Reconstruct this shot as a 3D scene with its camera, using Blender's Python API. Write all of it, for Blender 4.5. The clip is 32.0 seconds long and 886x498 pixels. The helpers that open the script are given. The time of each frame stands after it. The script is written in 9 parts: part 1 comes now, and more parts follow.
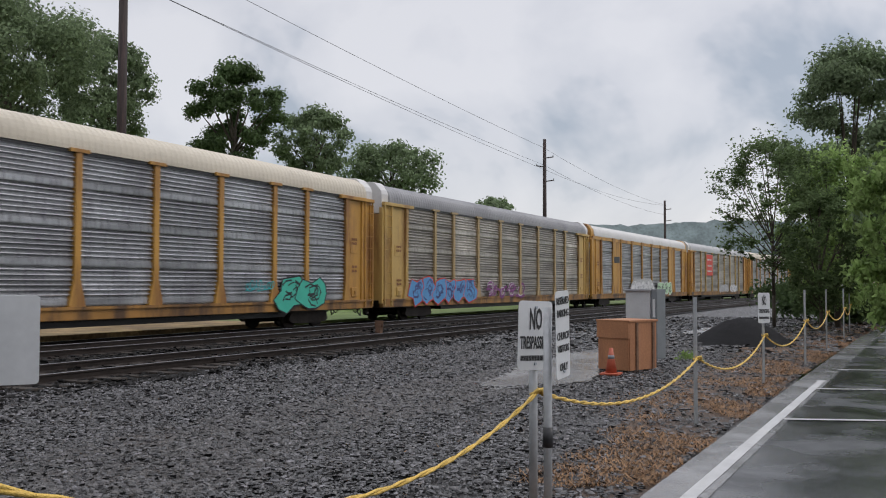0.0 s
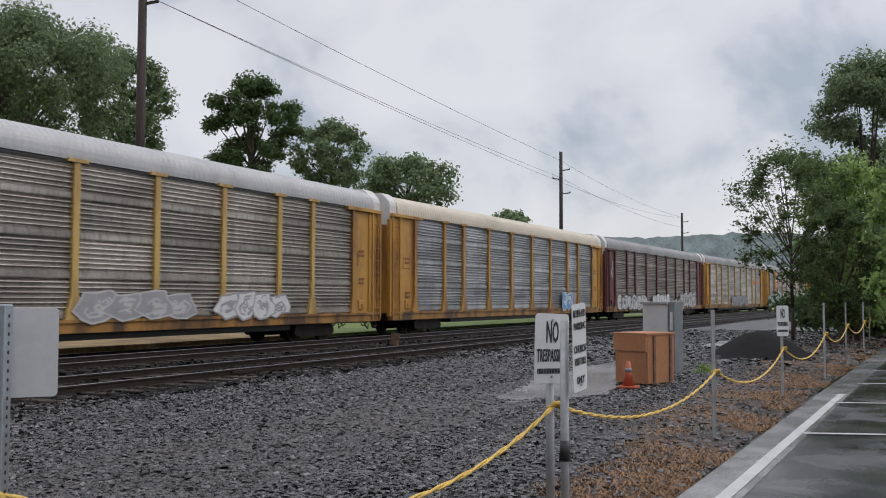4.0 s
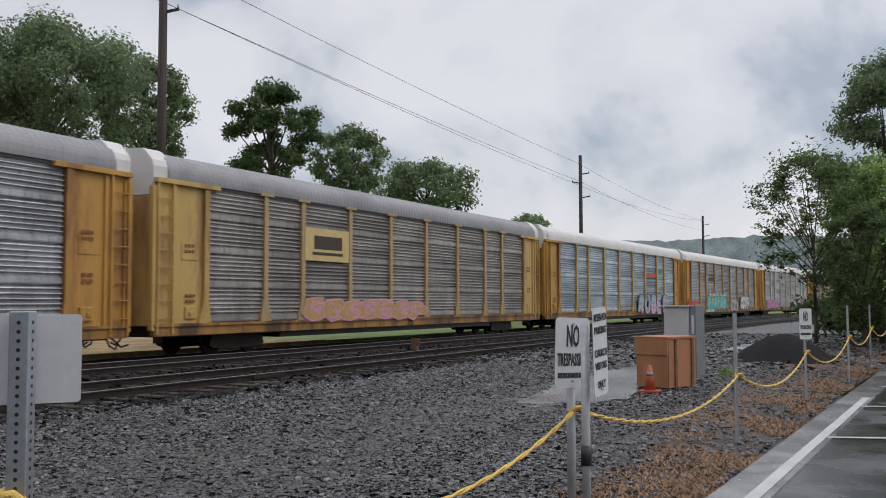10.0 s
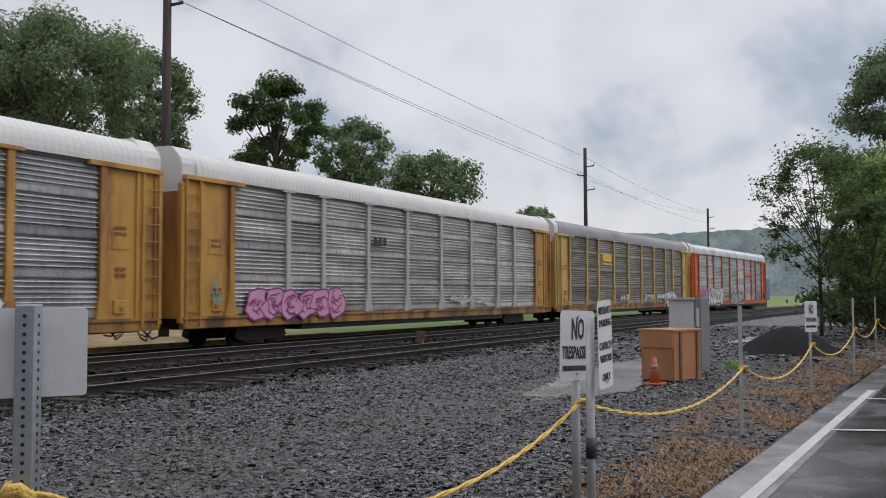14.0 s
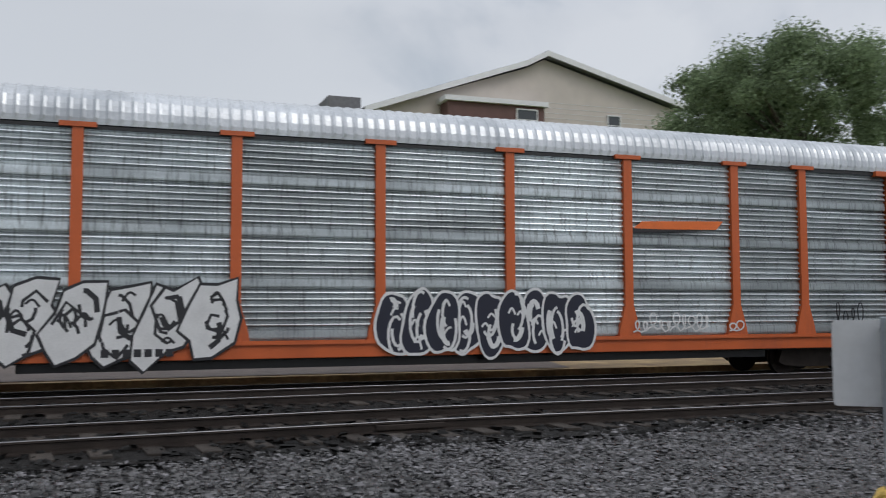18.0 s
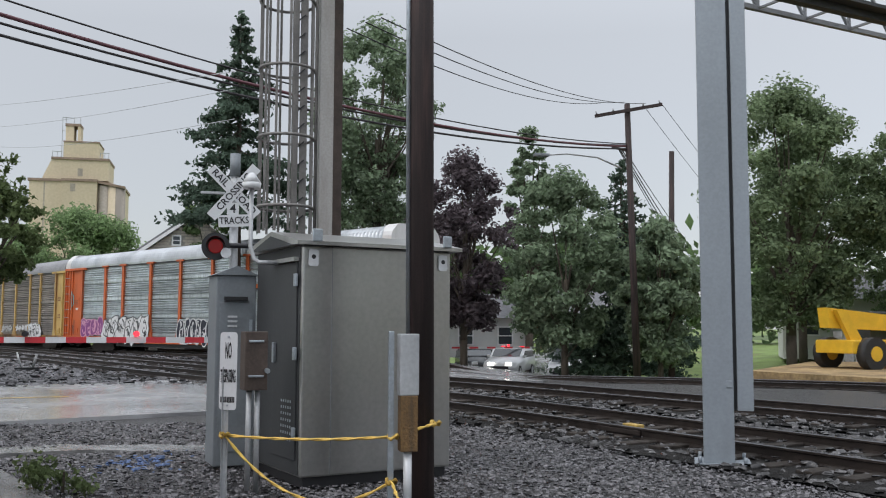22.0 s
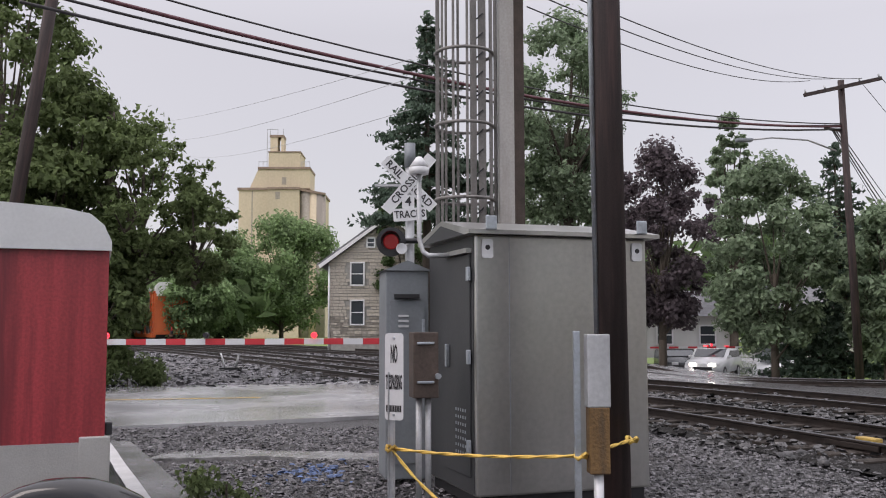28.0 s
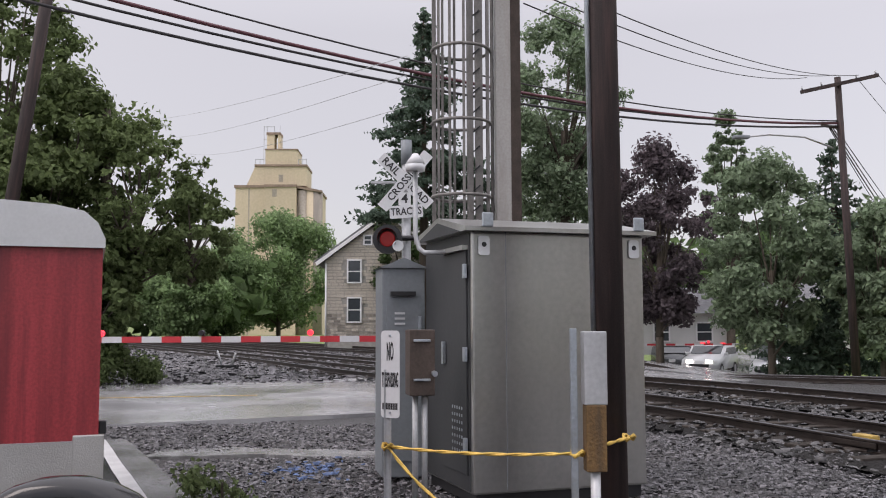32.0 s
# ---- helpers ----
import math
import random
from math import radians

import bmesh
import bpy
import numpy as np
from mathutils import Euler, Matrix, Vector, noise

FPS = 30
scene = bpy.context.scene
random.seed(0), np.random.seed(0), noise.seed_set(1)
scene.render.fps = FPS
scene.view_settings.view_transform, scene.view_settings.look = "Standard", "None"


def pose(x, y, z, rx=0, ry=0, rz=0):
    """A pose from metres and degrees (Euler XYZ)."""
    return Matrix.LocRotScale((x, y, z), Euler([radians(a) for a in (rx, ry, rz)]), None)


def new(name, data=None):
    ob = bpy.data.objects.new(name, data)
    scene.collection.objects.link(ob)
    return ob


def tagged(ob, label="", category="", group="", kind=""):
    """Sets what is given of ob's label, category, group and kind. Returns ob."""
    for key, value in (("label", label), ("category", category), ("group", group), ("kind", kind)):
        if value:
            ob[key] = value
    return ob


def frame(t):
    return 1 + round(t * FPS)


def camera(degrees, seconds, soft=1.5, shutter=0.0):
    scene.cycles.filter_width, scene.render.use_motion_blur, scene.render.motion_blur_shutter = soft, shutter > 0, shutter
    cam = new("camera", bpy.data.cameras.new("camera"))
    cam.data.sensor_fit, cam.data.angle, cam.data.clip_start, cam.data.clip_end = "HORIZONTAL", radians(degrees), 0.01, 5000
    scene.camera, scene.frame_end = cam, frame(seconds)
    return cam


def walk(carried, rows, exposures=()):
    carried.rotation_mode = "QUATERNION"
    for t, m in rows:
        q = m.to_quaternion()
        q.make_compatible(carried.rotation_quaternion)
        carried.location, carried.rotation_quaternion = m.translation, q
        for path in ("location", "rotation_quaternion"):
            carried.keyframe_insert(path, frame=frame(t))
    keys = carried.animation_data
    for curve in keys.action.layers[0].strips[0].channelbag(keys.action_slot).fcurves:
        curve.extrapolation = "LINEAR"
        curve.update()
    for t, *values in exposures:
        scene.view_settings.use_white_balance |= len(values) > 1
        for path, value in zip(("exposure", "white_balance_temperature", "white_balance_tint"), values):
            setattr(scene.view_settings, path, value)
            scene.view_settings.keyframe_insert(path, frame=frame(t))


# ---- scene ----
cam = camera(50.56, 32.0, soft=1.05, shutter=0.12)
# seconds, metres gone from the car park towards the signal cabinet, heading from the track's normal, tilt, lean, step to the side
ROWS = (
    (0.0, 0.00, 65.81, 2.23, 0.11, 0.00), (0.5, 0.00, 65.73, 2.33, 0.03, 0.00), (1.0, 0.00, 65.73, 2.43, 0.03, 0.00), (1.5, 0.00, 65.64, 2.60, -0.05, 0.00),
    (2.0, 0.00, 65.54, 2.75, -0.05, 0.00), (2.5, 0.00, 65.30, 2.79, -0.13, 0.00), (3.0, 0.00, 65.04, 2.82, -0.02, 0.00), (3.5, 0.00, 64.89, 2.94, 0.09, 0.00),
    (5.5, 0.00, 64.51, 2.98, 0.13, 0.00), (6.0, 0.00, 64.24, 3.02, 0.16, 0.00), (6.5, 0.00, 64.10, 3.10, 0.17, 0.00), (7.0, 0.00, 64.01, 3.14, 0.15, 0.00),
    (7.5, 0.00, 63.93, 3.17, 0.12, 0.00), (8.0, 0.00, 63.88, 3.18, 0.12, 0.00), (8.5, 0.00, 63.86, 3.23, 0.03, 0.00), (9.0, 0.00, 63.85, 3.33, -0.01, 0.00),
    (9.5, 0.00, 63.73, 3.41, -0.14, 0.00), (10.0, 0.00, 63.61, 3.28, -0.15, 0.00), (10.5, 0.00, 63.60, 3.13, -0.10, 0.00), (11.0, 0.00, 63.57, 3.14, -0.08, 0.00),
    (11.5, 0.00, 63.54, 3.21, -0.01, 0.00), (12.0, 0.00, 63.45, 3.16, -0.09, 0.00), (12.5, 0.00, 63.41, 3.03, -0.10, 0.00), (13.0, 0.00, 63.39, 2.94, -0.19, 0.00),
    (13.5, 0.00, 63.39, 2.89, -0.19, 0.00), (15.5, 0.00, 61.99, 2.69, -0.48, 0.00), (16.0, 0.00, 60.33, 2.80, -0.21, 0.00), (16.5, 0.00, 56.75, 2.90, -0.05, 0.00),
    (17.0, 0.00, 48.78, 3.10, 0.08, 0.00), (17.5, 0.00, 36.01, 3.48, -0.20, -0.15), (18.0, 0.00, 19.89, 3.79, -0.18, -0.33), (18.5, 0.00, -1.35, 3.62, -0.22, -0.25),
    (19.0, 0.00, -22.00, 4.55, -0.92, -0.08), (19.5, 0.00, -39.0, 4.75, -0.85, -0.05), (20.0, 0.02, -53.2, 4.83, -0.53, 0.00), (20.5, 0.95, -61.4, 4.82, 0.00, 0.00),
    (20.75, 2.25, -64.6, 5.05, 0.10, 0.00), (21.0, 3.45, -67.0, 5.15, 0.20, 0.00), (21.5, 5.05, -72.6, 5.00, 0.20, 0.00), (22.0, 6.25, -76.9, 4.80, 0.20, 0.00), (22.5, 7.15, -80.8, 4.58, 0.18, 0.00),
    (23.0, 7.47, -84.32, 4.41, 0.16, 0.00), (23.5, 7.45, -86.73, 4.50, 0.23, 0.00), (24.0, 7.43, -87.72, 4.54, 0.30, 0.00), (24.5, 7.41, -88.08, 4.59, 0.28, 0.00),
    (25.0, 7.39, -88.23, 4.72, 0.22, 0.00), (25.5, 7.37, -88.52, 4.77, 0.12, 0.00), (27.5, 7.37, -88.62, 4.78, -0.08, 0.00), (28.0, 7.37, -88.72, 4.77, -0.14, 0.00),
    (28.5, 7.37, -88.70, 4.67, -0.18, 0.00), (29.0, 7.38, -88.92, 4.61, -0.24, 0.00), (29.5, 7.38, -89.04, 4.48, -0.25, 0.00), (30.0, 7.39, -88.98, 4.39, -0.25, 0.00),
    (30.5, 7.39, -88.79, 4.21, -0.21, 0.00), (31.0, 7.40, -88.54, 4.17, -0.15, 0.00), (31.5, 7.40, -88.47, 4.47, -0.15, 0.00), (32.0, 7.40, -88.54, 4.61, -0.21, 0.00),
)


def camera_pose(d, heading, tilt, lean, side):
    a, b = radians(-76.1), radians(heading)
    return pose(d * math.sin(a) + side * math.cos(b), d * math.cos(a) - side * math.sin(b), 1.5, 90 + tilt, 0, -heading) @ pose(0, 0, 0, 0, 0, lean)


walk(cam, [(t, camera_pose(d, h, p, r, w)) for t, d, h, p, r, w in ROWS], [(0, 0.05, 6700, 13), (13, 0.05, 6700, 13), (17.5, -0.02, 6550, 10), (19, -0.06, 6530, 10), (20, -0.02, 6530, 10), (21, 0.26, 6550, 10), (22, 0.44, 6580, 10), (23, 0.60, 6850, 18), (32, 0.60, 6900, 19)])

# ---- light: an overcast sky after rain ----
world = bpy.data.worlds.new("overcast_sky")
scene.world = world
world.use_nodes = True
SUN_UP, SUN_ROUND = radians(48), radians(150)


def build_sky():
    nt = world.node_tree
    nt.nodes.clear()
    out = nt.nodes.new("ShaderNodeOutputWorld")
    bg = nt.nodes.new("ShaderNodeBackground")
    sky = nt.nodes.new("ShaderNodeTexSky")
    sky.sky_type = "NISHITA"
    sky.sun_disc = False
    sky.sun_elevation, sky.sun_rotation = SUN_UP, SUN_ROUND
    tc = nt.nodes.new("ShaderNodeTexCoord")
    mp = nt.nodes.new("ShaderNodeMapping")
    mp.inputs["Scale"].default_value = (1.0, 1.0, 1.25)
    mp.inputs["Location"].default_value = (1.9, 0.7, 0.35)
    nz = nt.nodes.new("ShaderNodeTexNoise")
    nz.inputs["Scale"].default_value = 5.0
    nz.inputs["Detail"].default_value = 5
    nz.inputs["Roughness"].default_value = 0.5
    nz.inputs["Distortion"].default_value = 0.25
    ramp = nt.nodes.new("ShaderNodeValToRGB")
    cr = ramp.color_ramp
    cr.elements[0].position, cr.elements[0].color = 0.37, (0.34, 0.39, 0.455, 1)
    cr.elements[1].position, cr.elements[1].color = 0.60, (0.63, 0.65, 0.685, 1)
    e = cr.elements.new(0.47)
    e.color = (0.55, 0.575, 0.62, 1)
    # the cloud cover is closed and even towards the crossing, broken over the far end of the yard
    sep = nt.nodes.new("ShaderNodeSeparateXYZ")
    even = nt.nodes.new("ShaderNodeMapRange")
    even.inputs["From Min"].default_value, even.inputs["From Max"].default_value = 0.05, 0.6
    mix = nt.nodes.new("ShaderNodeMix")
    mix.data_type = "RGBA"
    dim = nt.nodes.new("ShaderNodeMapRange")
    dim.inputs["From Min"].default_value, dim.inputs["From Max"].default_value = -1.0, -0.25
    veil = nt.nodes.new("ShaderNodeMix")
    veil.data_type = "RGBA"
    veil.inputs["A"].default_value = (0.36, 0.373, 0.392, 1)
    veil.inputs["B"].default_value = (0.545, 0.565, 0.595, 1)
    add = nt.nodes.new("ShaderNodeMix")
    add.data_type, add.blend_type = "RGBA", "ADD"
    add.inputs["Factor"].default_value = 0.02
    ln = nt.links.new
    ln(tc.outputs["Generated"], mp.inputs["Vector"])
    ln(tc.outputs["Generated"], sep.inputs[0])
    ln(sep.outputs["X"], even.inputs["Value"])
    ln(sep.outputs["X"], dim.inputs["Value"])
    ln(dim.outputs[0], veil.inputs["Factor"])
    ln(veil.outputs["Result"], mix.inputs["A"])
    ln(mp.outputs[0], nz.inputs["Vector"])
    ln(nz.outputs["Fac"], ramp.inputs[0])
    ln(even.outputs[0], mix.inputs["Factor"])
    ln(ramp.outputs[0], mix.inputs["B"])
    ln(mix.outputs["Result"], add.inputs["A"])
    ln(sky.outputs[0], add.inputs["B"])
    # an overcast sky is brighter overhead than at the horizon
    zen = nt.nodes.new("ShaderNodeMapRange")
    zen.inputs["From Min"].default_value, zen.inputs["From Max"].default_value = 0.3, 1.0
    zen.inputs["To Min"].default_value, zen.inputs["To Max"].default_value = 1.0, 2.3
    sc = nt.nodes.new("ShaderNodeVectorMath")
    sc.operation = "SCALE"
    ln(sep.outputs["Z"], zen.inputs["Value"])
    ln(add.outputs["Result"], sc.inputs[0])
    ln(zen.outputs[0], sc.inputs["Scale"])
    ln(sc.outputs[0], bg.inputs["Color"])
    bg.inputs["Strength"].default_value = 1.0
    ln(bg.outputs[0], out.inputs["Surface"])


build_sky()
sun_data = bpy.data.lights.new("sun", "SUN")
sun_data.energy, sun_data.angle, sun_data.color = 0.55, radians(25), (1.0, 0.97, 0.93)
sun = new("sun", sun_data)
sun.rotation_euler = (radians(42), 0, radians(30))

# ---- materials ----


def mat(name, rgb, rough=0.6, metal=0.0, var=0.18, scale=3.0, bump=0.15, fine=60.0, spread=0.0, streak=0.0, dirt=None, dirt_at=0.56, glow=None, island=0.0, wet=None, pools=0.55):
    """A surface with broad and fine variation; streak stretches the broad one upright; dirt is a second colour in patches; wet gives low-rough patches."""
    m = bpy.data.materials.new(name)
    m.use_nodes = True
    nt = m.node_tree
    ln = nt.links.new
    b = nt.nodes["Principled BSDF"]
    tc = nt.nodes.new("ShaderNodeTexCoord")
    vec = tc.outputs["Object"]
    if streak:
        mp = nt.nodes.new("ShaderNodeMapping")
        mp.inputs["Scale"].default_value = (1, 1, 1 / streak)
        ln(vec, mp.inputs[0])
        vec = mp.outputs[0]
    n1 = nt.nodes.new("ShaderNodeTexNoise")
    n1.inputs["Scale"].default_value, n1.inputs["Detail"].default_value = scale, 5
    ln(vec, n1.inputs["Vector"])
    n2 = nt.nodes.new("ShaderNodeTexNoise")
    n2.inputs["Scale"].default_value, n2.inputs["Detail"].default_value = fine, 3
    ln(tc.outputs["Object"], n2.inputs["Vector"])
    hsv = nt.nodes.new("ShaderNodeHueSaturation")
    hsv.inputs["Color"].default_value = (*rgb, 1)
    mr = nt.nodes.new("ShaderNodeMapRange")
    mr.inputs["From Min"].default_value, mr.inputs["From Max"].default_value = 0.3, 0.7
    mr.inputs["To Min"].default_value, mr.inputs["To Max"].default_value = 1 - var, 1 + var
    ln(n1.outputs["Fac"], mr.inputs["Value"])
    val = mr.outputs[0]

    def times(a, c):
        k = nt.nodes.new("ShaderNodeMath")
        k.operation = "MULTIPLY"
        ln(a, k.inputs[0])
        ln(c, k.inputs[1])
        return k.outputs[0]
    m2 = nt.nodes.new("ShaderNodeMapRange")
    m2.inputs["From Min"].default_value, m2.inputs["From Max"].default_value = 0.3, 0.7
    m2.inputs["To Min"].default_value, m2.inputs["To Max"].default_value = 1 - var * 0.6, 1 + var * 0.6
    ln(n2.outputs["Fac"], m2.inputs["Value"])
    val = times(val, m2.outputs[0])
    if spread or island:
        if island:
            src = nt.nodes.new("ShaderNodeNewGeometry").outputs["Random Per Island"]
        else:
            src = nt.nodes.new("ShaderNodeObjectInfo").outputs["Random"]
        m3 = nt.nodes.new("ShaderNodeMapRange")
        k = spread or island
        m3.inputs["To Min"].default_value, m3.inputs["To Max"].default_value = 1 - k, 1 + k
        ln(src, m3.inputs["Value"])
        val = times(val, m3.outputs[0])
    ln(val, hsv.inputs["Value"])
    col = hsv.outputs[0]
    if dirt:
        n3 = nt.nodes.new("ShaderNodeTexNoise")
        n3.inputs["Scale"].default_value, n3.inputs["Detail"].default_value = scale * 0.7, 7
        n3.inputs["Roughness"].default_value = 0.65
        ln(vec, n3.inputs["Vector"])
        m4 = nt.nodes.new("ShaderNodeMapRange")
        m4.inputs["From Min"].default_value, m4.inputs["From Max"].default_value = dirt_at - 0.06, dirt_at + 0.1
        ln(n3.outputs["Fac"], m4.inputs["Value"])
        mx = nt.nodes.new("ShaderNodeMix")
        mx.data_type = "RGBA"
        mx.inputs["B"].default_value = (*dirt, 1)
        ln(m4.outputs[0], mx.inputs["Factor"])
        ln(col, mx.inputs["A"])
        col = mx.outputs["Result"]
    ln(col, b.inputs["Base Color"])
    b.inputs["Roughness"].default_value, b.inputs["Metallic"].default_value = rough, metal
    if wet is not None:
        n4 = nt.nodes.new("ShaderNodeTexNoise")
        n4.inputs["Scale"].default_value, n4.inputs["Detail"].default_value = pools, 6
        ln(tc.outputs["Object"], n4.inputs["Vector"])
        m5 = nt.nodes.new("ShaderNodeMapRange")
        m5.inputs["From Min"].default_value, m5.inputs["From Max"].default_value = 0.42, 0.62
        m5.inputs["To Min"].default_value, m5.inputs["To Max"].default_value = wet, rough
        ln(n4.outputs["Fac"], m5.inputs["Value"])
        ln(m5.outputs[0], b.inputs["Roughness"])
    if bump:
        bp = nt.nodes.new("ShaderNodeBump")
        bp.inputs["Strength"].default_value, bp.inputs["Distance"].default_value = bump, 0.02
        ln(n2.outputs["Fac"], bp.inputs["Height"])
        ln(bp.outputs[0], b.inputs["Normal"])
    if glow:
        b.inputs["Emission Color"].default_value = (*glow[:3], 1)
        b.inputs["Emission Strength"].default_value = glow[3]
    return m


def leaf_mat(name, rgb):
    m = mat(name, rgb, 0.6, 0, 0.25, 0.5, 0, 8, island=0.35)
    m.node_tree.nodes["Principled BSDF"].inputs["Specular IOR Level"].default_value = 0.12
    nt = m.node_tree
    b = nt.nodes["Principled BSDF"]
    tl = nt.nodes.new("ShaderNodeBsdfTranslucent")
    mx = nt.nodes.new("ShaderNodeMixShader")
    mx.inputs[0].default_value = 0.48
    nt.links.new(b.inputs["Base Color"].links[0].from_socket, tl.inputs["Color"])
    nt.links.new(b.outputs[0], mx.inputs[1])
    nt.links.new(tl.outputs[0], mx.inputs[2])
    nt.links.new(mx.outputs[0], nt.nodes["Material Output"].inputs["Surface"])
    return m


def gravel_mat(name, rgb, cell, spread=0.75, rough=0.4, dirt=None):
    """Crushed stone: cells of a stone's size, each with its own shade and tilt, over broad damp patches."""
    m = mat(name, rgb, rough, 0, 0.3, 0.7, 0, 90, dirt=dirt, dirt_at=0.54)
    nt = m.node_tree
    ln = nt.links.new
    b = nt.nodes["Principled BSDF"]
    tc, mp, vo, mr, hs, bp = [nt.nodes.new("ShaderNode" + k) for k in ("TexCoord", "Mapping", "TexVoronoi", "MapRange", "HueSaturation", "Bump")]
    mp.inputs["Scale"].default_value = (1.0, 1.7, 1.4)
    mp.inputs["Rotation"].default_value = (0, 0, 0.5)
    vo.inputs["Scale"].default_value = 1.0 / cell
    mr.inputs["To Min"].default_value, mr.inputs["To Max"].default_value = 1 - spread, 1 + spread
    bp.inputs["Strength"].default_value, bp.inputs["Distance"].default_value = 1.0, cell * 0.9
    bp.invert = True
    ln(tc.outputs["Object"], mp.inputs[0])
    ln(mp.outputs[0], vo.inputs["Vector"])
    ln(vo.outputs["Color"], mr.inputs["Value"])
    ln(b.inputs["Base Color"].links[0].from_socket, hs.inputs["Color"])
    ln(mr.outputs[0], hs.inputs["Value"])
    ln(hs.outputs[0], b.inputs["Base Color"])
    ln(vo.outputs["Distance"], bp.inputs["Height"])
    ln(bp.outputs[0], b.inputs["Normal"])
    return m


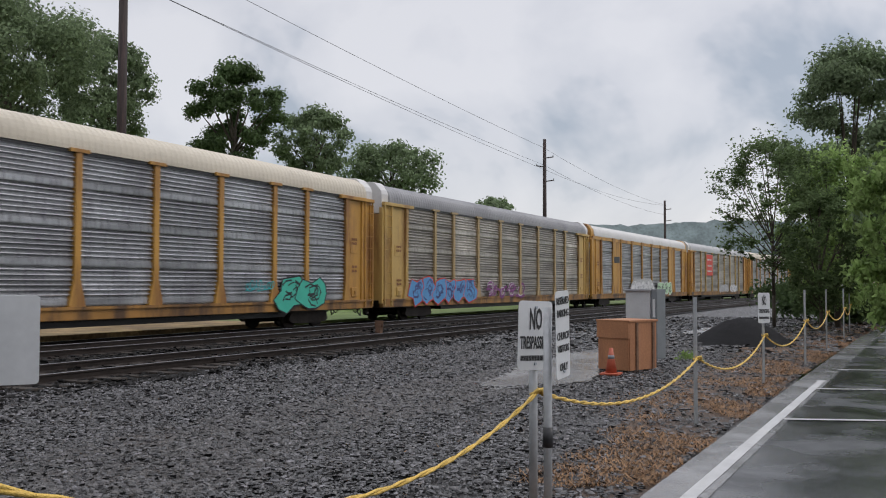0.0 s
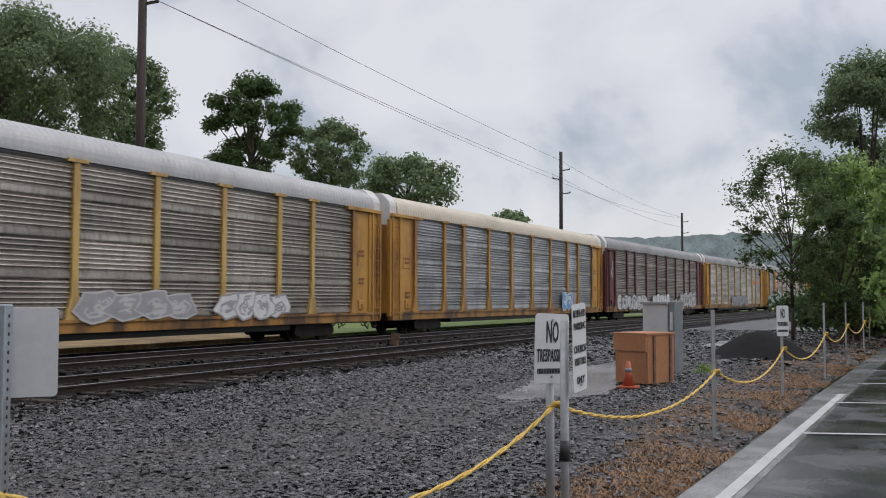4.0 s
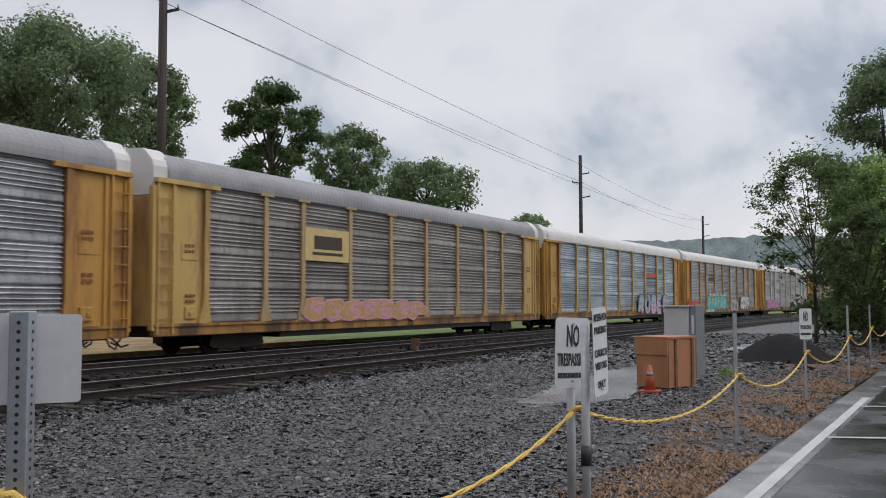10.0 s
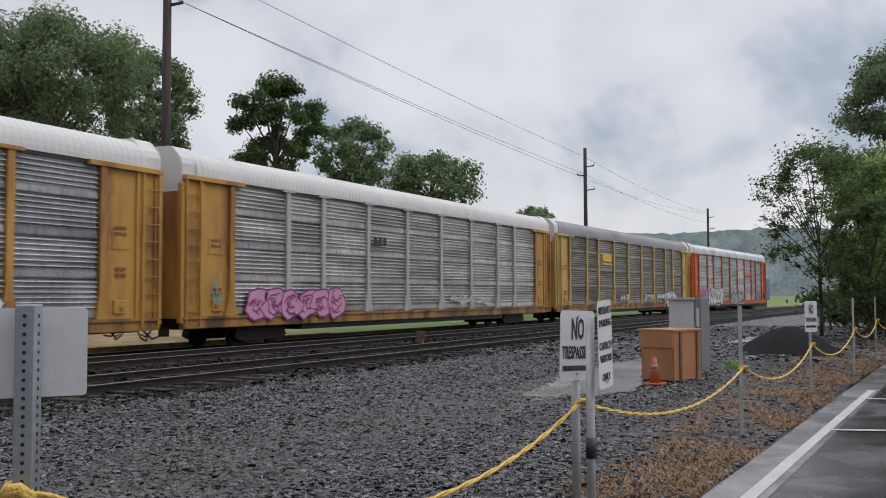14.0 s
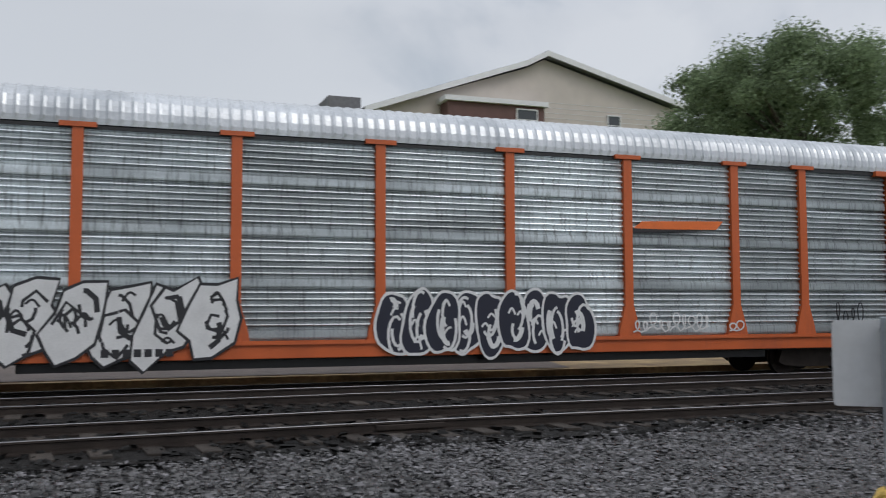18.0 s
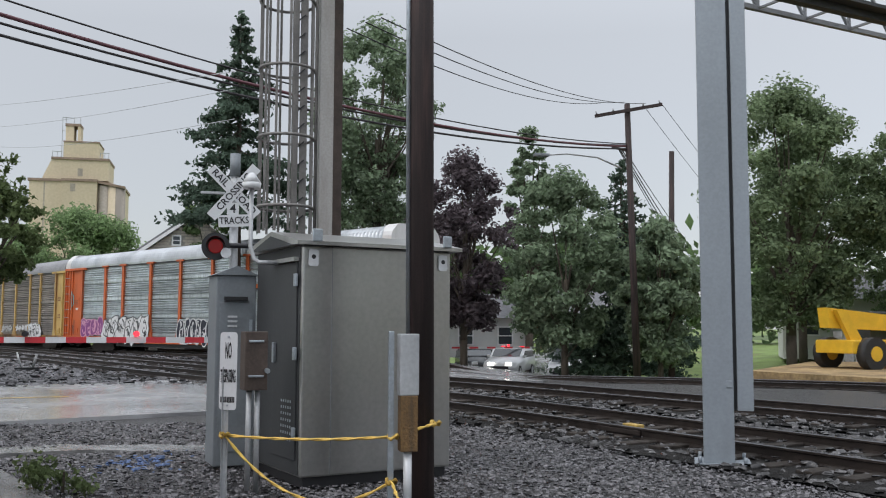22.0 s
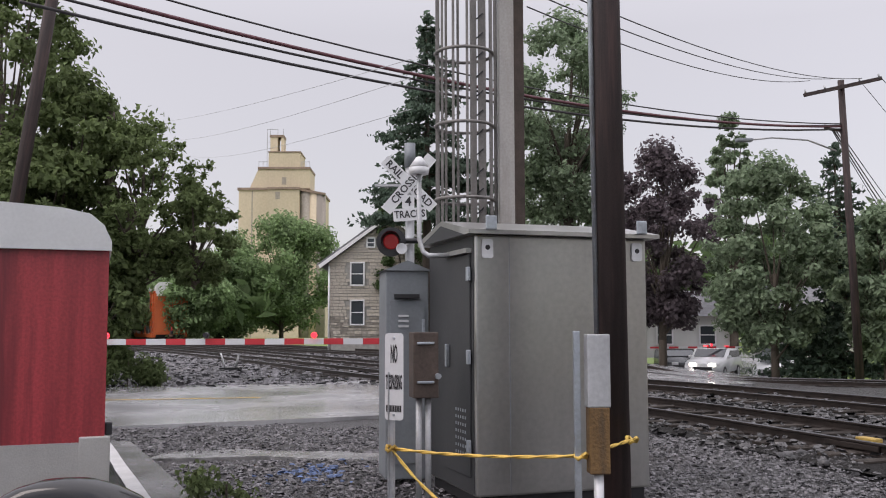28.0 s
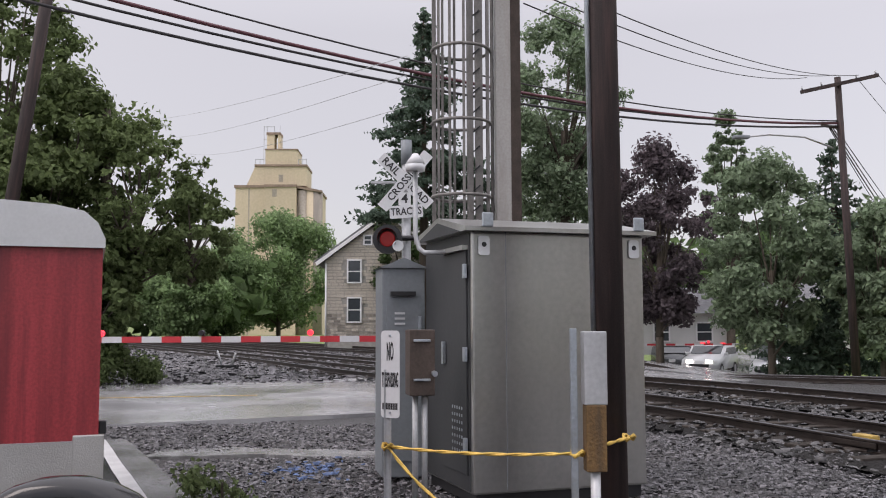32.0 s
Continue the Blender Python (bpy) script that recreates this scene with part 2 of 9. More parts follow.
M = dict(
    gravel=gravel_mat("gravel", (0.044, 0.042, 0.043), 0.035, dirt=(0.050, 0.045, 0.043)),
    stone=mat("ballast_stone", (0.063, 0.0605, 0.061), 0.2, 0, 0.25, 20, 0.2, 120, island=0.9),
    stone_new=mat("pale_stone", (0.115, 0.11, 0.116), 0.26, 0, 0.25, 20, 0.2, 120, island=0.7),
    stone_fine=mat("fine_stone", (0.082, 0.078, 0.076), 0.4, 0, 0.25, 20, 0.2, 120, island=0.7, dirt=(0.05, 0.04, 0.033)),
    stone_dark=mat("oily_stone", (0.011, 0.0105, 0.010), 0.65, 0, 0.25, 20, 0.2, 120, island=0.7),
    bed=gravel_mat("oily_track_bed", (0.016, 0.0145, 0.0135), 0.05, 0.6, 0.7),
    silt=gravel_mat("silt", (0.062, 0.057, 0.056), 0.028, 0.7, 0.35, (0.066, 0.053, 0.047)),
    asphalt=mat("asphalt", (0.066, 0.068, 0.072), 0.42, 0, 0.45, 1.6, 0.14, 70, wet=0.05, dirt=(0.026, 0.027, 0.030), dirt_at=0.5, pools=0.9),
    road=mat("road", (0.34, 0.34, 0.345), 0.32, 0, 0.25, 0.5, 0.10, 60, wet=0.06, dirt=(0.15, 0.15, 0.155), dirt_at=0.57, pools=0.35),
    # pale because the sky's reflection on the wet strip is put into the colour
    silt_sheen=mat("pale_silt_sky_sheen", (0.20, 0.20, 0.20), 0.22, 0, 0.35, 4, 0.2, 40, dirt=(0.06, 0.058, 0.058), dirt_at=0.56),
    kerb=mat("concrete", (0.30, 0.30, 0.30), 0.45, 0, 0.2, 2.0, 0.3, 70, wet=0.2, dirt=(0.2, 0.19, 0.18)),
    gutter=mat("wet_gutter", (0.20, 0.20, 0.203), 0.35, 0, 0.3, 1.5, 0.3, 70, wet=0.10, dirt=(0.10, 0.10, 0.098), dirt_at=0.52),
    straw=gravel_mat("straw_grass", (0.125, 0.074, 0.043), 0.03, 0.6, 0.7, (0.048, 0.042, 0.039)),
    blade=mat("dry_blade", (0.25, 0.14, 0.068), 0.8, 0, 0.2, 5, 0, 40, island=0.5),
    yellow_grass=mat("yellow_grass", (0.32, 0.222, 0.105), 0.85, 0, 0.45, 0.8, 0.9, 9, dirt=(0.17, 0.11, 0.056), dirt_at=0.54),
    green_grass=mat("green_grass", (0.135, 0.195, 0.05), 0.85, 0, 0.3, 0.6, 0.6, 15, dirt=(0.16, 0.15, 0.06), dirt_at=0.6),
    hill_grass=mat("hill_grass", (0.075, 0.115, 0.036), 0.85, 0, 0.35, 0.25, 0.6, 12, dirt=(0.13, 0.12, 0.05), dirt_at=0.58),
    soil=mat("soil", (0.085, 0.06, 0.048), 0.7, 0, 0.3, 1.5, 0.6, 30),
    # light silt, paled further: part of the sky's reflection is in this colour
    silt_wet=mat("wet_silt_sheen_patch", (0.14, 0.138, 0.135), 0.3, 0, 0.3, 1.2, 0.25, 50, wet=0.08, dirt=(0.075, 0.072, 0.069), dirt_at=0.52),
    coal=mat("dark_gravel", (0.011, 0.011, 0.012), 0.85, 0, 0.3, 4, 0.9, 30),
    paint=mat("road_paint", (0.46, 0.46, 0.46), 0.5, 0, 0.12, 4, 0.1, 60, dirt=(0.35, 0.35, 0.35), dirt_at=0.6),
    yellow_line=mat("yellow_road_paint", (0.55, 0.36, 0.07), 0.5, 0, 0.15, 4),
    rail=mat("rail_steel", (0.036, 0.027, 0.023), 0.55, 0.5, 0.3, 4, 0.2, 60),
    rail_top=mat("rail_head", (0.17, 0.17, 0.18), 0.36, 1.0, 0.15, 3, 0.05, 40),
    tie=mat("tie_wood", (0.045, 0.038, 0.033), 0.75, 0, 0.3, 6, 0.6, 40, spread=0.3),
    galv=mat("galvanised_steel", (0.42, 0.46, 0.50), 0.38, 0.75, 0.14, 7, 0.08, 40, dirt=(0.33, 0.35, 0.36)),
    galv_dull=mat("dull_galvanised_steel", (0.40, 0.41, 0.42), 0.5, 0.35, 0.15, 3, 0.08, 30),
    stainless=mat("stainless_sheet", (0.44, 0.435, 0.42), 0.28, 0.85, 0.12, 1.3, 0.03, 20, streak=2.5, dirt=(0.56, 0.56, 0.54), dirt_at=0.60),
    stainless_dk=mat("darkened_sheet", (0.035, 0.037, 0.039), 0.6, 0.0, 0.12, 2, 0.03, 30),
    case_grey=mat("grey_case", (0.20, 0.22, 0.235), 0.5, 0.2, 0.1, 3, 0.04, 30),
    rust=mat("rust_steel", (0.17, 0.095, 0.06), 0.75, 0.1, 0.3, 5, 0.3, 40),
    box_brown=mat("brown_steel_box", (0.075, 0.055, 0.045), 0.6, 0.2, 0.25, 5, 0.1, 40),
    yellow_block=mat("worn_yellow_block", (0.42, 0.28, 0.07), 0.6, 0, 0.3, 6),
    rustbox=mat("brown_box", (0.40, 0.18, 0.085), 0.65, 0, 0.2, 2, 0.2, 40, streak=3, dirt=(0.30, 0.13, 0.07), dirt_at=0.58),
    sign=mat("sign_face", (0.60, 0.61, 0.62), 0.35, 0, 0.05, 2, 0.02, 30, dirt=(0.62, 0.62, 0.60), dirt_at=0.66),
    sign_back=mat("sign_back", (0.56, 0.57, 0.58), 0.4, 0.2, 0.07, 3, 0.02, 30),
    black=mat("black_paint", (0.016, 0.016, 0.018), 0.45, 0, 0.15, 6, 0.05, 40),
    mirror_black=mat("gloss_black", (0.008, 0.008, 0.009), 0.12, 0, 0.1, 5, 0),
    rubber=mat("rubber", (0.02, 0.02, 0.021), 0.7, 0, 0.2, 8, 0.2, 60),
    rope=mat("yellow_rope", (0.68, 0.45, 0.10), 0.6, 0, 0.2, 12, 0.5, 120),
    pole=mat("dark_pole_wood", (0.030, 0.020, 0.019), 0.75, 0, 0.4, 14, 0.2, 110, streak=14, dirt=(0.06, 0.035, 0.032), dirt_at=0.55),
    wood=mat("weathered_wood", (0.15, 0.085, 0.03), 0.7, 0, 0.35, 9, 0.4, 50, streak=6, dirt=(0.07, 0.045, 0.025)),
    cone=mat("orange_plastic", (0.42, 0.09, 0.045), 0.5, 0, 0.1, 5),
    bark=mat("bark", (0.075, 0.06, 0.045), 0.85, 0, 0.3, 5, 0.7, 30, streak=4),
    leaf_a=leaf_mat("leaf_green", (0.135, 0.178, 0.076)),
    leaf_d=leaf_mat("leaf_feathery_green", (0.13, 0.185, 0.08)),
    leaf_b=leaf_mat("leaf_dark_green", (0.10, 0.15, 0.065)),
    leaf_w=leaf_mat("leaf_light_green", (0.30, 0.42, 0.15)),
    # spruce needles lightened, so their colour carries some of the rain haze
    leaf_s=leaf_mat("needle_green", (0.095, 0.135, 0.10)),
    leaf_c=leaf_mat("leaf_copper", (0.135, 0.11, 0.12)),
    leaf_p=leaf_mat("pine_green", (0.07, 0.115, 0.075)),
    # street leaves paled and greyed: rain haze put into the colour
    leaf_h=leaf_mat("leaf_street_green_haze_tint", (0.215, 0.28, 0.18)),
    leaf_y=leaf_mat("leaf_fresh_green", (0.20, 0.285, 0.135)),
    # far leaves lightened too, with haze put into their colour
    leaf_f=leaf_mat("leaf_far_green_haze_tint", (0.19, 0.25, 0.14)),
    # ridge green paled to blue-grey, so the colour carries the haze
    hill=mat("wooded_hill_haze_tint", (0.20, 0.245, 0.255), 0.9, 0, 0.3, 0.06, 0.5, 0.4),
    siding=mat("beige_siding", (0.56, 0.50, 0.45), 0.6, 0, 0.06, 1, 0.05, 30),
    maroon=mat("maroon_cladding", (0.13, 0.065, 0.055), 0.6, 0, 0.1, 2),
    shingle=mat("roof_shingle", (0.16, 0.16, 0.17), 0.75, 0, 0.2, 4, 0.4, 30),
    trim=mat("white_trim", (0.72, 0.72, 0.72), 0.5, 0, 0.05, 3),
    glass=mat("dark_window_glass", (0.05, 0.058, 0.065), 0.06, 0, 0.1, 2, 0),
    concrete=mat("silo_concrete", (0.58, 0.485, 0.345), 0.75, 0, 0.10, 0.25, 0.1, 3, streak=4, dirt=(0.50, 0.42, 0.31), dirt_at=0.6),
    silo_grey=mat("stained_concrete", (0.34, 0.30, 0.25), 0.8, 0, 0.2, 0.4, 0.1, 3, streak=5, dirt=(0.25, 0.22, 0.19), dirt_at=0.55),
    silo_brown=mat("brown_roof_edge", (0.26, 0.19, 0.145), 0.8, 0, 0.2, 0.6, 0.1, 3),
    galv_old=mat("weathered_galvanised_steel", (0.17, 0.162, 0.153), 0.6, 0.2, 0.2, 3, 0.08, 30),
    mast_blue=mat("blue_grey_mast_steel", (0.27, 0.30, 0.33), 0.5, 0.35, 0.10, 1.5, 0.04, 30, streak=4, dirt=(0.22, 0.245, 0.265), dirt_at=0.6),
    truss_grey=mat("grey_truss_steel", (0.23, 0.237, 0.245), 0.5, 0.3, 0.15, 3, 0.06, 30),
    mast_grey=mat("grey_mast_steel", (0.33, 0.318, 0.30), 0.6, 0.1, 0.15, 1.2, 0.06, 30, streak=5, dirt=(0.25, 0.225, 0.20), dirt_at=0.58),
    fieldstone=mat("field_stone", (0.37, 0.335, 0.285), 0.85, 0, 0.25, 5, 0.4, 30, spread=0.45, island=0.5),
    mortar=mat("mortar", (0.33, 0.32, 0.29), 0.85, 0, 0.15, 4),
    brick=mat("red_brick", (0.30, 0.12, 0.085), 0.75, 0, 0.15, 5),
    whitewall=mat("white_wall", (0.60, 0.60, 0.58), 0.6, 0, 0.06, 1),
    red=mat("red_board", (0.27, 0.030, 0.036), 0.42, 0, 0.3, 9, 0.04, 60, streak=16, dirt=(0.14, 0.016, 0.022), dirt_at=0.56),
    trailer_roof=mat("trailer_roof", (0.55, 0.56, 0.56), 0.4, 0.3, 0.06, 3, 0.0),
    diamond=mat("diamond_plate", (0.48, 0.47, 0.45), 0.35, 0.6, 0.10, 3, 0.14, 130),
    car_white=mat("white_car_paint", (0.72, 0.73, 0.74), 0.2, 0, 0.03, 2, 0),
    car_dark=mat("dark_car_paint", (0.05, 0.055, 0.06), 0.2, 0.2, 0.05, 2, 0),
    lamp_white=mat("headlamp", (0.9, 0.9, 0.9), 0.2, 0, 0.02, 2, 0, glow=(1.0, 0.97, 0.9, 3)),
    lamp_red=mat("red_lamp", (0.6, 0.03, 0.03), 0.2, 0, 0.02, 2, 0, glow=(1.0, 0.03, 0.05, 1.6)),
    lens_red=mat("red_lens", (0.10, 0.006, 0.006), 0.15, 0, 0.1, 6, 0.1, 40, glow=(1.0, 0.03, 0.03, 0.07)),
    stripe_red=mat("red_stripe", (0.50, 0.035, 0.045), 0.4, 0, 0.08, 5),
    tele=mat("yellow_machine", (0.70, 0.42, 0.03), 0.4, 0, 0.1, 3),
    cable=mat("cable", (0.018, 0.016, 0.018), 0.6, 0, 0.1, 5, 0),
    cable_red=mat("red_cable", (0.10, 0.03, 0.04), 0.6, 0, 0.1, 5, 0),
    signal_black=mat("signal_housing", (0.014, 0.014, 0.015), 0.5, 0, 0.1, 5),
    loco_blue=mat("blue_paint", (0.06, 0.16, 0.30), 0.5, 0, 0.1, 3),
    blue_paint=mat("survey_blue", (0.09, 0.14, 0.27), 0.6, 0, 0.2, 4, island=0.4),
)

for _n in ("bed", "tie", "stone_dark", "coal"):
    M[_n].node_tree.nodes["Principled BSDF"].inputs["Specular IOR Level"].default_value = 0.15

# ---- mesh tools ----


def part(name, bm, material, parent=None, label="", smooth=False):
    """Links a bmesh as one mesh object under a thing or a part."""
    me = bpy.data.meshes.new(name)
    bm.to_mesh(me)
    bm.free()
    return shared(name, me, material, parent, label, smooth)


def shared(name, me, material, parent=None, label="", smooth=False):
    """An object of its own on a mesh that alike pieces share; the material sits on the object."""
    if not me.materials:
        me.materials.append(None)
    if smooth:
        me.polygons.foreach_set("use_smooth", [True] * len(me.polygons))
    ob = new(name, me)
    ob.material_slots[0].link = "OBJECT"
    ob.material_slots[0].material = material
    ob.parent = parent
    if label:
        ob["label"] = label
    return ob


def data(bm, name):
    me = bpy.data.meshes.new(name)
    bm.to_mesh(me)
    bm.free()
    me.materials.append(None)
    return me


def raw(name, verts, faces, material, parent=None, label="", smooth=False):
    me = bpy.data.meshes.new(name)
    me.from_pydata(verts, [], faces)
    return shared(name, me, material, parent, label, smooth)


def thing(name, m, label, category, group="", kind=""):
    ob = new(name)
    ob.matrix_basis = m
    return tagged(ob, label, category, group, kind)


def box(bm, a, b, bevel=0.0, m=None):
    """A box between two corners."""
    vs = [bm.verts.new((x, y, z)) for x in (a[0], b[0]) for y in (a[1], b[1]) for z in (a[2], b[2])]
    fs = [bm.faces.new([vs[i] for i in f]) for f in ((0, 1, 3, 2), (4, 6, 7, 5), (0, 4, 5, 1), (2, 3, 7, 6), (0, 2, 6, 4), (1, 5, 7, 3))]
    if m is not None:
        bmesh.ops.transform(bm, matrix=m, verts=vs)
    bmesh.ops.recalc_face_normals(bm, faces=fs)
    if bevel:
        es = list({e for f in fs for e in f.edges})
        bmesh.ops.bevel(bm, geom=es, offset=bevel, segments=2, affect="EDGES", profile=0.6)
    return bm


def bx(a, b, bevel=0.0, m=None):
    return box(bmesh.new(), a, b, bevel, m)


def rod(bm, p, q, r0, r1=None, n=8, caps=True):
    """A tapered round bar from p to q."""
    p, q = Vector(p), Vector(q)
    r1 = r0 if r1 is None else r1
    d = (q - p).normalized()
    u = d.orthogonal().normalized()
    w = d.cross(u)
    rings = []
    for c, r in ((p, r0), (q, r1)):
        rings.append([bm.verts.new(c + r * (math.cos(k * 2 * math.pi / n) * u + math.sin(k * 2 * math.pi / n) * w)) for k in range(n)])
    for k in range(n):
        f = bm.faces.new((rings[0][k], rings[0][(k + 1) % n], rings[1][(k + 1) % n], rings[1][k]))
        f.smooth = n > 6
    if caps:
        bm.faces.new(rings[0][::-1])
        bm.faces.new(rings[1])
    return bm


def rd(p, q, r0, r1=None, n=8):
    return rod(bmesh.new(), p, q, r0, r1, n)


def beam(bm, p, q, w, h):
    """A square bar from p to q."""
    p, q = Vector(p), Vector(q)
    d = q - p
    m = Matrix.Translation(p) @ d.to_track_quat("X", "Z").to_matrix().to_4x4()
    return box(bm, (0, -w / 2, -h / 2), (d.length, w / 2, h / 2), 0, m)


def tube(bm, pts, r, n=6):
    """A round bar along a run of points, jointed."""
    pts = [Vector(p) for p in pts]
    rings = []
    for i, p in enumerate(pts):
        d = (pts[min(i + 1, len(pts) - 1)] - pts[max(i - 1, 0)]).normalized()
        u = d.cross(Vector((0, 0, 1)))
        u = u.normalized() if u.length > 1e-3 else Vector((1, 0, 0))
        w = d.cross(u)
        rings.append([bm.verts.new(p + r * (math.cos(k * 2 * math.pi / n) * u + math.sin(k * 2 * math.pi / n) * w)) for k in range(n)])
    for a, b in zip(rings, rings[1:]):
        for k in range(n):
            bm.faces.new((a[k], a[(k + 1) % n], b[(k + 1) % n], b[k])).smooth = True
    bm.faces.new(rings[0][::-1])
    bm.faces.new(rings[-1])
    return bm


def prism(bm, outline, axis, lo, hi):
    """An outline of 2D points pushed along an axis from lo to hi."""
    def at(p, v):
        return {"x": (v, p[0], p[1]), "y": (p[0], v, p[1]), "z": (p[0], p[1], v)}[axis]
    a = [bm.verts.new(at(p, lo)) for p in outline]
    b = [bm.verts.new(at(p, hi)) for p in outline]
    fs = [bm.faces.new(a[::-1]), bm.faces.new(b)]
    n = len(a)
    for i in range(n):
        fs.append(bm.faces.new((a[i], a[(i + 1) % n], b[(i + 1) % n], b[i])))
    bmesh.ops.recalc_face_normals(bm, faces=fs)
    return bm


def pr(outline, axis, lo, hi):
    return prism(bmesh.new(), outline, axis, lo, hi)


def round_off(pts, times=2):
    """Cuts the corners of a run of points."""
    for _ in range(times):
        out = [pts[0]]
        for p, q in zip(pts, pts[1:]):
            out += [(0.75 * p[0] + 0.25 * q[0], 0.75 * p[1] + 0.25 * q[1]), (0.25 * p[0] + 0.75 * q[0], 0.25 * p[1] + 0.75 * q[1])]
        pts = out + [pts[-1]]
    return pts


def words(text, size, m, material, parent, name="lettering", squeeze=1.0, fit=0.0):
    """Raised letters, centred on the pose m, facing its local -y... drawn in its x-z plane."""
    cu = bpy.data.curves.new("tmp_text", "FONT")
    cu.body, cu.size, cu.align_x, cu.align_y, cu.extrude = text, size, "CENTER", "CENTER", 0.001
    cu.resolution_u, cu.offset = 2, size * 0.018
    tmp = bpy.data.objects.new("tmp_text", cu)
    me = bpy.data.meshes.new_from_object(tmp)
    bpy.data.objects.remove(tmp)
    bpy.data.curves.remove(cu)
    wide = max((v.co.x for v in me.vertices), default=0) - min((v.co.x for v in me.vertices), default=0)
    if fit and wide * squeeze > fit:
        squeeze = fit / wide
    me.transform(m @ Matrix.Rotation(radians(90), 4, "X") @ Matrix.Diagonal((squeeze, 1, 1, 1)))
    me.materials.clear()
    return shared(name, me, material, parent)

# ---- tracks: where each of the four lies ----
TRACK_KEYS = (
    ((-7, 10.9), (-13.9, 8.95), (-17.8, 7.75), (-23, 6.2), (-36.2, 0), (-50.4, -6.4), (-64.4, -13.4), (-95, -29), (-150, -57), (-560, -266)),
    ((-7, 15.1), (-14, 13.5), (-22, 10.7), (-28, 8.3), (-39.7, 1.9), (-52, -3.8), (-66.5, -10.2), (-95, -24.5), (-150, -52), (-560, -259)),
    ((-10, 19.3), (-22.8, 18.6), (-31, 17.4), (-38.5, 14.1), (-46, 8.0), (-53, 1.8), (-61, -3.0), (-68.4, -7.0), (-89.5, -18.6), (-150, -48), (-560, -253)),
    ((-12, 19.6), (-18, 19.8), (-24, 19.9), (-30, 19.4), (-36, 17.9), (-44, 13.4), (-53, 6.6), (-68, -2.2), (-90, -14.4), (-150, -44), (-560, -247)),
)
TRACK_Y = (11.7, 15.65, 19.6)


def track_line(i):
    """Points along a track, from its far end beyond the crossing to the yard's far end: nearly straight, bending past the crossing."""
    # the fourth track leaves the third by a turnout before the crossing
    keys = ([(x, TRACK_Y[i] + 0.0037 * max(x, 0) - 0.000417 * x * x) for x in (440, 380, 300, 260, 200, 140, 90, 50, 20, 0)] if i < 3 else []) + list(TRACK_KEYS[i])
    keys = keys[::-1]
    kx, ky = np.array([k[0] for k in keys], float), np.array([k[1] for k in keys], float)
    sl = np.gradient(ky, kx)
    xs = np.concatenate([np.arange(-560, -150, 20), np.arange(-150, -4, 1.5), np.arange(-4, 441, 8.0)]) if i < 3 else np.concatenate([np.arange(-560, -150, 20), np.arange(-150, -12, 1.5)])
    j = np.clip(np.searchsorted(kx, xs) - 1, 0, len(kx) - 2)
    h = kx[j + 1] - kx[j]
    u = (xs - kx[j]) / h
    ys = (2 * u**3 - 3 * u**2 + 1) * ky[j] + (u**3 - 2 * u**2 + u) * h * sl[j] + (3 * u**2 - 2 * u**3) * ky[j + 1] + (u**3 - u**2) * h * sl[j + 1]
    s = np.concatenate([[0], np.cumsum(np.hypot(np.diff(xs), np.diff(ys)))])
    return xs, ys, s - np.interp(0, xs, s)


TRACKS = [track_line(i) for i in range(4)]
RAIL_TOP = 0.17


def sink(x):
    """How far the train's track lies below the others, nothing by the crossing."""
    u = min(max((x + 24) / 12, 0), 1)
    return 0.22 * u * u * (3 - 2 * u)


def basin(x, y):
    """How far the ground falls away beyond the crossing, towards the waiting cars."""
    d = math.hypot(x + 7.2, y - 1.8)
    u = min(max((y - 1.8 + 0.19 * (x + 7.2)) / 4, 0), 1)
    return min(max(0.045 * (d - 24), 0), 1.2) * u * u * (3 - 2 * u) * min(max((95 - d) / 30, 0), 1) * min(max((40 - y) / 12, 0), 1) if x < -20 else 0.0


def far_edge(x):
    """Where the ballast ends beyond the last track."""
    y = float(np.interp(x, TRACKS[2][0], TRACKS[2][1])) + 1.9
    return max(y, float(np.interp(x, TRACKS[3][0], TRACKS[3][1])) + 1.6) if x < -13 else y


def on_track(i, s):
    xs, ys, ss = TRACKS[i]
    past = min(s - ss[0], 0) + max(s - ss[-1], 0)
    k = 0 if past < 0 else -2
    d = past / (ss[k + 1] - ss[k]) if past else 0
    return float(np.interp(s, ss, xs)) + d * (xs[k + 1] - xs[k]), float(np.interp(s, ss, ys)) + d * (ys[k + 1] - ys[k])


def heading_at(i, s):
    a, b = on_track(i, s - 0.4), on_track(i, s + 0.4)
    return math.atan2(b[1] - a[1], b[0] - a[0])


RAIL_SHAPE = ((-0.07, -0.15), (0.07, -0.15), (0.07, -0.13), (0.012, -0.11), (0.012, -0.035), (0.036, -0.025), (0.036, -0.004), (-0.036, -0.004), (-0.036, -0.025), (-0.012, -0.035), (-0.012, -0.11), (-0.07, -0.13))


def sweep(i, off, shape, material, name, parent):
    xs, ys, ss = TRACKS[i]
    tx, ty = np.gradient(xs, ss), np.gradient(ys, ss)
    k, verts, faces = len(shape), [], []
    for x, y, a, b in zip(xs, ys, tx, ty):
        for u, v in shape:
            verts.append((x - b * (off + u), y + a * (off + u), RAIL_TOP + v - (sink(x) if i > 1 else 0) - basin(x, y)))
    for r in range(len(xs) - 1):
        for q in range(k):
            faces.append((r * k + q, (r + 1) * k + q, (r + 1) * k + (q + 1) % k, r * k + (q + 1) % k))
    return raw(name, verts, faces, material, parent)


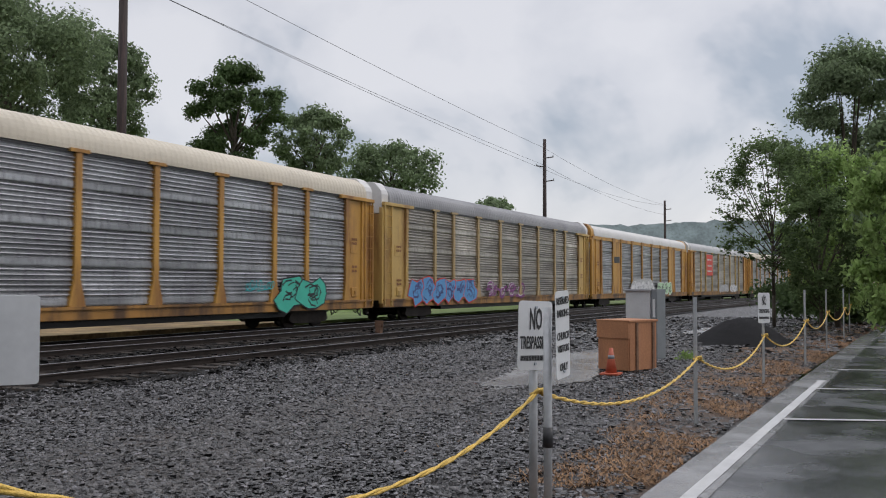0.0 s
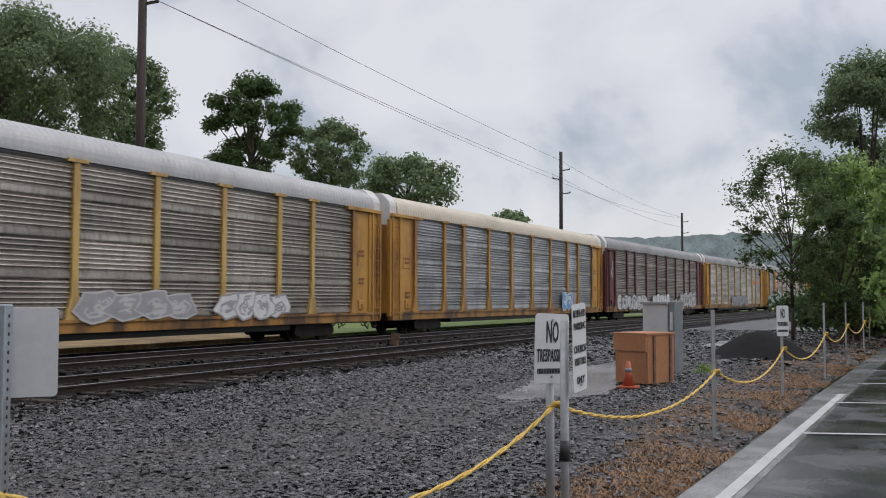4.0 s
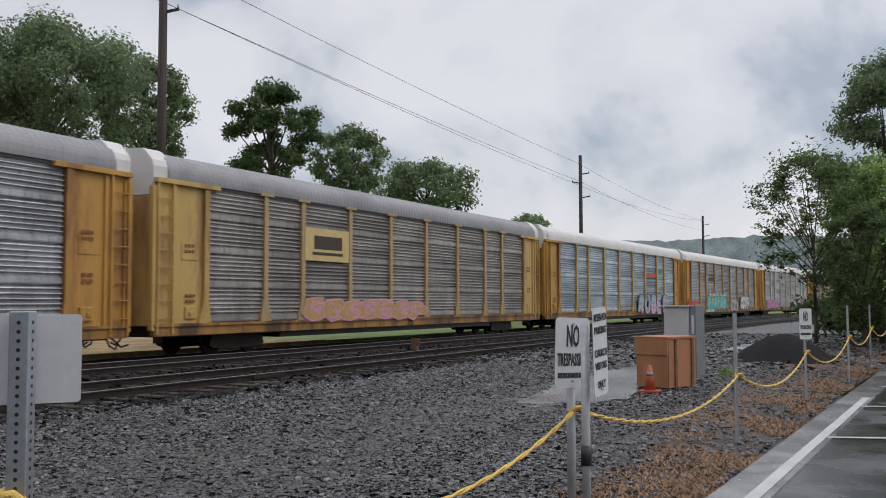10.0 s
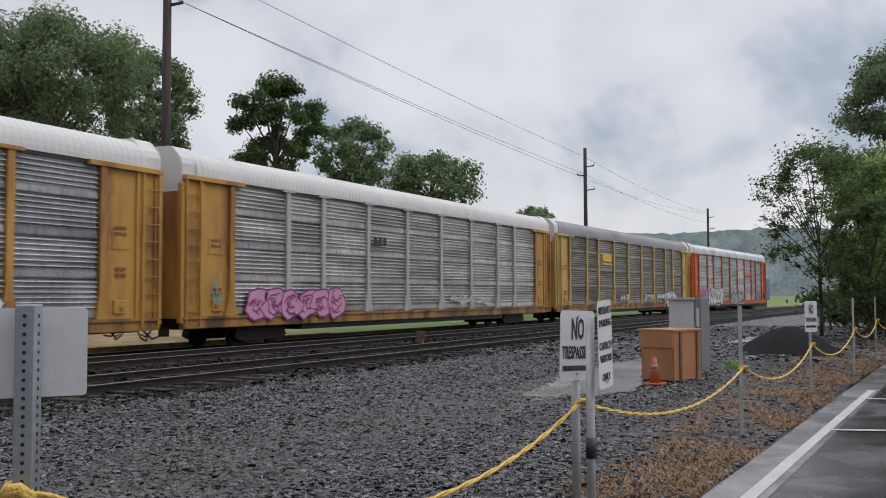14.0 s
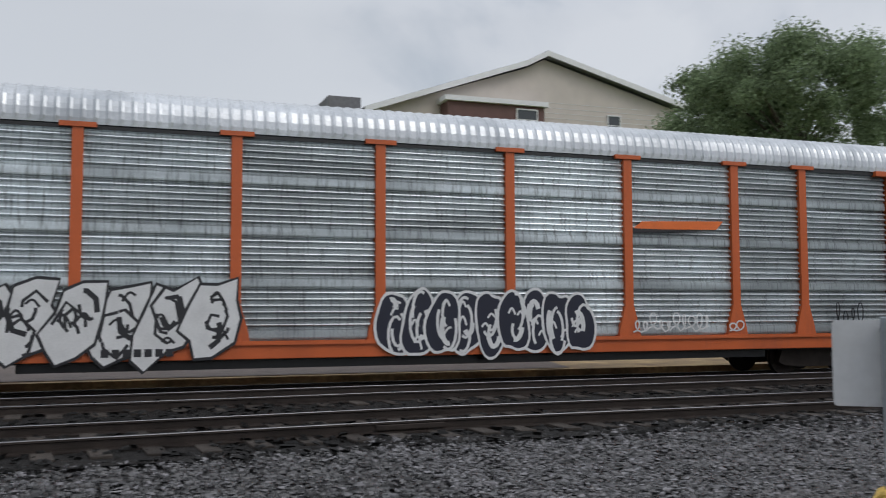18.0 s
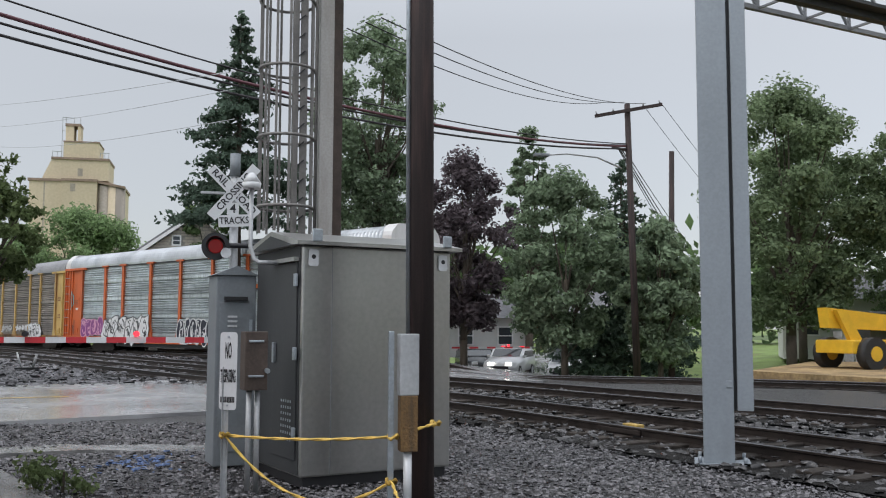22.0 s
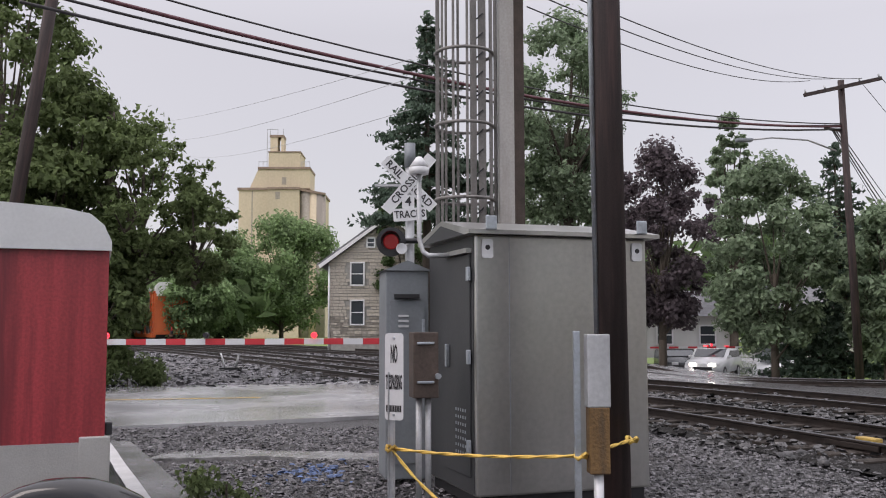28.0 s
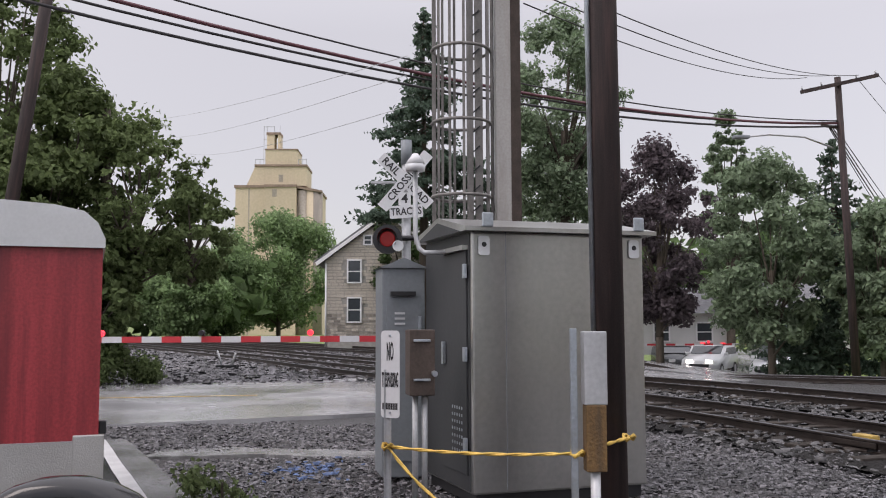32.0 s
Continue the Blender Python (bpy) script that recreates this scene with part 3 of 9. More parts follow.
def build_tracks():
    tie = bx((-0.11, -1.3, -0.2), (0.11, 1.3, 0), 0.015)
    tie_me = data(tie, "tie")
    for i in range(4):
        tr = thing("track", pose(0, 0, 0), ("railway track with rusty rails and dark weathered ties in ballast"), "railway track", "parallel tracks", "structure")
        for off in (-0.7175, 0.7175):
            rail = sweep(i, off, RAIL_SHAPE, M["rail"], "rail", tr)
            sweep(i, off, ((-0.022, -0.004), (0.022, -0.004), (0.018, 0.002), (-0.018, 0.002)), M["rail_top"], "rail_head", rail)
        lo, hi = (-34, 48)
        s = lo
        rng = random.Random(i)
        if i < 2:
            while s < hi:
                x, y = on_track(i, s)
                o = shared("tie", tie_me, M["tie"], tr)
                o.matrix_basis = Matrix.Translation((x, y + rng.uniform(-0.05, 0.05), RAIL_TOP - 0.122 + rng.uniform(-0.012, 0.012))) @ Matrix.Rotation(heading_at(i, s) + rng.uniform(-0.02, 0.02), 4, "Z")
                s += 0.56
        bm = bmesh.new()
        for r in ((-110, lo if i < 2 else (90 if i == 2 else -16)), (hi if i < 2 else 90.5, 91 if i < 3 else 90)):
            s = r[0]
            while s < r[1]:
                x, y = on_track(i, s)
                box(bm, (-0.11, -1.3, -0.2), (0.11, 1.3, 0), 0, Matrix.Translation((x, y, RAIL_TOP - 0.122 - (sink(x) if i > 1 else 0) - basin(x, y))) @ Matrix.Rotation(heading_at(i, s), 4, "Z"))
                s += 0.7
        tagged(part("far_ties", bm, M["tie"], tr), kind="stuff")
    # oily dark bed under and between the rails
    for i in range(4):
        xs, ys, ss = TRACKS[i]
        verts, faces = [], []
        for x, y, a, b in zip(xs, ys, np.gradient(xs, ss), np.gradient(ys, ss)):
            for o in ((-1.75, 1.3) if i == 3 else (-1.75, 1.75)):
                verts.append((x - b * o, y + a * o, 0.018 + 0.004 * i - (sink(x) if i > 1 else 0) - basin(x, y)))
        for k in range(len(xs) - 1):
            faces.append((2 * k, 2 * k + 2, 2 * k + 3, 2 * k + 1))
        tagged(raw("track_bed", verts, faces, M["bed"]), "oily blackened ballast under the rails", "track bed", "track beds", "structure")
    # joint bars bolted to the nearest rails
    tr = bpy.data.objects["track"]
    for s in (-19, -8.5, 3.2, 14.7, 27):
        x, y = on_track(0, s)
        a = heading_at(0, s)
        o = part("joint_bar", bx((-0.45, -0.03, -0.1), (0.45, 0.0, -0.035), 0.008), M["rail"], tr)
        o.matrix_basis = Matrix.Translation((x + 0.735 * math.sin(a), y - 0.735 * math.cos(a), RAIL_TOP)) @ Matrix.Rotation(a, 4, "Z")


# ---- ground ----


def sheet(name, pts, z, material, label, category, thick=0.0, kind="structure"):
    bm = bmesh.new()
    f = bm.faces.new([bm.verts.new((x, y, z)) for x, y in pts])
    bm.normal_update()
    if f.normal.z < 0:
        f.normal_flip()
    if thick:
        r = bmesh.ops.extrude_face_region(bm, geom=[f])
        bmesh.ops.translate(bm, vec=(0, 0, thick), verts=[v for v in r["geom"] if isinstance(v, bmesh.types.BMVert)])
        bmesh.ops.recalc_face_normals(bm, faces=bm.faces[:])
    bmesh.ops.triangulate(bm, faces=bm.faces[:])
    return tagged(part(name, bm, material), label, category, "", kind)


LOT_EDGE = ((75, -3.2), (45, -1.2), (29, 0.17), (15.5, 0.95), (6.65, 1.42), (0, 1.55), (-8, 1.25), (-13, 0.85), (-17.5, -1.1), (-19.5, -2.0), (-19.8, -4.5))


def ground_height(x, y):
    """Low unevenness of the gravel."""
    return 0.035 * noise.noise(Vector((x * 0.35, y * 0.35, 0))) + 0.02 * noise.noise(Vector((x * 1.3, y * 1.3, 3)))


def build_ground():
    gx = [-3000, -600, -200, -120] + list(range(-100, -20, 4)) + [-18, -12, 0, 60, 200, 600, 3000]
    gy = [-3000, -600, -200, -60, -20] + list(range(-12, 60, 4)) + [90, 200, 600, 3000]
    verts = [(x, y, -0.10 - (0.5 if -13 < x < 250 and 7 < y < 21 else 0) - basin(x, y)) for x in gx for y in gy]
    n = len(gy)
    faces = [(a * n + b, (a + 1) * n + b, (a + 1) * n + b + 1, a * n + b + 1) for a in range(len(gx) - 1) for b in range(n - 1)]
    tagged(raw("ground", verts, faces, M["green_grass"], None, "", True), "rough green grass and weeds reaching to the horizon", "ground", "", "structure")
    # the gravel yard, uneven, from the car park to the farthest track
    xs = [-160, -130, -100, -80, -65, -50, -42] + [x for x in np.arange(-36, 48, 0.7)] + [55, 65, 80, 100, 130, 170, 220, 300]
    verts, faces, n = [], [], 44
    for x in xs:
        lo = 1.0 if x > -13 else float(np.interp(x, [-160, -60, -30, -20, -13], [-80, -26, -8.5, -4.5, 0.4]))
        lo = min(lo, float(np.interp(x, TRACKS[0][0], TRACKS[0][1])) - 5)
        hi = far_edge(x) + 0.3
        for k in range(n):
            y = lo + (hi - lo) * k / (n - 1)
            off = abs(y - float(np.interp(x, TRACKS[2][0], TRACKS[2][1])))
            verts.append((x, y, -0.02 + ground_height(x, y) - 1.25 * sink(x) * min(max((2.7 - off) / 0.8, 0), 1) - basin(x, y)))
    for r in range(len(xs) - 1):
        for k in range(n - 1):
            a = r * n + k
            faces.append((a, a + n, a + n + 1, a + 1))
    tagged(raw("gravel_yard", verts, faces, M["gravel"], None, "", True), "dark grey wet crushed-stone ballast beside the tracks", "gravel", "", "structure")
    sheet("car_park", LOT_EDGE + ((-19.8, -40), (75, -40)), -0.1, M["asphalt"], "wet dark asphalt car park with white lines", "car park", 0.145)
    # pale concrete gutter along the car park's edge
    bm = bmesh.new()
    for a, b in zip(LOT_EDGE[1:-2], LOT_EDGE[2:-1]):
        d = (Vector(b) - Vector(a)).normalized()
        nrm = Vector((d.y, -d.x))
        if nrm.y > 0:
            nrm = -nrm
        w = 0.42
        vs = [(a[0], a[1]), (b[0], b[1]), (b[0] + nrm.x * w, b[1] + nrm.y * w), (a[0] + nrm.x * w, a[1] + nrm.y * w)]
        lo = [bm.verts.new((x, y, -0.08)) for x, y in vs]
        hi = [bm.verts.new((x, y, 0.052)) for x, y in vs]
        for q in range(4):
            bm.faces.new((lo[q], lo[(q + 1) % 4], hi[(q + 1) % 4], hi[q]))
        bm.faces.new(hi)
    bmesh.ops.recalc_face_normals(bm, faces=bm.faces[:])
    tagged(part("gutter", bm, M["gutter"]), "pale wet concrete strip along the car park edge", "kerb", "", "structure")

    def line(a, b, w, material, label, z=0.056):
        a, b = Vector(a), Vector(b)
        d = (b - a).normalized()
        nrm = Vector((-d.y, d.x)) * w / 2
        bm = bmesh.new()
        n = max(2, int((b - a).length / 0.5))
        rng = random.Random(int(a.x * 10))
        l, r = [], []
        for k in range(n + 1):
            p = a.lerp(b, k / n)
            l.append(bm.verts.new((*(p + nrm * (1 + rng.uniform(-0.06, 0.06))), z)))
            r.append(bm.verts.new((*(p - nrm * (1 + rng.uniform(-0.06, 0.06))), z)))
        for k in range(n):
            bm.faces.new((r[k], r[k + 1], l[k + 1], l[k]))
        bmesh.ops.recalc_face_normals(bm, faces=bm.faces[:])
        tagged(part("painted_line", bm, material), label, "road marking", "painted lines", "structure")
    white = "worn white painted line on wet asphalt"
    line((-13.5, 0.15), (-19.4, -2.3), 0.14, M["paint"], white)
    line((3, 1.18), (6.65, 1.12), 0.105, M["paint"], white)
    line((6.65, 1.12), (15.6, 0.62), 0.105, M["paint"], white)
    for x in (10.9, 14.3, 17.7, 21.0, 24.4, 27.8, 31.2, 34.6, 38):
        y = float(np.interp(x, [6.65, 15.6, 29, 45], [1.12, 0.62, -0.15, -1.5]))
        line((x, y - 0.05), (x + 1.6, y - 4.8), 0.10, M["paint"], white)
    # the street over the crossing
    mid = ((-22.0, -60), (-23.3, -25), (-24.7, -8), (-27.6, 1.5), (-34, 8), (-41, 12), (-48, 15), (-55, 17.5), (-64, 21), (-110, 36))
    l, r = [], []
    for i, p in enumerate(mid):
        d = (Vector(mid[min(i + 1, len(mid) - 1)]) - Vector(mid[max(i - 1, 0)])).normalized()
        wide = 5.2 if i < 3 else (4.2 if i == 3 else 2.4)
        l.append((p[0] + d.y * wide, p[1] - d.x * wide))
        r.append((p[0] - d.y * 5.2, p[1] + d.x * 5.2))
    bm = bmesh.new()
    def rise(x, y):
        return 0.045 - basin(x, y)
    lv = [bm.verts.new((x, y, rise(x, y))) for x, y in l]
    rv = [bm.verts.new((x, y, rise(x, y))) for x, y in r]
    lw = [bm.verts.new((x, y, rise(x, y) - 0.2)) for x, y in l]
    rw = [bm.verts.new((x, y, rise(x, y) - 0.2)) for x, y in r]
    for k in range(len(mid) - 1):
        bm.faces.new((lv[k], lv[k + 1], rv[k + 1], rv[k]))
        bm.faces.new((lw[k], lw[k + 1], lv[k + 1], lv[k]))
        bm.faces.new((rv[k], rv[k + 1], rw[k + 1], rw[k]))
    bmesh.ops.recalc_face_normals(bm, faces=bm.faces[:])
    tagged(part("road", bm, M["road"]), "wet grey street crossing the tracks", "road", "", "structure")
    line((-25.2, -12), (-25.2, -30), 0.12, M["yellow_line"], "worn yellow centre line on the wet street", 0.052)
    line((-27.0, -1.6), (-25.3, -11), 0.12, M["yellow_line"], "worn yellow centre line on the wet street", 0.052)
    # strips beyond the tracks
    far = [(float(x), far_edge(x)) for x in (32, 20, 8, 0, -6, -12, -18, -24, -30, -36)]
    sheet("green_verge", [(float(x), far_edge(x)) for x in (140, 90, 60, 45, 32)] + [(30, 36), (70, 33), (140, 33)], -0.3, M["green_grass"], "rough green grass verge beyond the tracks", "grass", 0.30)
    sheet("dry_grass", far + [(-44, 27.5), (-40, 40), (-5, 36), (30, 36)], -0.3, M["yellow_grass"], "straw-coloured dry grass verge beyond the tracks", "grass", 0.33)
    sheet("bare_soil", ((-4, 21.9), (11, 21.8), (16, 40), (4, 58), (-14, 52), (-12, 33)), 0.05, M["soil"], "bare wet brown soil beyond the tracks", "soil")
    # wheel-worn silt lane and puddles in the gravel

    def blob(name, pts, z, material, label, category, seed):
        rng = random.Random(seed)
        c = Vector((sum(p[0] for p in pts) / len(pts), sum(p[1] for p in pts) / len(pts)))
        out = []
        for a, b in zip(pts, pts[1:] + pts[:1]):
            a, b = Vector(a), Vector(b)
            for k in range(6):
                p = a.lerp(b, k / 6)
                p = p + (p - c).normalized() * rng.uniform(-0.12, 0.12)
                out.append(p)
        bm = bmesh.new()
        bm.faces.new([bm.verts.new((p.x, p.y, z + (ground_height(p.x, p.y) if p.x < -15 else 0.0))) for p in out])
        rim = list(bm.verts)
        bmesh.ops.triangulate(bm, faces=bm.faces[:])
        bm.normal_update()
        for f in bm.faces:
            if f.normal.z < 0:
                f.normal_flip()
        low = [bm.verts.new((v.co.x, v.co.y, v.co.z - 0.1)) for v in rim]
        for k in range(len(rim)):
            bm.faces.new((rim[k - 1], low[k - 1], low[k], rim[k]))
        tagged(part(name, bm, material), label, category, "", "structure")
    lv, lf, rows = [], [], 10
    for x in np.arange(-4, 26.1, 0.35):
        top = float(np.interp(x, [-4, 2, 8, 13, 18, 26], [5.2, 6.3, 6.9, 6.4, 5.9, 5.6])) + 0.35 * noise.noise(Vector((x * 0.8, 1, 5)))
        bot = float(np.interp(x, [-4, 3, 8, 13, 18, 26], [3.4, 3.9, 4.6, 4.5, 4.2, 4.0])) + 0.35 * noise.noise(Vector((x * 0.8, 7, 5)))
        for k in range(rows):
            y = bot + (top - bot) * k / (rows - 1)
            lv.append((float(x), y, ground_height(x, y) + 0.004))
    for r in range(len(lv) // rows - 1):
        for k in range(rows - 1):
            a = r * rows + k
            lf.append((a, a + rows, a + rows + 1, a + 1))
    tagged(raw("silt_lane", lv, lf, M["silt"], None, "", True), "wet grey wheel-worn silt lane through the gravel", "gravel lane", "", "structure")
    for i, pts in enumerate((((12.7, 4.85), (13.1, 5.3), (15.3, 5.65), (17.5, 5.95), (20.3, 6.0), (22.0, 5.7), (19.0, 4.9), (16.2, 4.2), (14.4, 3.95), (13.6, 4.4)), ((22.0, 6.3), (25, 6.1), (26, 5.6), (23, 5.7)), ((29, 5.0), (31.8, 5.6), (34.2, 5.4), (36.5, 4.0), (33.7, 3.6), (30.1, 4.2)), ((-18.2, -1.3), (-18.2, -0.4), (-17.9, 0.7), (-17.7, 1.6), (-18.3, 1.6), (-18.6, 0.6), (-18.9, -0.5), (-18.7, -1.5)), ((-6.4, 7.4), (-3.6, 7.2), (-2.4, 6.6), (-5.2, 6.5)))):
        if i == 3:
            # wet strip with its sky reflection painted in as a pale tone
            blob("silt_streak", list(pts), 0.012, M["silt_sheen"], "wet silt streak in the gravel, sky reflection painted pale", "silt", 20 + i)
        else:
            blob("puddle", list(pts), 0.010, M["silt_wet"], "pale wet silt and rain puddle on the gravel, sky sheen in its colour", "puddle", 20 + i)


def stones(name, n, region, size, seed, material, label, z=0.0, category="gravel"):
    """Loose crushed stones over a region: each a small uneven block."""
    rng = np.random.RandomState(seed)
    base = np.array([(-1, -1, -0.6), (1, -1, -0.7), (1, 1, -0.6), (-1, 1, -0.7), (-0.65, -0.1, 0.75), (0.65, 0.1, 0.6)])
    fc = np.array([(0, 1, 5), (0, 5, 4), (1, 2, 5), (2, 3, 4), (2, 4, 5), (3, 0, 4)])
    px, py = region(rng, n)
    n = len(px)
    k = rng.uniform(0.55, 1.25, (n, 1, 1)) * size / 2
    v = base[None] * (1 + rng.uniform(-0.48, 0.48, (n, 6, 3))) * k * np.array([1.55, 0.72, 0.55])
    a = rng.uniform(0, 6.28, n)
    b = rng.uniform(-1.1, 1.1, n)
    c, s, cb, sb = np.cos(a), np.sin(a), np.cos(b), np.sin(b)
    y2 = v[:, :, 1] * cb[:, None] - v[:, :, 2] * sb[:, None]
    z2 = v[:, :, 1] * sb[:, None] + v[:, :, 2] * cb[:, None]
    x3 = v[:, :, 0] * c[:, None] - y2 * s[:, None] + px[:, None]
    y3 = v[:, :, 0] * s[:, None] + y2 * c[:, None] + py[:, None]
    gh = np.array([ground_height(x, y) for x, y in zip(px, py)])
    z3 = z2 + (gh + z)[:, None] + size * 0.1 + (rng.uniform(-0.2, 0.45, n) * size)[:, None]
    vv = np.stack([x3, y3, z3], 2).reshape(-1, 3)
    ff = (fc[None] + (np.arange(n) * 6)[:, None, None]).reshape(-1, 3)
    me = bpy.data.meshes.new(name)
    me.vertices.add(len(vv))
    me.vertices.foreach_set("co", vv.ravel())
    me.loops.add(len(ff) * 3)
    me.loops.foreach_set("vertex_index", ff.ravel())
    me.polygons.add(len(ff))
    me.polygons.foreach_set("loop_start", np.arange(len(ff)) * 3)
    me.update(calc_edges=True)
    return tagged(shared(name, me, material), label, category, "", "stuff")


def in_lane(x, y):
    top = np.interp(x, [-4, 2, 8, 13, 18, 26], [5.2, 6.3, 6.9, 6.4, 5.9, 5.6])
    bot = np.interp(x, [-4, 3, 8, 13, 18, 26], [3.4, 3.9, 4.6, 4.5, 4.2, 4.0])
    return (x > -4) & (x < 26) & (y < top - 0.15) & (y > bot + 0.15)


def build_stones():
    edge_x, edge_y = [p[0] for p in LOT_EDGE[::-1]], [p[1] for p in LOT_EDGE[::-1]]

    def yard(x0, x1, y1, thin=1.0, power=1.0):
        def region(rng, n):
            x = x0 + (x1 - x0) * rng.uniform(0, 1, n) ** power
            lo = np.interp(x, edge_x, edge_y) + 0.1
            y = lo + (y1 - lo) * rng.uniform(0, 1, n)
            keep = ~in_lane(x, y) | (rng.uniform(0, 1, n) < 0.4)
            strawy = (x > 6) & (y < np.interp(x, [6, 16, 30], [3.0, 3.0, 2.4]))
            keep &= ~strawy | (rng.uniform(0, 1, n) < 0.5)
            wet = ((y > np.interp(x, [13, 14.4, 16.2, 22], [4.9, 4.1, 4.3, 5.6])) & (y < np.interp(x, [13, 15.3, 20.3, 22], [5.2, 5.55, 5.9, 5.7])) & (x > 13) & (x < 21.5)) | ((y > 4.2) & (y < 5.3) & (x > 30) & (x < 35)) | ((x < -17.95) & (x > -18.6) & (y < 1.5) & (y > -1.7))
            keep &= ~wet
            return x[keep], y[keep]
        return region
    stones("ballast_stones", 46000, yard(3.5, 22, 11.2, power=1.5), 0.038, 1, M["stone"], "loose dark grey crushed-stone ballast")
    stones("ballast_stones", 38000, yard(-11, 3.5, 10.2), 0.039, 2, M["stone"], "loose dark grey crushed-stone ballast")
    stones("ballast_stones", 10000, yard(22, 46, 10.5), 0.10, 3, M["stone"], "loose dark grey crushed-stone ballast")

    stones("ballast_stones", 40000, yard(2.6, 9.5, 8.0), 0.030, 6, M["stone"], "loose dark grey crushed-stone ballast")

    def lane(rng, n):
        x = rng.uniform(-4, 26, n)
        y = rng.uniform(3.2, 7.1, n)
        keep = in_lane(x, y) & ~((y > np.interp(x, [13, 14.4, 16.2, 22], [4.9, 4.1, 4.3, 5.6])) & (y < np.interp(x, [13, 15.3, 20.3, 22], [5.2, 5.55, 5.9, 5.7])) & (x > 13) & (x < 21.5))
        return x[keep], y[keep]
    stones("lane_gravel", 56000, lane, 0.027, 7, M["stone_fine"], "fine wet gravel in the wheel-worn lane", 0.0)

    # lighter stones; the extra ones stand in for bright highlights on wet edges
    stones("pale_ballast_stones", 13000, yard(2.5, 20, 11.0, power=1.5), 0.034, 11, M["stone_new"], "scattered paler crushed stones in the ballast", 0.015)
    stones("pale_ballast_stones", 6000, yard(-9, 3, 10.0), 0.036, 12, M["stone_new"], "scattered paler crushed stones in the ballast", 0.015)

    def cross(rng, n):
        x = rng.uniform(-22.2, -9, n)
        lo = np.interp(x, [-21, -17, -13, -8, -5], [-5, -1.6, 0.4, 1.5, 1.8])
        hi = np.interp(x, [-21, -17.8, -13.9, -7], [6.0, 6.9, 8.1, 10.0])
        y = lo + (hi - lo) * rng.uniform(0, 1, n)
        keep = ~((x < -17.95) & (x > -18.5) & (y < 1.5) & (y > -1.7)) & (x > -21.75 + 0.05 * y + 0.22 * np.sin(2.1 * y) + 0.12 * np.sin(5.3 * y + 1))
        return x[keep], y[keep]
    stones("ballast_stones", 43000, cross, 0.030, 4, M["stone_new"], "loose grey crushed-stone ballast by the crossing")

    def between(rng, n):
        s = rng.uniform(-34, 46, n)
        xs, ys, ss = TRACKS[0]
        x = np.interp(s, ss, xs)
        y = np.interp(s, ss, ys) + rng.uniform(-2.0, 5.3, n)
        return x, y
    def by_crossing(rng, n):
        x, y = between(rng, n)
        return x[x < -9], y[x < -9]

    def by_yard(rng, n):
        x, y = between(rng, n)
        return x[x >= -9], y[x >= -9]
    stones("ballast_stones", 18000, by_yard, 0.07, 5, M["stone_dark"], "loose oil-blackened ballast between the tracks", 0.03)
    stones("ballast_stones", 18000, by_crossing, 0.07, 15, M["stone"], "loose dark grey crushed-stone ballast between the tracks", 0.03)

    def verge(rng, n):
        y = rng.uniform(-16, 0.5, n)
        t1 = np.interp(y, TRACKS[0][1][:80], TRACKS[0][0][:80])
        x = t1 + 1.6 + rng.uniform(0, 1, n) * np.maximum(-31.5 - 0.35 * (y + 4) - t1, 2.0)
        return x, y
    stones("ballast_stones", 12000, verge, 0.12, 14, M["stone_new"], "loose grey crushed-stone ballast beyond the street")

    def blue(rng, n):
        x, y = rng.normal(-16.9, 0.3, n), rng.normal(0.62, 0.24, n)
        return x, y
    stones("blue_marked_stones", 75, blue, 0.045, 9, M["blue_paint"], "gravel stones sprayed with blue survey paint", 0.02)


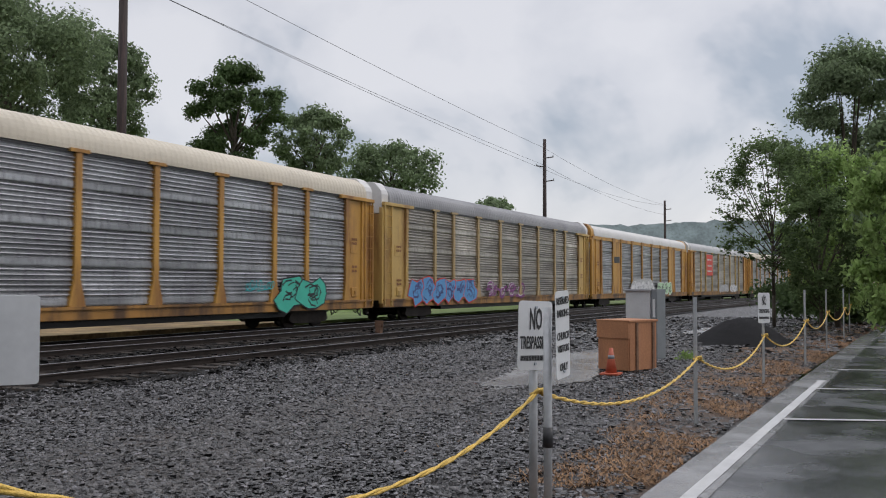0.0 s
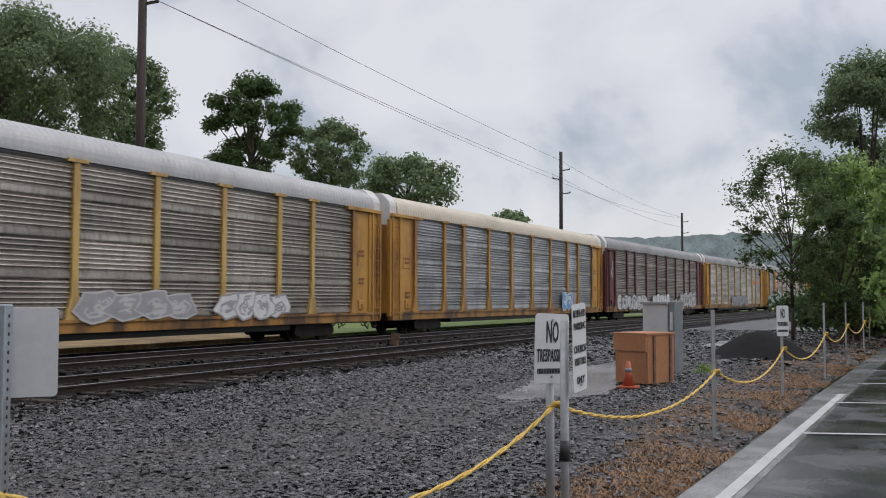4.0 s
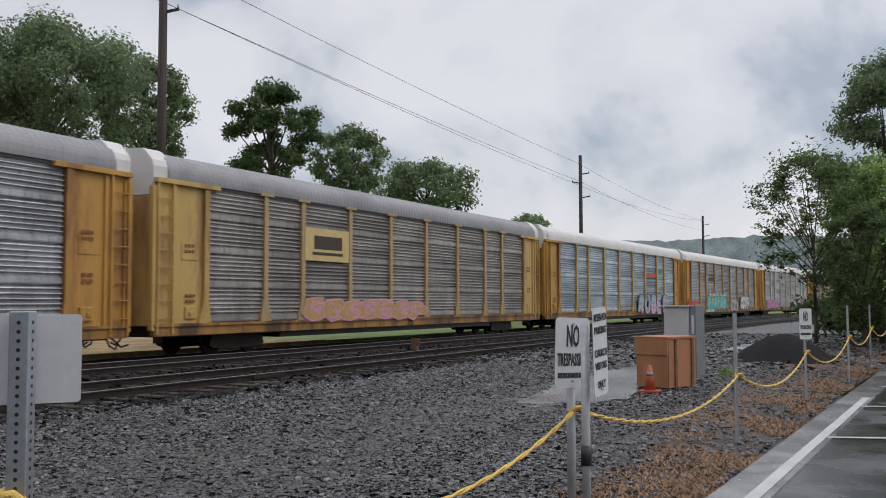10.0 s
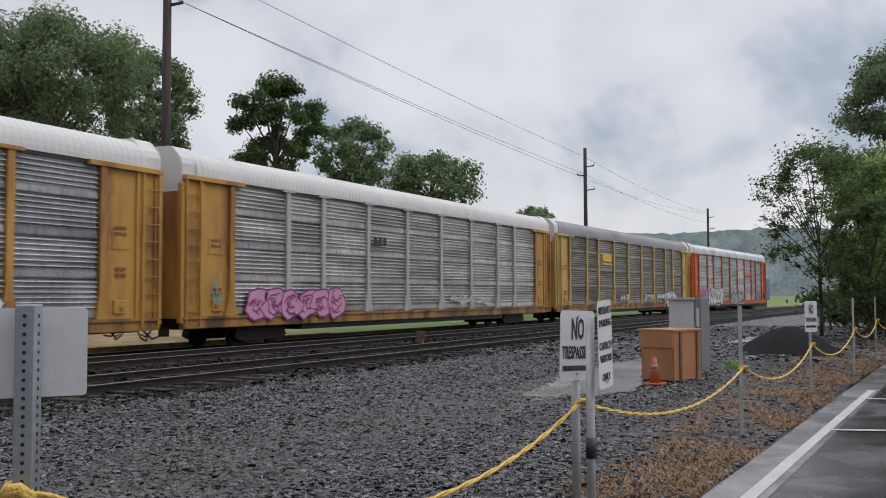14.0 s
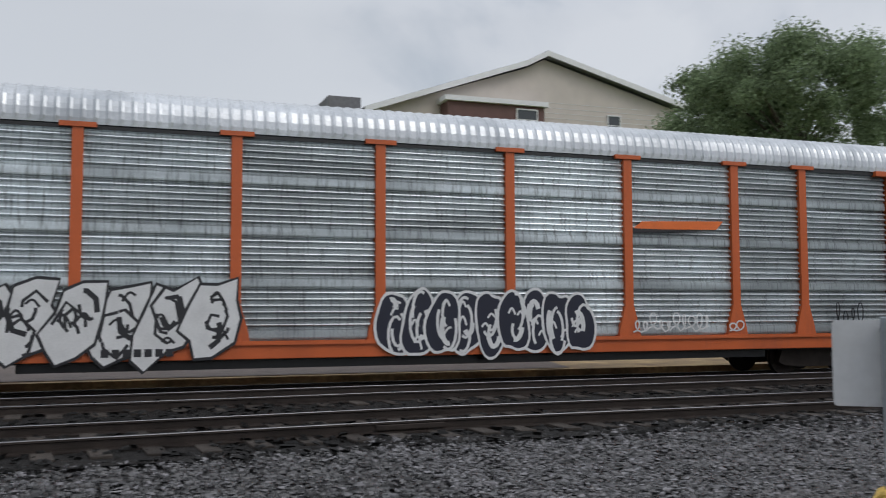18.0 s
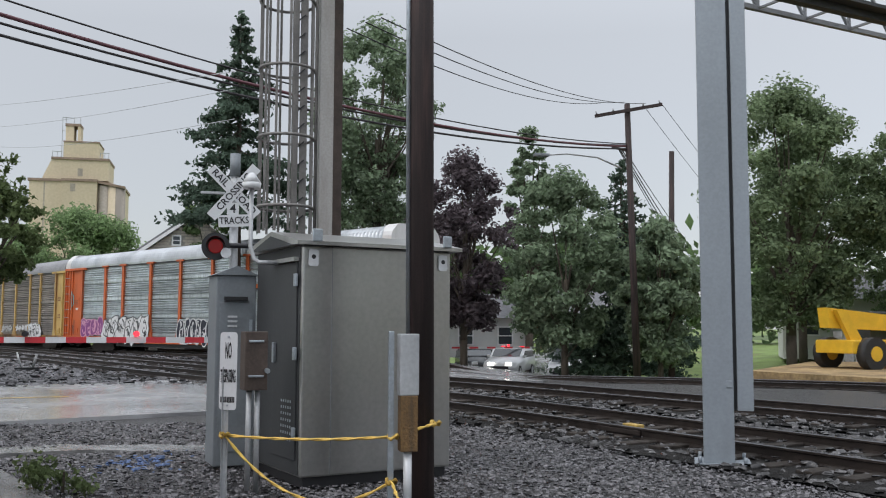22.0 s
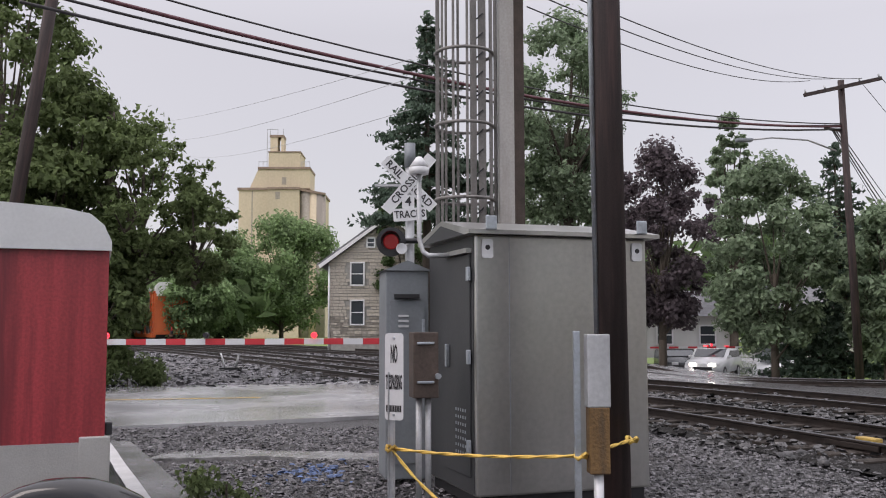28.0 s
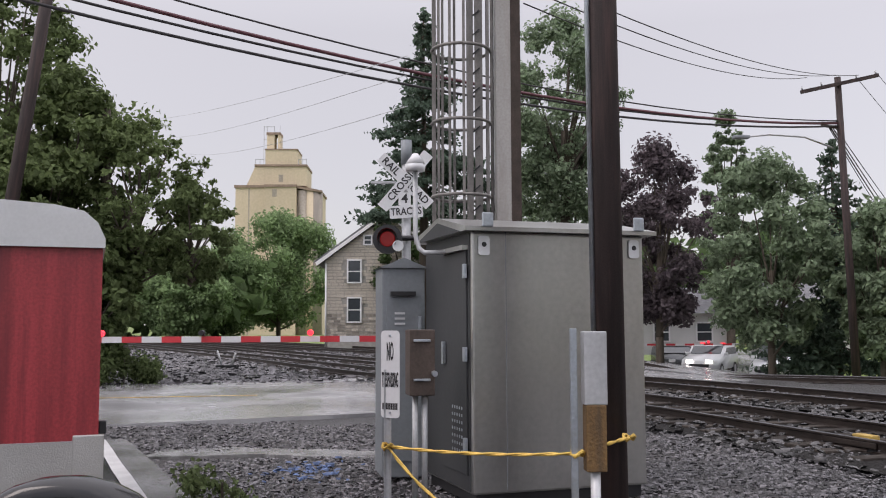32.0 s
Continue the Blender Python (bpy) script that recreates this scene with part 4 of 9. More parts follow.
def build_dry_grass():
    """Tufts of dry orange-brown grass along the car park edge."""
    rng = np.random.RandomState(5)
    verts, faces = [], []
    for i in range(52000):
        x = 5 + 36 * rng.uniform() ** 1.4
        e = float(np.interp(x, [p[0] for p in LOT_EDGE[::-1]], [p[1] for p in LOT_EDGE[::-1]]))
        y = e + 0.05 + abs(rng.normal(0, 0.75)) * min(1.0, 0.3 + x / 14)
        if noise.noise(Vector((x * 0.9, y * 0.9, 1))) < 0.02 * rng.normal():
            continue
        a, h, l = rng.uniform(0, 6.28), rng.uniform(0.004, 0.045), rng.uniform(0.03, 0.09)
        w = rng.uniform(0.003, 0.008)
        c, s = math.cos(a), math.sin(a)
        z = ground_height(x, y) + 0.01
        k = len(verts)
        verts += [(x - s * w, y + c * w, z), (x + s * w, y - c * w, z), (x + c * l, y + s * l, z + h)]
        faces.append((k, k + 1, k + 2))
    tagged(raw("dry_grass_tufts", verts, faces, M["blade"]), "flattened orange-brown dry grass along the car park edge", "dry grass", "", "stuff")
    bv, bf, rows = [], [], 8
    for x in np.arange(4.5, 45, 0.3):
        lot = float(np.interp(x, [4.5, 10, 20, 30, 45], [1.5, 1.4, 0.8, 0.2, -1.1]))
        top = float(np.interp(x, [4.5, 7.5, 12, 20, 30, 45], [1.7, 2.3, 2.6, 2.7, 2.5, 1.9])) + 0.55 * noise.noise(Vector((x * 0.9, 2, 9))) + 0.25 * noise.noise(Vector((x * 3.1, 5, 9)))
        for k in range(rows):
            y = lot + max(top - lot, 0.1) * k / (rows - 1)
            bv.append((float(x), y, ground_height(x, y) - 0.006))
    for r in range(len(bv) // rows - 1):
        for k in range(rows - 1):
            q = r * rows + k
            bf.append((q, q + rows, q + rows + 1, q + 1))
    tagged(raw("dry_grass_bed", bv, bf, M["straw"], None, "", True), "trampled brown dry grass on gravel", "dry grass", "", "structure")


# ---- the train ----
HALF = 13.7
POSTS = (-9.0, -7.06, -4.24, -1.41, 1.41, 4.24, 7.06, 9.0)
EDGES = (-11.62,) + POSTS + (11.62,)
Z0, Z1 = 0.78, 4.72


def panel_mesh(w):
    """Four pressed sheets one above another, each with six rounded ribs over a flat band."""
    prof = []
    sec = (Z1 - Z0) / 4
    for k in range(4):
        b = Z0 + k * sec
        prof += [(b, 0.075), (b + 0.028, 0.075), (b + 0.030, -0.012), (b + 0.06, -0.016), (b + 0.19, -0.012), (b + 0.215, 0.022)]
        n = 6
        st = (sec - 0.245) / n
        for j in range(n):
            c = b + 0.225 + j * st
            prof += [(c, 0.028), (c + st * 0.28, 0.026), (c + st * 0.42, -0.016), (c + st * 0.56, -0.033), (c + st * 0.72, -0.024), (c + st * 0.90, 0.020)]
        prof.append((b + sec - 0.012, 0.045))
    prof.append((Z1, 0.03))
    verts = [(x, -1.44 + d, z) for z, d in prof for x in (-w / 2, w / 2)]
    faces = [(2 * i, 2 * i + 1, 2 * i + 3, 2 * i + 2) for i in range(len(prof) - 1)]
    me = bpy.data.meshes.new("side_panel")
    me.from_pydata(verts, [], faces)
    me.materials.append(None)
    return me


def roof_mesh():
    half = ((1.5, 4.72), (1.5, 4.83), (1.475, 5.03), (1.38, 5.25), (1.15, 5.42), (0.78, 5.52), (0.3, 5.56))
    half = [half[0]] + round_off(half[1:], 1)
    sec = [(-y, z) for y, z in half] + [(y, z) for y, z in half[::-1]]
    xs, k = [], 0
    x = -13.2
    while x < 13.2:
        xs += [(x, 0.0), (x + 0.055, 0.022), (x + 0.11, 0.0)]
        x += 0.22
    xs.append((13.2, 0.0))
    verts, faces, n = [], [], len(sec)
    for x, d in xs:
        for j, (y, z) in enumerate(sec):
            r = d if 0 < j < n - 1 else 0
            verts.append((x, y * (1 + r * 0.35), z + r * 0.8))
    for i in range(len(xs) - 1):
        for j in range(n - 1):
            a = i * n + j
            faces.append((a, a + n, a + n + 1, a + 1))
    faces.append(tuple(range(n))[::-1])
    faces.append(tuple(range((len(xs) - 1) * n, len(xs) * n)))
    me = bpy.data.meshes.new("roof")
    me.from_pydata(verts, [], faces)
    me.materials.append(None)
    return me


def post_mesh():
    bm = bmesh.new()
    prism(bm, ((-0.10, 1.45), (0.10, 1.45), (0.10, 4.66), (-0.10, 4.66)), "y", -1.53, -1.38)
    prism(bm, ((-0.27, 0.76), (0.27, 0.76), (0.24, 0.95), (0.10, 1.45), (-0.10, 1.45), (-0.24, 0.95)), "y", -1.535, -1.38)
    box(bm, (-0.32, -1.56, 4.66), (0.32, -1.38, 4.75))
    return data(bm, "side_post")


def build_car_meshes():
    d = dict(panel={}, roof=roof_mesh(), post=post_mesh())
    for a, b in zip(EDGES, EDGES[1:]):
        w = round(b - a - 0.1, 2)
        if w not in d["panel"]:
            d["panel"][w] = panel_mesh(w)
    d["flat"] = {w: data(box(bx((-w / 2 - 0.05, -1.47, Z0), (w / 2 + 0.05, -1.42, Z1)), (-0.02, -1.478, Z0), (0.02, -1.47, Z1)), "side_sheet") for w in d["panel"]}
    bm = bx((-13.45, -1.36, 0.5), (13.45, 1.36, 4.72))
    d["core"] = data(bm, "inner_body")
    bm = bmesh.new()
    box(bm, (-13.7, -1.50, 0.44), (13.7, -1.34, 0.76), 0.012)
    box(bm, (-13.7, -1.55, 0.70), (13.7, -1.50, 0.78))
    d["sill"] = data(bm, "side_sill")
    d["under"] = data(box(bx((-13.2, -1.25, 0.40), (13.2, 1.25, 0.5)), (-8.0, -1.28, 0.25), (8.0, 1.28, 0.40)), "underframe")
    # solid black strip painted in for the dark gap under the eave
    d["eave"] = data(bx((-11.6, -1.485, 4.635), (11.6, -1.40, 4.70)), "eave_gap")
    bm = bmesh.new()  # end post, at +x
    prism(bm, ((11.50, 0.76), (12.02, 0.76), (11.80, 1.45), (11.80, 4.6), (11.60, 4.6), (11.60, 1.45)), "y", -1.54, -1.36)
    d["end_post"] = data(bm, "end_post")
    bm = bmesh.new()
    box(bm, (11.80, -1.44, 0.76), (13.66, -1.38, 4.62))
    box(bm, (12.85, -1.50, 0.76), (12.95, -1.40, 4.6))
    box(bm, (12.05, -1.46, 2.55), (12.65, -1.43, 3.0))
    box(bm, (12.1, -1.50, 0.9), (12.5, -1.43, 1.25), 0.02)
    box(bm, (12.28, -1.53, 1.0), (12.42, -1.49, 1.12), 0.02)
    d["end_plate"] = data(bm, "end_plate")
    d["header"] = data(bx((11.2, -1.58, 4.60), (13.7, -1.36, 4.73), 0.01), "header")
    bm = bmesh.new()
    for x in (13.05, 13.62):
        box(bm, (x - 0.03, -1.56, 0.5), (x + 0.03, -1.50, 4.6))
    d["ladder"] = data(bm, "ladder")
    d["rung"] = data(bx((13.05, -1.555, -0.015), (13.62, -1.525, 0.015)), "rung")
    d["end_door"] = [data(bx((13.66, y0, 0.72), (13.76, y0 + 1.33, 4.25), 0.012), "end_door") for y0 in (-1.34, 0.01)]
    d["end_column"] = [data(bx((13.5, y - 0.08, 0.6), (13.78, y + 0.08, 4.5), 0.012), "end_column") for y in (-1.42, 1.42)]
    arc = ((1.36, 4.27), (1.44, 4.74), (1.44, 5.05), (1.38, 5.22), (1.12, 5.50), (0.98, 5.56), (0.25, 5.585))
    d["end_cap"] = data(pr([(-y, z) for y, z in arc] + [(y, z) for y, z in arc[::-1]], "x", 13.1, 13.74), "end_cap")
    d["seam"] = data(bx((13.765, -0.035, 0.72), (13.775, 0.035, 5.45)), "door_seam")
    bm = bmesh.new()
    for y in (-0.99, 0.99):
        prism(bm, ((-1.25, 0.33), (-1.1, 0.24), (-0.5, 0.2), (0.5, 0.2), (1.1, 0.24), (1.25, 0.33), (1.15, 0.6), (0.5, 0.72), (-0.5, 0.72), (-1.15, 0.6)), "y", y - 0.09, y + 0.09)
    box(bm, (-0.25, -1.0, 0.25), (0.25, 1.0, 0.75))
    d["frame"] = data(bm, "side_frames")
    bm = bmesh.new()
    for y in (-0.76, 0.76):
        rod(bm, (0, y - 0.06, 0), (0, y + 0.06, 0), 0.42, 0.42, 18)
        rod(bm, (0, y + math.copysign(0.1, y) - 0.03, 0), (0, y + math.copysign(0.1, y) + 0.1, 0), 0.1, 0.1, 8)
    rod(bm, (0, -0.75, 0), (0, 0.75, 0), 0.09)
    d["wheelset"] = data(bm, "wheelset")
    bm = bmesh.new()
    box(bm, (13.6, -0.12, 0.55), (14.05, 0.12, 0.78), 0.02)
    box(bm, (13.95, -0.22, 0.52), (14.15, 0.16, 0.82), 0.05)
    d["coupler"] = data(bm, "coupler")
    d["hose"] = [data(tube(bmesh.new(), run, 0.028, 5), "air_hose") for run in (((13.7, 0.4, 0.6), (13.85, 0.42, 0.35), (14.0, 0.4, 0.22), (14.1, 0.34, 0.3)), ((13.5, -0.9, 0.5), (13.7, -0.85, 0.22), (13.95, -0.8, 0.12), (14.15, -0.7, 0.3)), ((13.4, -1.2, 0.45), (13.75, -1.2, 0.2), (14.1, -1.1, 0.25)))]
    return d


CAR = build_car_meshes()
TURN = Matrix.Rotation(math.pi, 4, "Z")


def panel_mat(name, rgb, dirt, at=0.55, metal=0.6):
    m = mat(name, rgb, 0.38, metal, 0.16, 0.8, 0.06, 30, streak=5, spread=0.22, dirt=dirt, dirt_at=at)
    nt = m.node_tree
    # broad lighter and darker bands: reflections of buckled sheets put into the colour
    oi, tc2, ad = nt.nodes.new("ShaderNodeObjectInfo"), nt.nodes.new("ShaderNodeTexCoord"), nt.nodes.new("ShaderNodeVectorMath")
    mp2, nb, rb, hs = nt.nodes.new("ShaderNodeMapping"), nt.nodes.new("ShaderNodeTexNoise"), nt.nodes.new("ShaderNodeMapRange"), nt.nodes.new("ShaderNodeHueSaturation")
    sc = nt.nodes.new("ShaderNodeMath")
    sc.operation = "MULTIPLY"
    sc.inputs[1].default_value = 37.0
    mp2.inputs["Scale"].default_value = (0.16, 1, 1.5)
    nb.inputs["Scale"].default_value, nb.inputs["Detail"].default_value = 1.6, 3
    rb.inputs["From Min"].default_value, rb.inputs["From Max"].default_value = 0.32, 0.68
    rb.inputs["To Min"].default_value, rb.inputs["To Max"].default_value = 0.66, 1.32
    pb = nt.nodes["Principled BSDF"]
    nt.links.new(oi.outputs["Random"], sc.inputs[0])
    nt.links.new(tc2.outputs["Object"], mp2.inputs[0])
    nt.links.new(mp2.outputs[0], ad.inputs[0])
    nt.links.new(sc.outputs[0], ad.inputs[1])
    nt.links.new(ad.outputs[0], nb.inputs["Vector"])
    nt.links.new(nb.outputs["Fac"], rb.inputs["Value"])
    nt.links.new(rb.outputs[0], hs.inputs["Value"])
    nt.links.new(pb.inputs["Base Color"].links[0].from_socket, hs.inputs["Color"])
    nt.links.new(hs.outputs[0], pb.inputs["Base Color"])
    # narrow upright dark ticks down each sheet, from stretched noise
    b = nt.nodes["Principled BSDF"]
    tc, mp = nt.nodes.new("ShaderNodeTexCoord"), nt.nodes.new("ShaderNodeMapping")
    mp.inputs["Scale"].default_value = (11, 1, 1.6)
    nz, mr, mx = nt.nodes.new("ShaderNodeTexNoise"), nt.nodes.new("ShaderNodeMapRange"), nt.nodes.new("ShaderNodeMix")
    nz.inputs["Scale"].default_value, nz.inputs["Detail"].default_value = 1.4, 4
    mr.inputs["From Min"].default_value, mr.inputs["From Max"].default_value, mr.inputs["To Max"].default_value = 0.52, 0.72, 0.75
    mx.data_type = "RGBA"
    mx.inputs["B"].default_value = (dirt[0] * 0.35, dirt[1] * 0.34, dirt[2] * 0.33, 1)
    src = b.inputs["Base Color"].links[0].from_socket
    nt.links.new(tc.outputs["Object"], mp.inputs[0])
    nt.links.new(mp.outputs[0], nz.inputs["Vector"])
    nt.links.new(nz.outputs["Fac"], mr.inputs["Value"])
    nt.links.new(mr.outputs[0], mx.inputs["Factor"])
    nt.links.new(src, mx.inputs["A"])
    nt.links.new(mx.outputs["Result"], b.inputs["Base Color"])
    return m


def paint_mat(name, rgb, dirt, at=0.6):
    return mat(name, rgb, 0.5, 0, 0.10, 1.6, 0.06, 40, streak=4, dirt=dirt, dirt_at=at)


P = dict(
    grey=panel_mat("panel_grey", (0.42, 0.43, 0.45), (0.29, 0.29, 0.31)),
    clean=panel_mat("panel_galvanised", (0.46, 0.50, 0.52), (0.36, 0.40, 0.42), 0.58),
    brown=panel_mat("panel_grimy", (0.39, 0.365, 0.35), (0.26, 0.24, 0.225), 0.55, 0.4),
    tan=panel_mat("panel_tan_grime", (0.44, 0.41, 0.375), (0.31, 0.28, 0.25)),
    rusty=panel_mat("panel_rusty_grime", (0.27, 0.24, 0.22), (0.18, 0.155, 0.14), 0.55, 0.25),
    blue=panel_mat("panel_pale_blue", (0.46, 0.53, 0.60), (0.38, 0.42, 0.47)),
    pale=panel_mat("panel_pale", (0.50, 0.49, 0.49), (0.42, 0.38, 0.36)),
)
C = dict(
    yellow=paint_mat("yellow_car_paint", (0.50, 0.265, 0.058), (0.26, 0.12, 0.04), 0.53),
    yellow_pale=paint_mat("faded_yellow_paint", (0.54, 0.36, 0.12), (0.30, 0.17, 0.07), 0.55),
    sill=paint_mat("grimy_yellow_sill", (0.37, 0.185, 0.048), (0.10, 0.055, 0.03), 0.49),
    orange=paint_mat("orange_car_paint", (0.52, 0.105, 0.025), (0.36, 0.08, 0.03), 0.62),
    maroon=paint_mat("maroon_car_paint", (0.115, 0.032, 0.036), (0.075, 0.03, 0.03)),
    tan=paint_mat("tan_post_paint", (0.42, 0.30, 0.15), (0.28, 0.2, 0.12)),
    greypost=paint_mat("grey_post_paint", (0.42, 0.42, 0.42), (0.3, 0.29, 0.28)),
)
ROOFS = dict(
    white=mat("roof_white", (0.62, 0.61, 0.60), 0.5, 0, 0.06, 0.7, 0.05, 20, streak=3, dirt=(0.48, 0.47, 0.45), dirt_at=0.6),
    cream=mat("roof_cream", (0.58, 0.52, 0.42), 0.5, 0, 0.06, 0.7, 0.05, 20, dirt=(0.46, 0.41, 0.33), dirt_at=0.6),
    pale=mat("roof_pale_grey", (0.42, 0.42, 0.425), 0.45, 0.2, 0.08, 0.7, 0.05, 20, streak=3, dirt=(0.32, 0.32, 0.33), dirt_at=0.58),
    zinc=mat("roof_zinc", (0.50, 0.52, 0.54), 0.35, 0.7, 0.12, 0.9, 0.05, 20, dirt=(0.34, 0.36, 0.38), dirt_at=0.57),
    grey=mat("roof_grey", (0.26, 0.26, 0.27), 0.5, 0.2, 0.10, 0.7, 0.05, 20, dirt=(0.19, 0.19, 0.2), dirt_at=0.57),
)


def ink(name, rgb):
    return mat("spray_" + name, rgb, 0.5, 0, 0.08, 3, 0, 30)


INK = dict(lavender=ink("lavender", (0.50, 0.36, 0.46)), brick=ink("faded_brown", (0.22, 0.085, 0.03)), cream=ink("cream", (0.62, 0.47, 0.20)), brown=ink("brown", (0.05, 0.035, 0.025)), tan=ink("tan", (0.50, 0.30, 0.12)), black=ink("black", (0.02, 0.02, 0.024)), ink=ink("blue_black", (0.012, 0.014, 0.03)), white=ink("white", (0.66, 0.66, 0.66)), teal=ink("teal", (0.03, 0.42, 0.45)), purple=ink("purple", (0.22, 0.05, 0.20)), blue=ink("blue", (0.09, 0.30, 0.58)), pink=ink("pink", (0.62, 0.30, 0.42)), grey=ink("grey", (0.33, 0.33, 0.35)), green=ink("green", (0.42, 0.62, 0.40)), navy=ink("navy", (0.05, 0.06, 0.20)), red=ink("red", (0.62, 0.055, 0.04)), yellow=ink("yellow", (0.72, 0.45, 0.04)), orange=ink("orange", (0.75, 0.16, 0.03)), mint=ink("mint", (0.05, 0.46, 0.34)), silver=ink("silver", (0.50, 0.50, 0.50)))


LETTERS = dict(
    R=(((0, 0), (0, 1)), ((0, 1), (0.8, 1), (0.85, 0.55), (0, 0.5)), ((0.25, 0.5), (0.9, 0))),
    O=(((0.45, 1), (0, 0.9), (0, 0.1), (0.45, 0), (0.9, 0.1), (0.9, 0.9), (0.45, 1), (0.1, 0.95)),),
    B=(((0, 0), (0, 1)), ((0, 1), (0.8, 1), (0.8, 0.55), (0, 0.52)), ((0, 0.52), (0.95, 0.5), (0.9, 0), (0, 0))),
    E=(((0, 0), (0, 1)), ((0, 1), (0.85, 0.97)), ((0, 0.52), (0.7, 0.5)), ((0, 0.02), (0.9, 0))),
    S=(((0.9, 0.85), (0.5, 1), (0, 0.9), (0.05, 0.55), (0.85, 0.48), (0.9, 0.1), (0.4, 0), (0, 0.12)),),
    A=(((0, 0), (0.35, 1), (0.55, 1), (0.9, 0)), ((0.15, 0.38), (0.8, 0.36))),
)


def wild_form(rng):
    """A tangle of sprayed hooks and loops that spells nothing."""
    runs = []
    for q in range(3):
        u, v, ru, rv = rng.uniform(0.3, 0.7), rng.uniform(0.3, 0.7), rng.uniform(0.2, 0.42), rng.uniform(0.25, 0.45)
        a, turn = rng.uniform(0, 6.28), rng.uniform(2.2, 5.2) * rng.choice((-1, 1))
        runs.append([(u + ru * math.cos(a + turn * k / 8) + 0.05 * q, v + rv * math.sin(a + turn * k / 8)) for k in range(9)])
    v = rng.uniform(0.1, 0.8)
    runs.append([(0.0, v), (0.35, v + rng.uniform(-0.2, 0.3)), (0.6, v - 0.1), (1.1, v + rng.uniform(-0.1, 0.3))])
    return runs


def stroke(bm, pts, w, y):
    """A flat painted line along points in the x-z plane."""
    l, r = [], []
    for i, p in enumerate(pts):
        a, b = Vector(pts[max(i - 1, 0)]), Vector(pts[min(i + 1, len(pts) - 1)])
        d = (b - a)
        d = d.normalized() if d.length > 1e-6 else Vector((1, 0))
        nx, nz = -d.y * w / 2, d.x * w / 2
        l.append(bm.verts.new((p[0] + nx, y, p[1] + nz)))
        r.append(bm.verts.new((p[0] - nx, y, p[1] - nz)))
    for i in range(len(pts) - 1):
        bm.faces.new((r[i], r[i + 1], l[i + 1], l[i]))


def blob(rng, x0, x1, z0, z1, spiky, lean):
    """The outline of one sprayed form: swollen and round, or cut into points."""
    cx, cz, rx, rz = (x0 + x1) / 2, (z0 + z1) / 2, (x1 - x0) / 2, (z1 - z0) / 2
    n = 11 if spiky else 14
    ph = [rng.uniform(0, 6.28) for _ in range(3)]
    pts = []
    for k in range(n):
        a = 2 * math.pi * k / n
        c, q = math.cos(a), math.sin(a)
        r = 1 / max(abs(c) ** 3 + abs(q) ** 3, 0.2) ** (1 / 3)
        r *= 1 + 0.12 * math.sin(2 * a + ph[0]) + 0.10 * math.sin(3 * a + ph[1]) + (0.24 * (-1) ** k * rng.random() if spiky else 0.06 * math.sin(5 * a + ph[2]))
        pts.append((cx + rx * r * c + lean * rz * r * q, cz + rz * min(r, 1.15) * q))
    if not spiky:
        ring = pts + pts[:1]
        pts = [p for u, v in zip(ring, ring[1:]) for p in ((0.75 * u[0] + 0.25 * v[0], 0.75 * u[1] + 0.25 * v[1]), (0.25 * u[0] + 0.75 * v[0], 0.25 * u[1] + 0.75 * v[1]))]
    return pts


def patch(pts, y, grow=0.0):
    """A flat patch inside an outline in the x-z plane, grown about its middle."""
    bm = bmesh.new()
    cx, cz = sum(p[0] for p in pts) / len(pts), sum(p[1] for p in pts) / len(pts)
    out = []
    for x, z in pts:
        d = math.hypot(x - cx, z - cz) or 1
        out.append(bm.verts.new((cx + (x - cx) * (1 + grow / d), y, cz + (z - cz) * (1 + grow / d))))
    mid = bm.verts.new((cx, y, cz))
    for p, q in zip(out, out[1:] + out[:1]):
        bm.faces.new((mid, p, q))
    bmesh.ops.recalc_face_normals(bm, faces=bm.faces[:])
    return bm


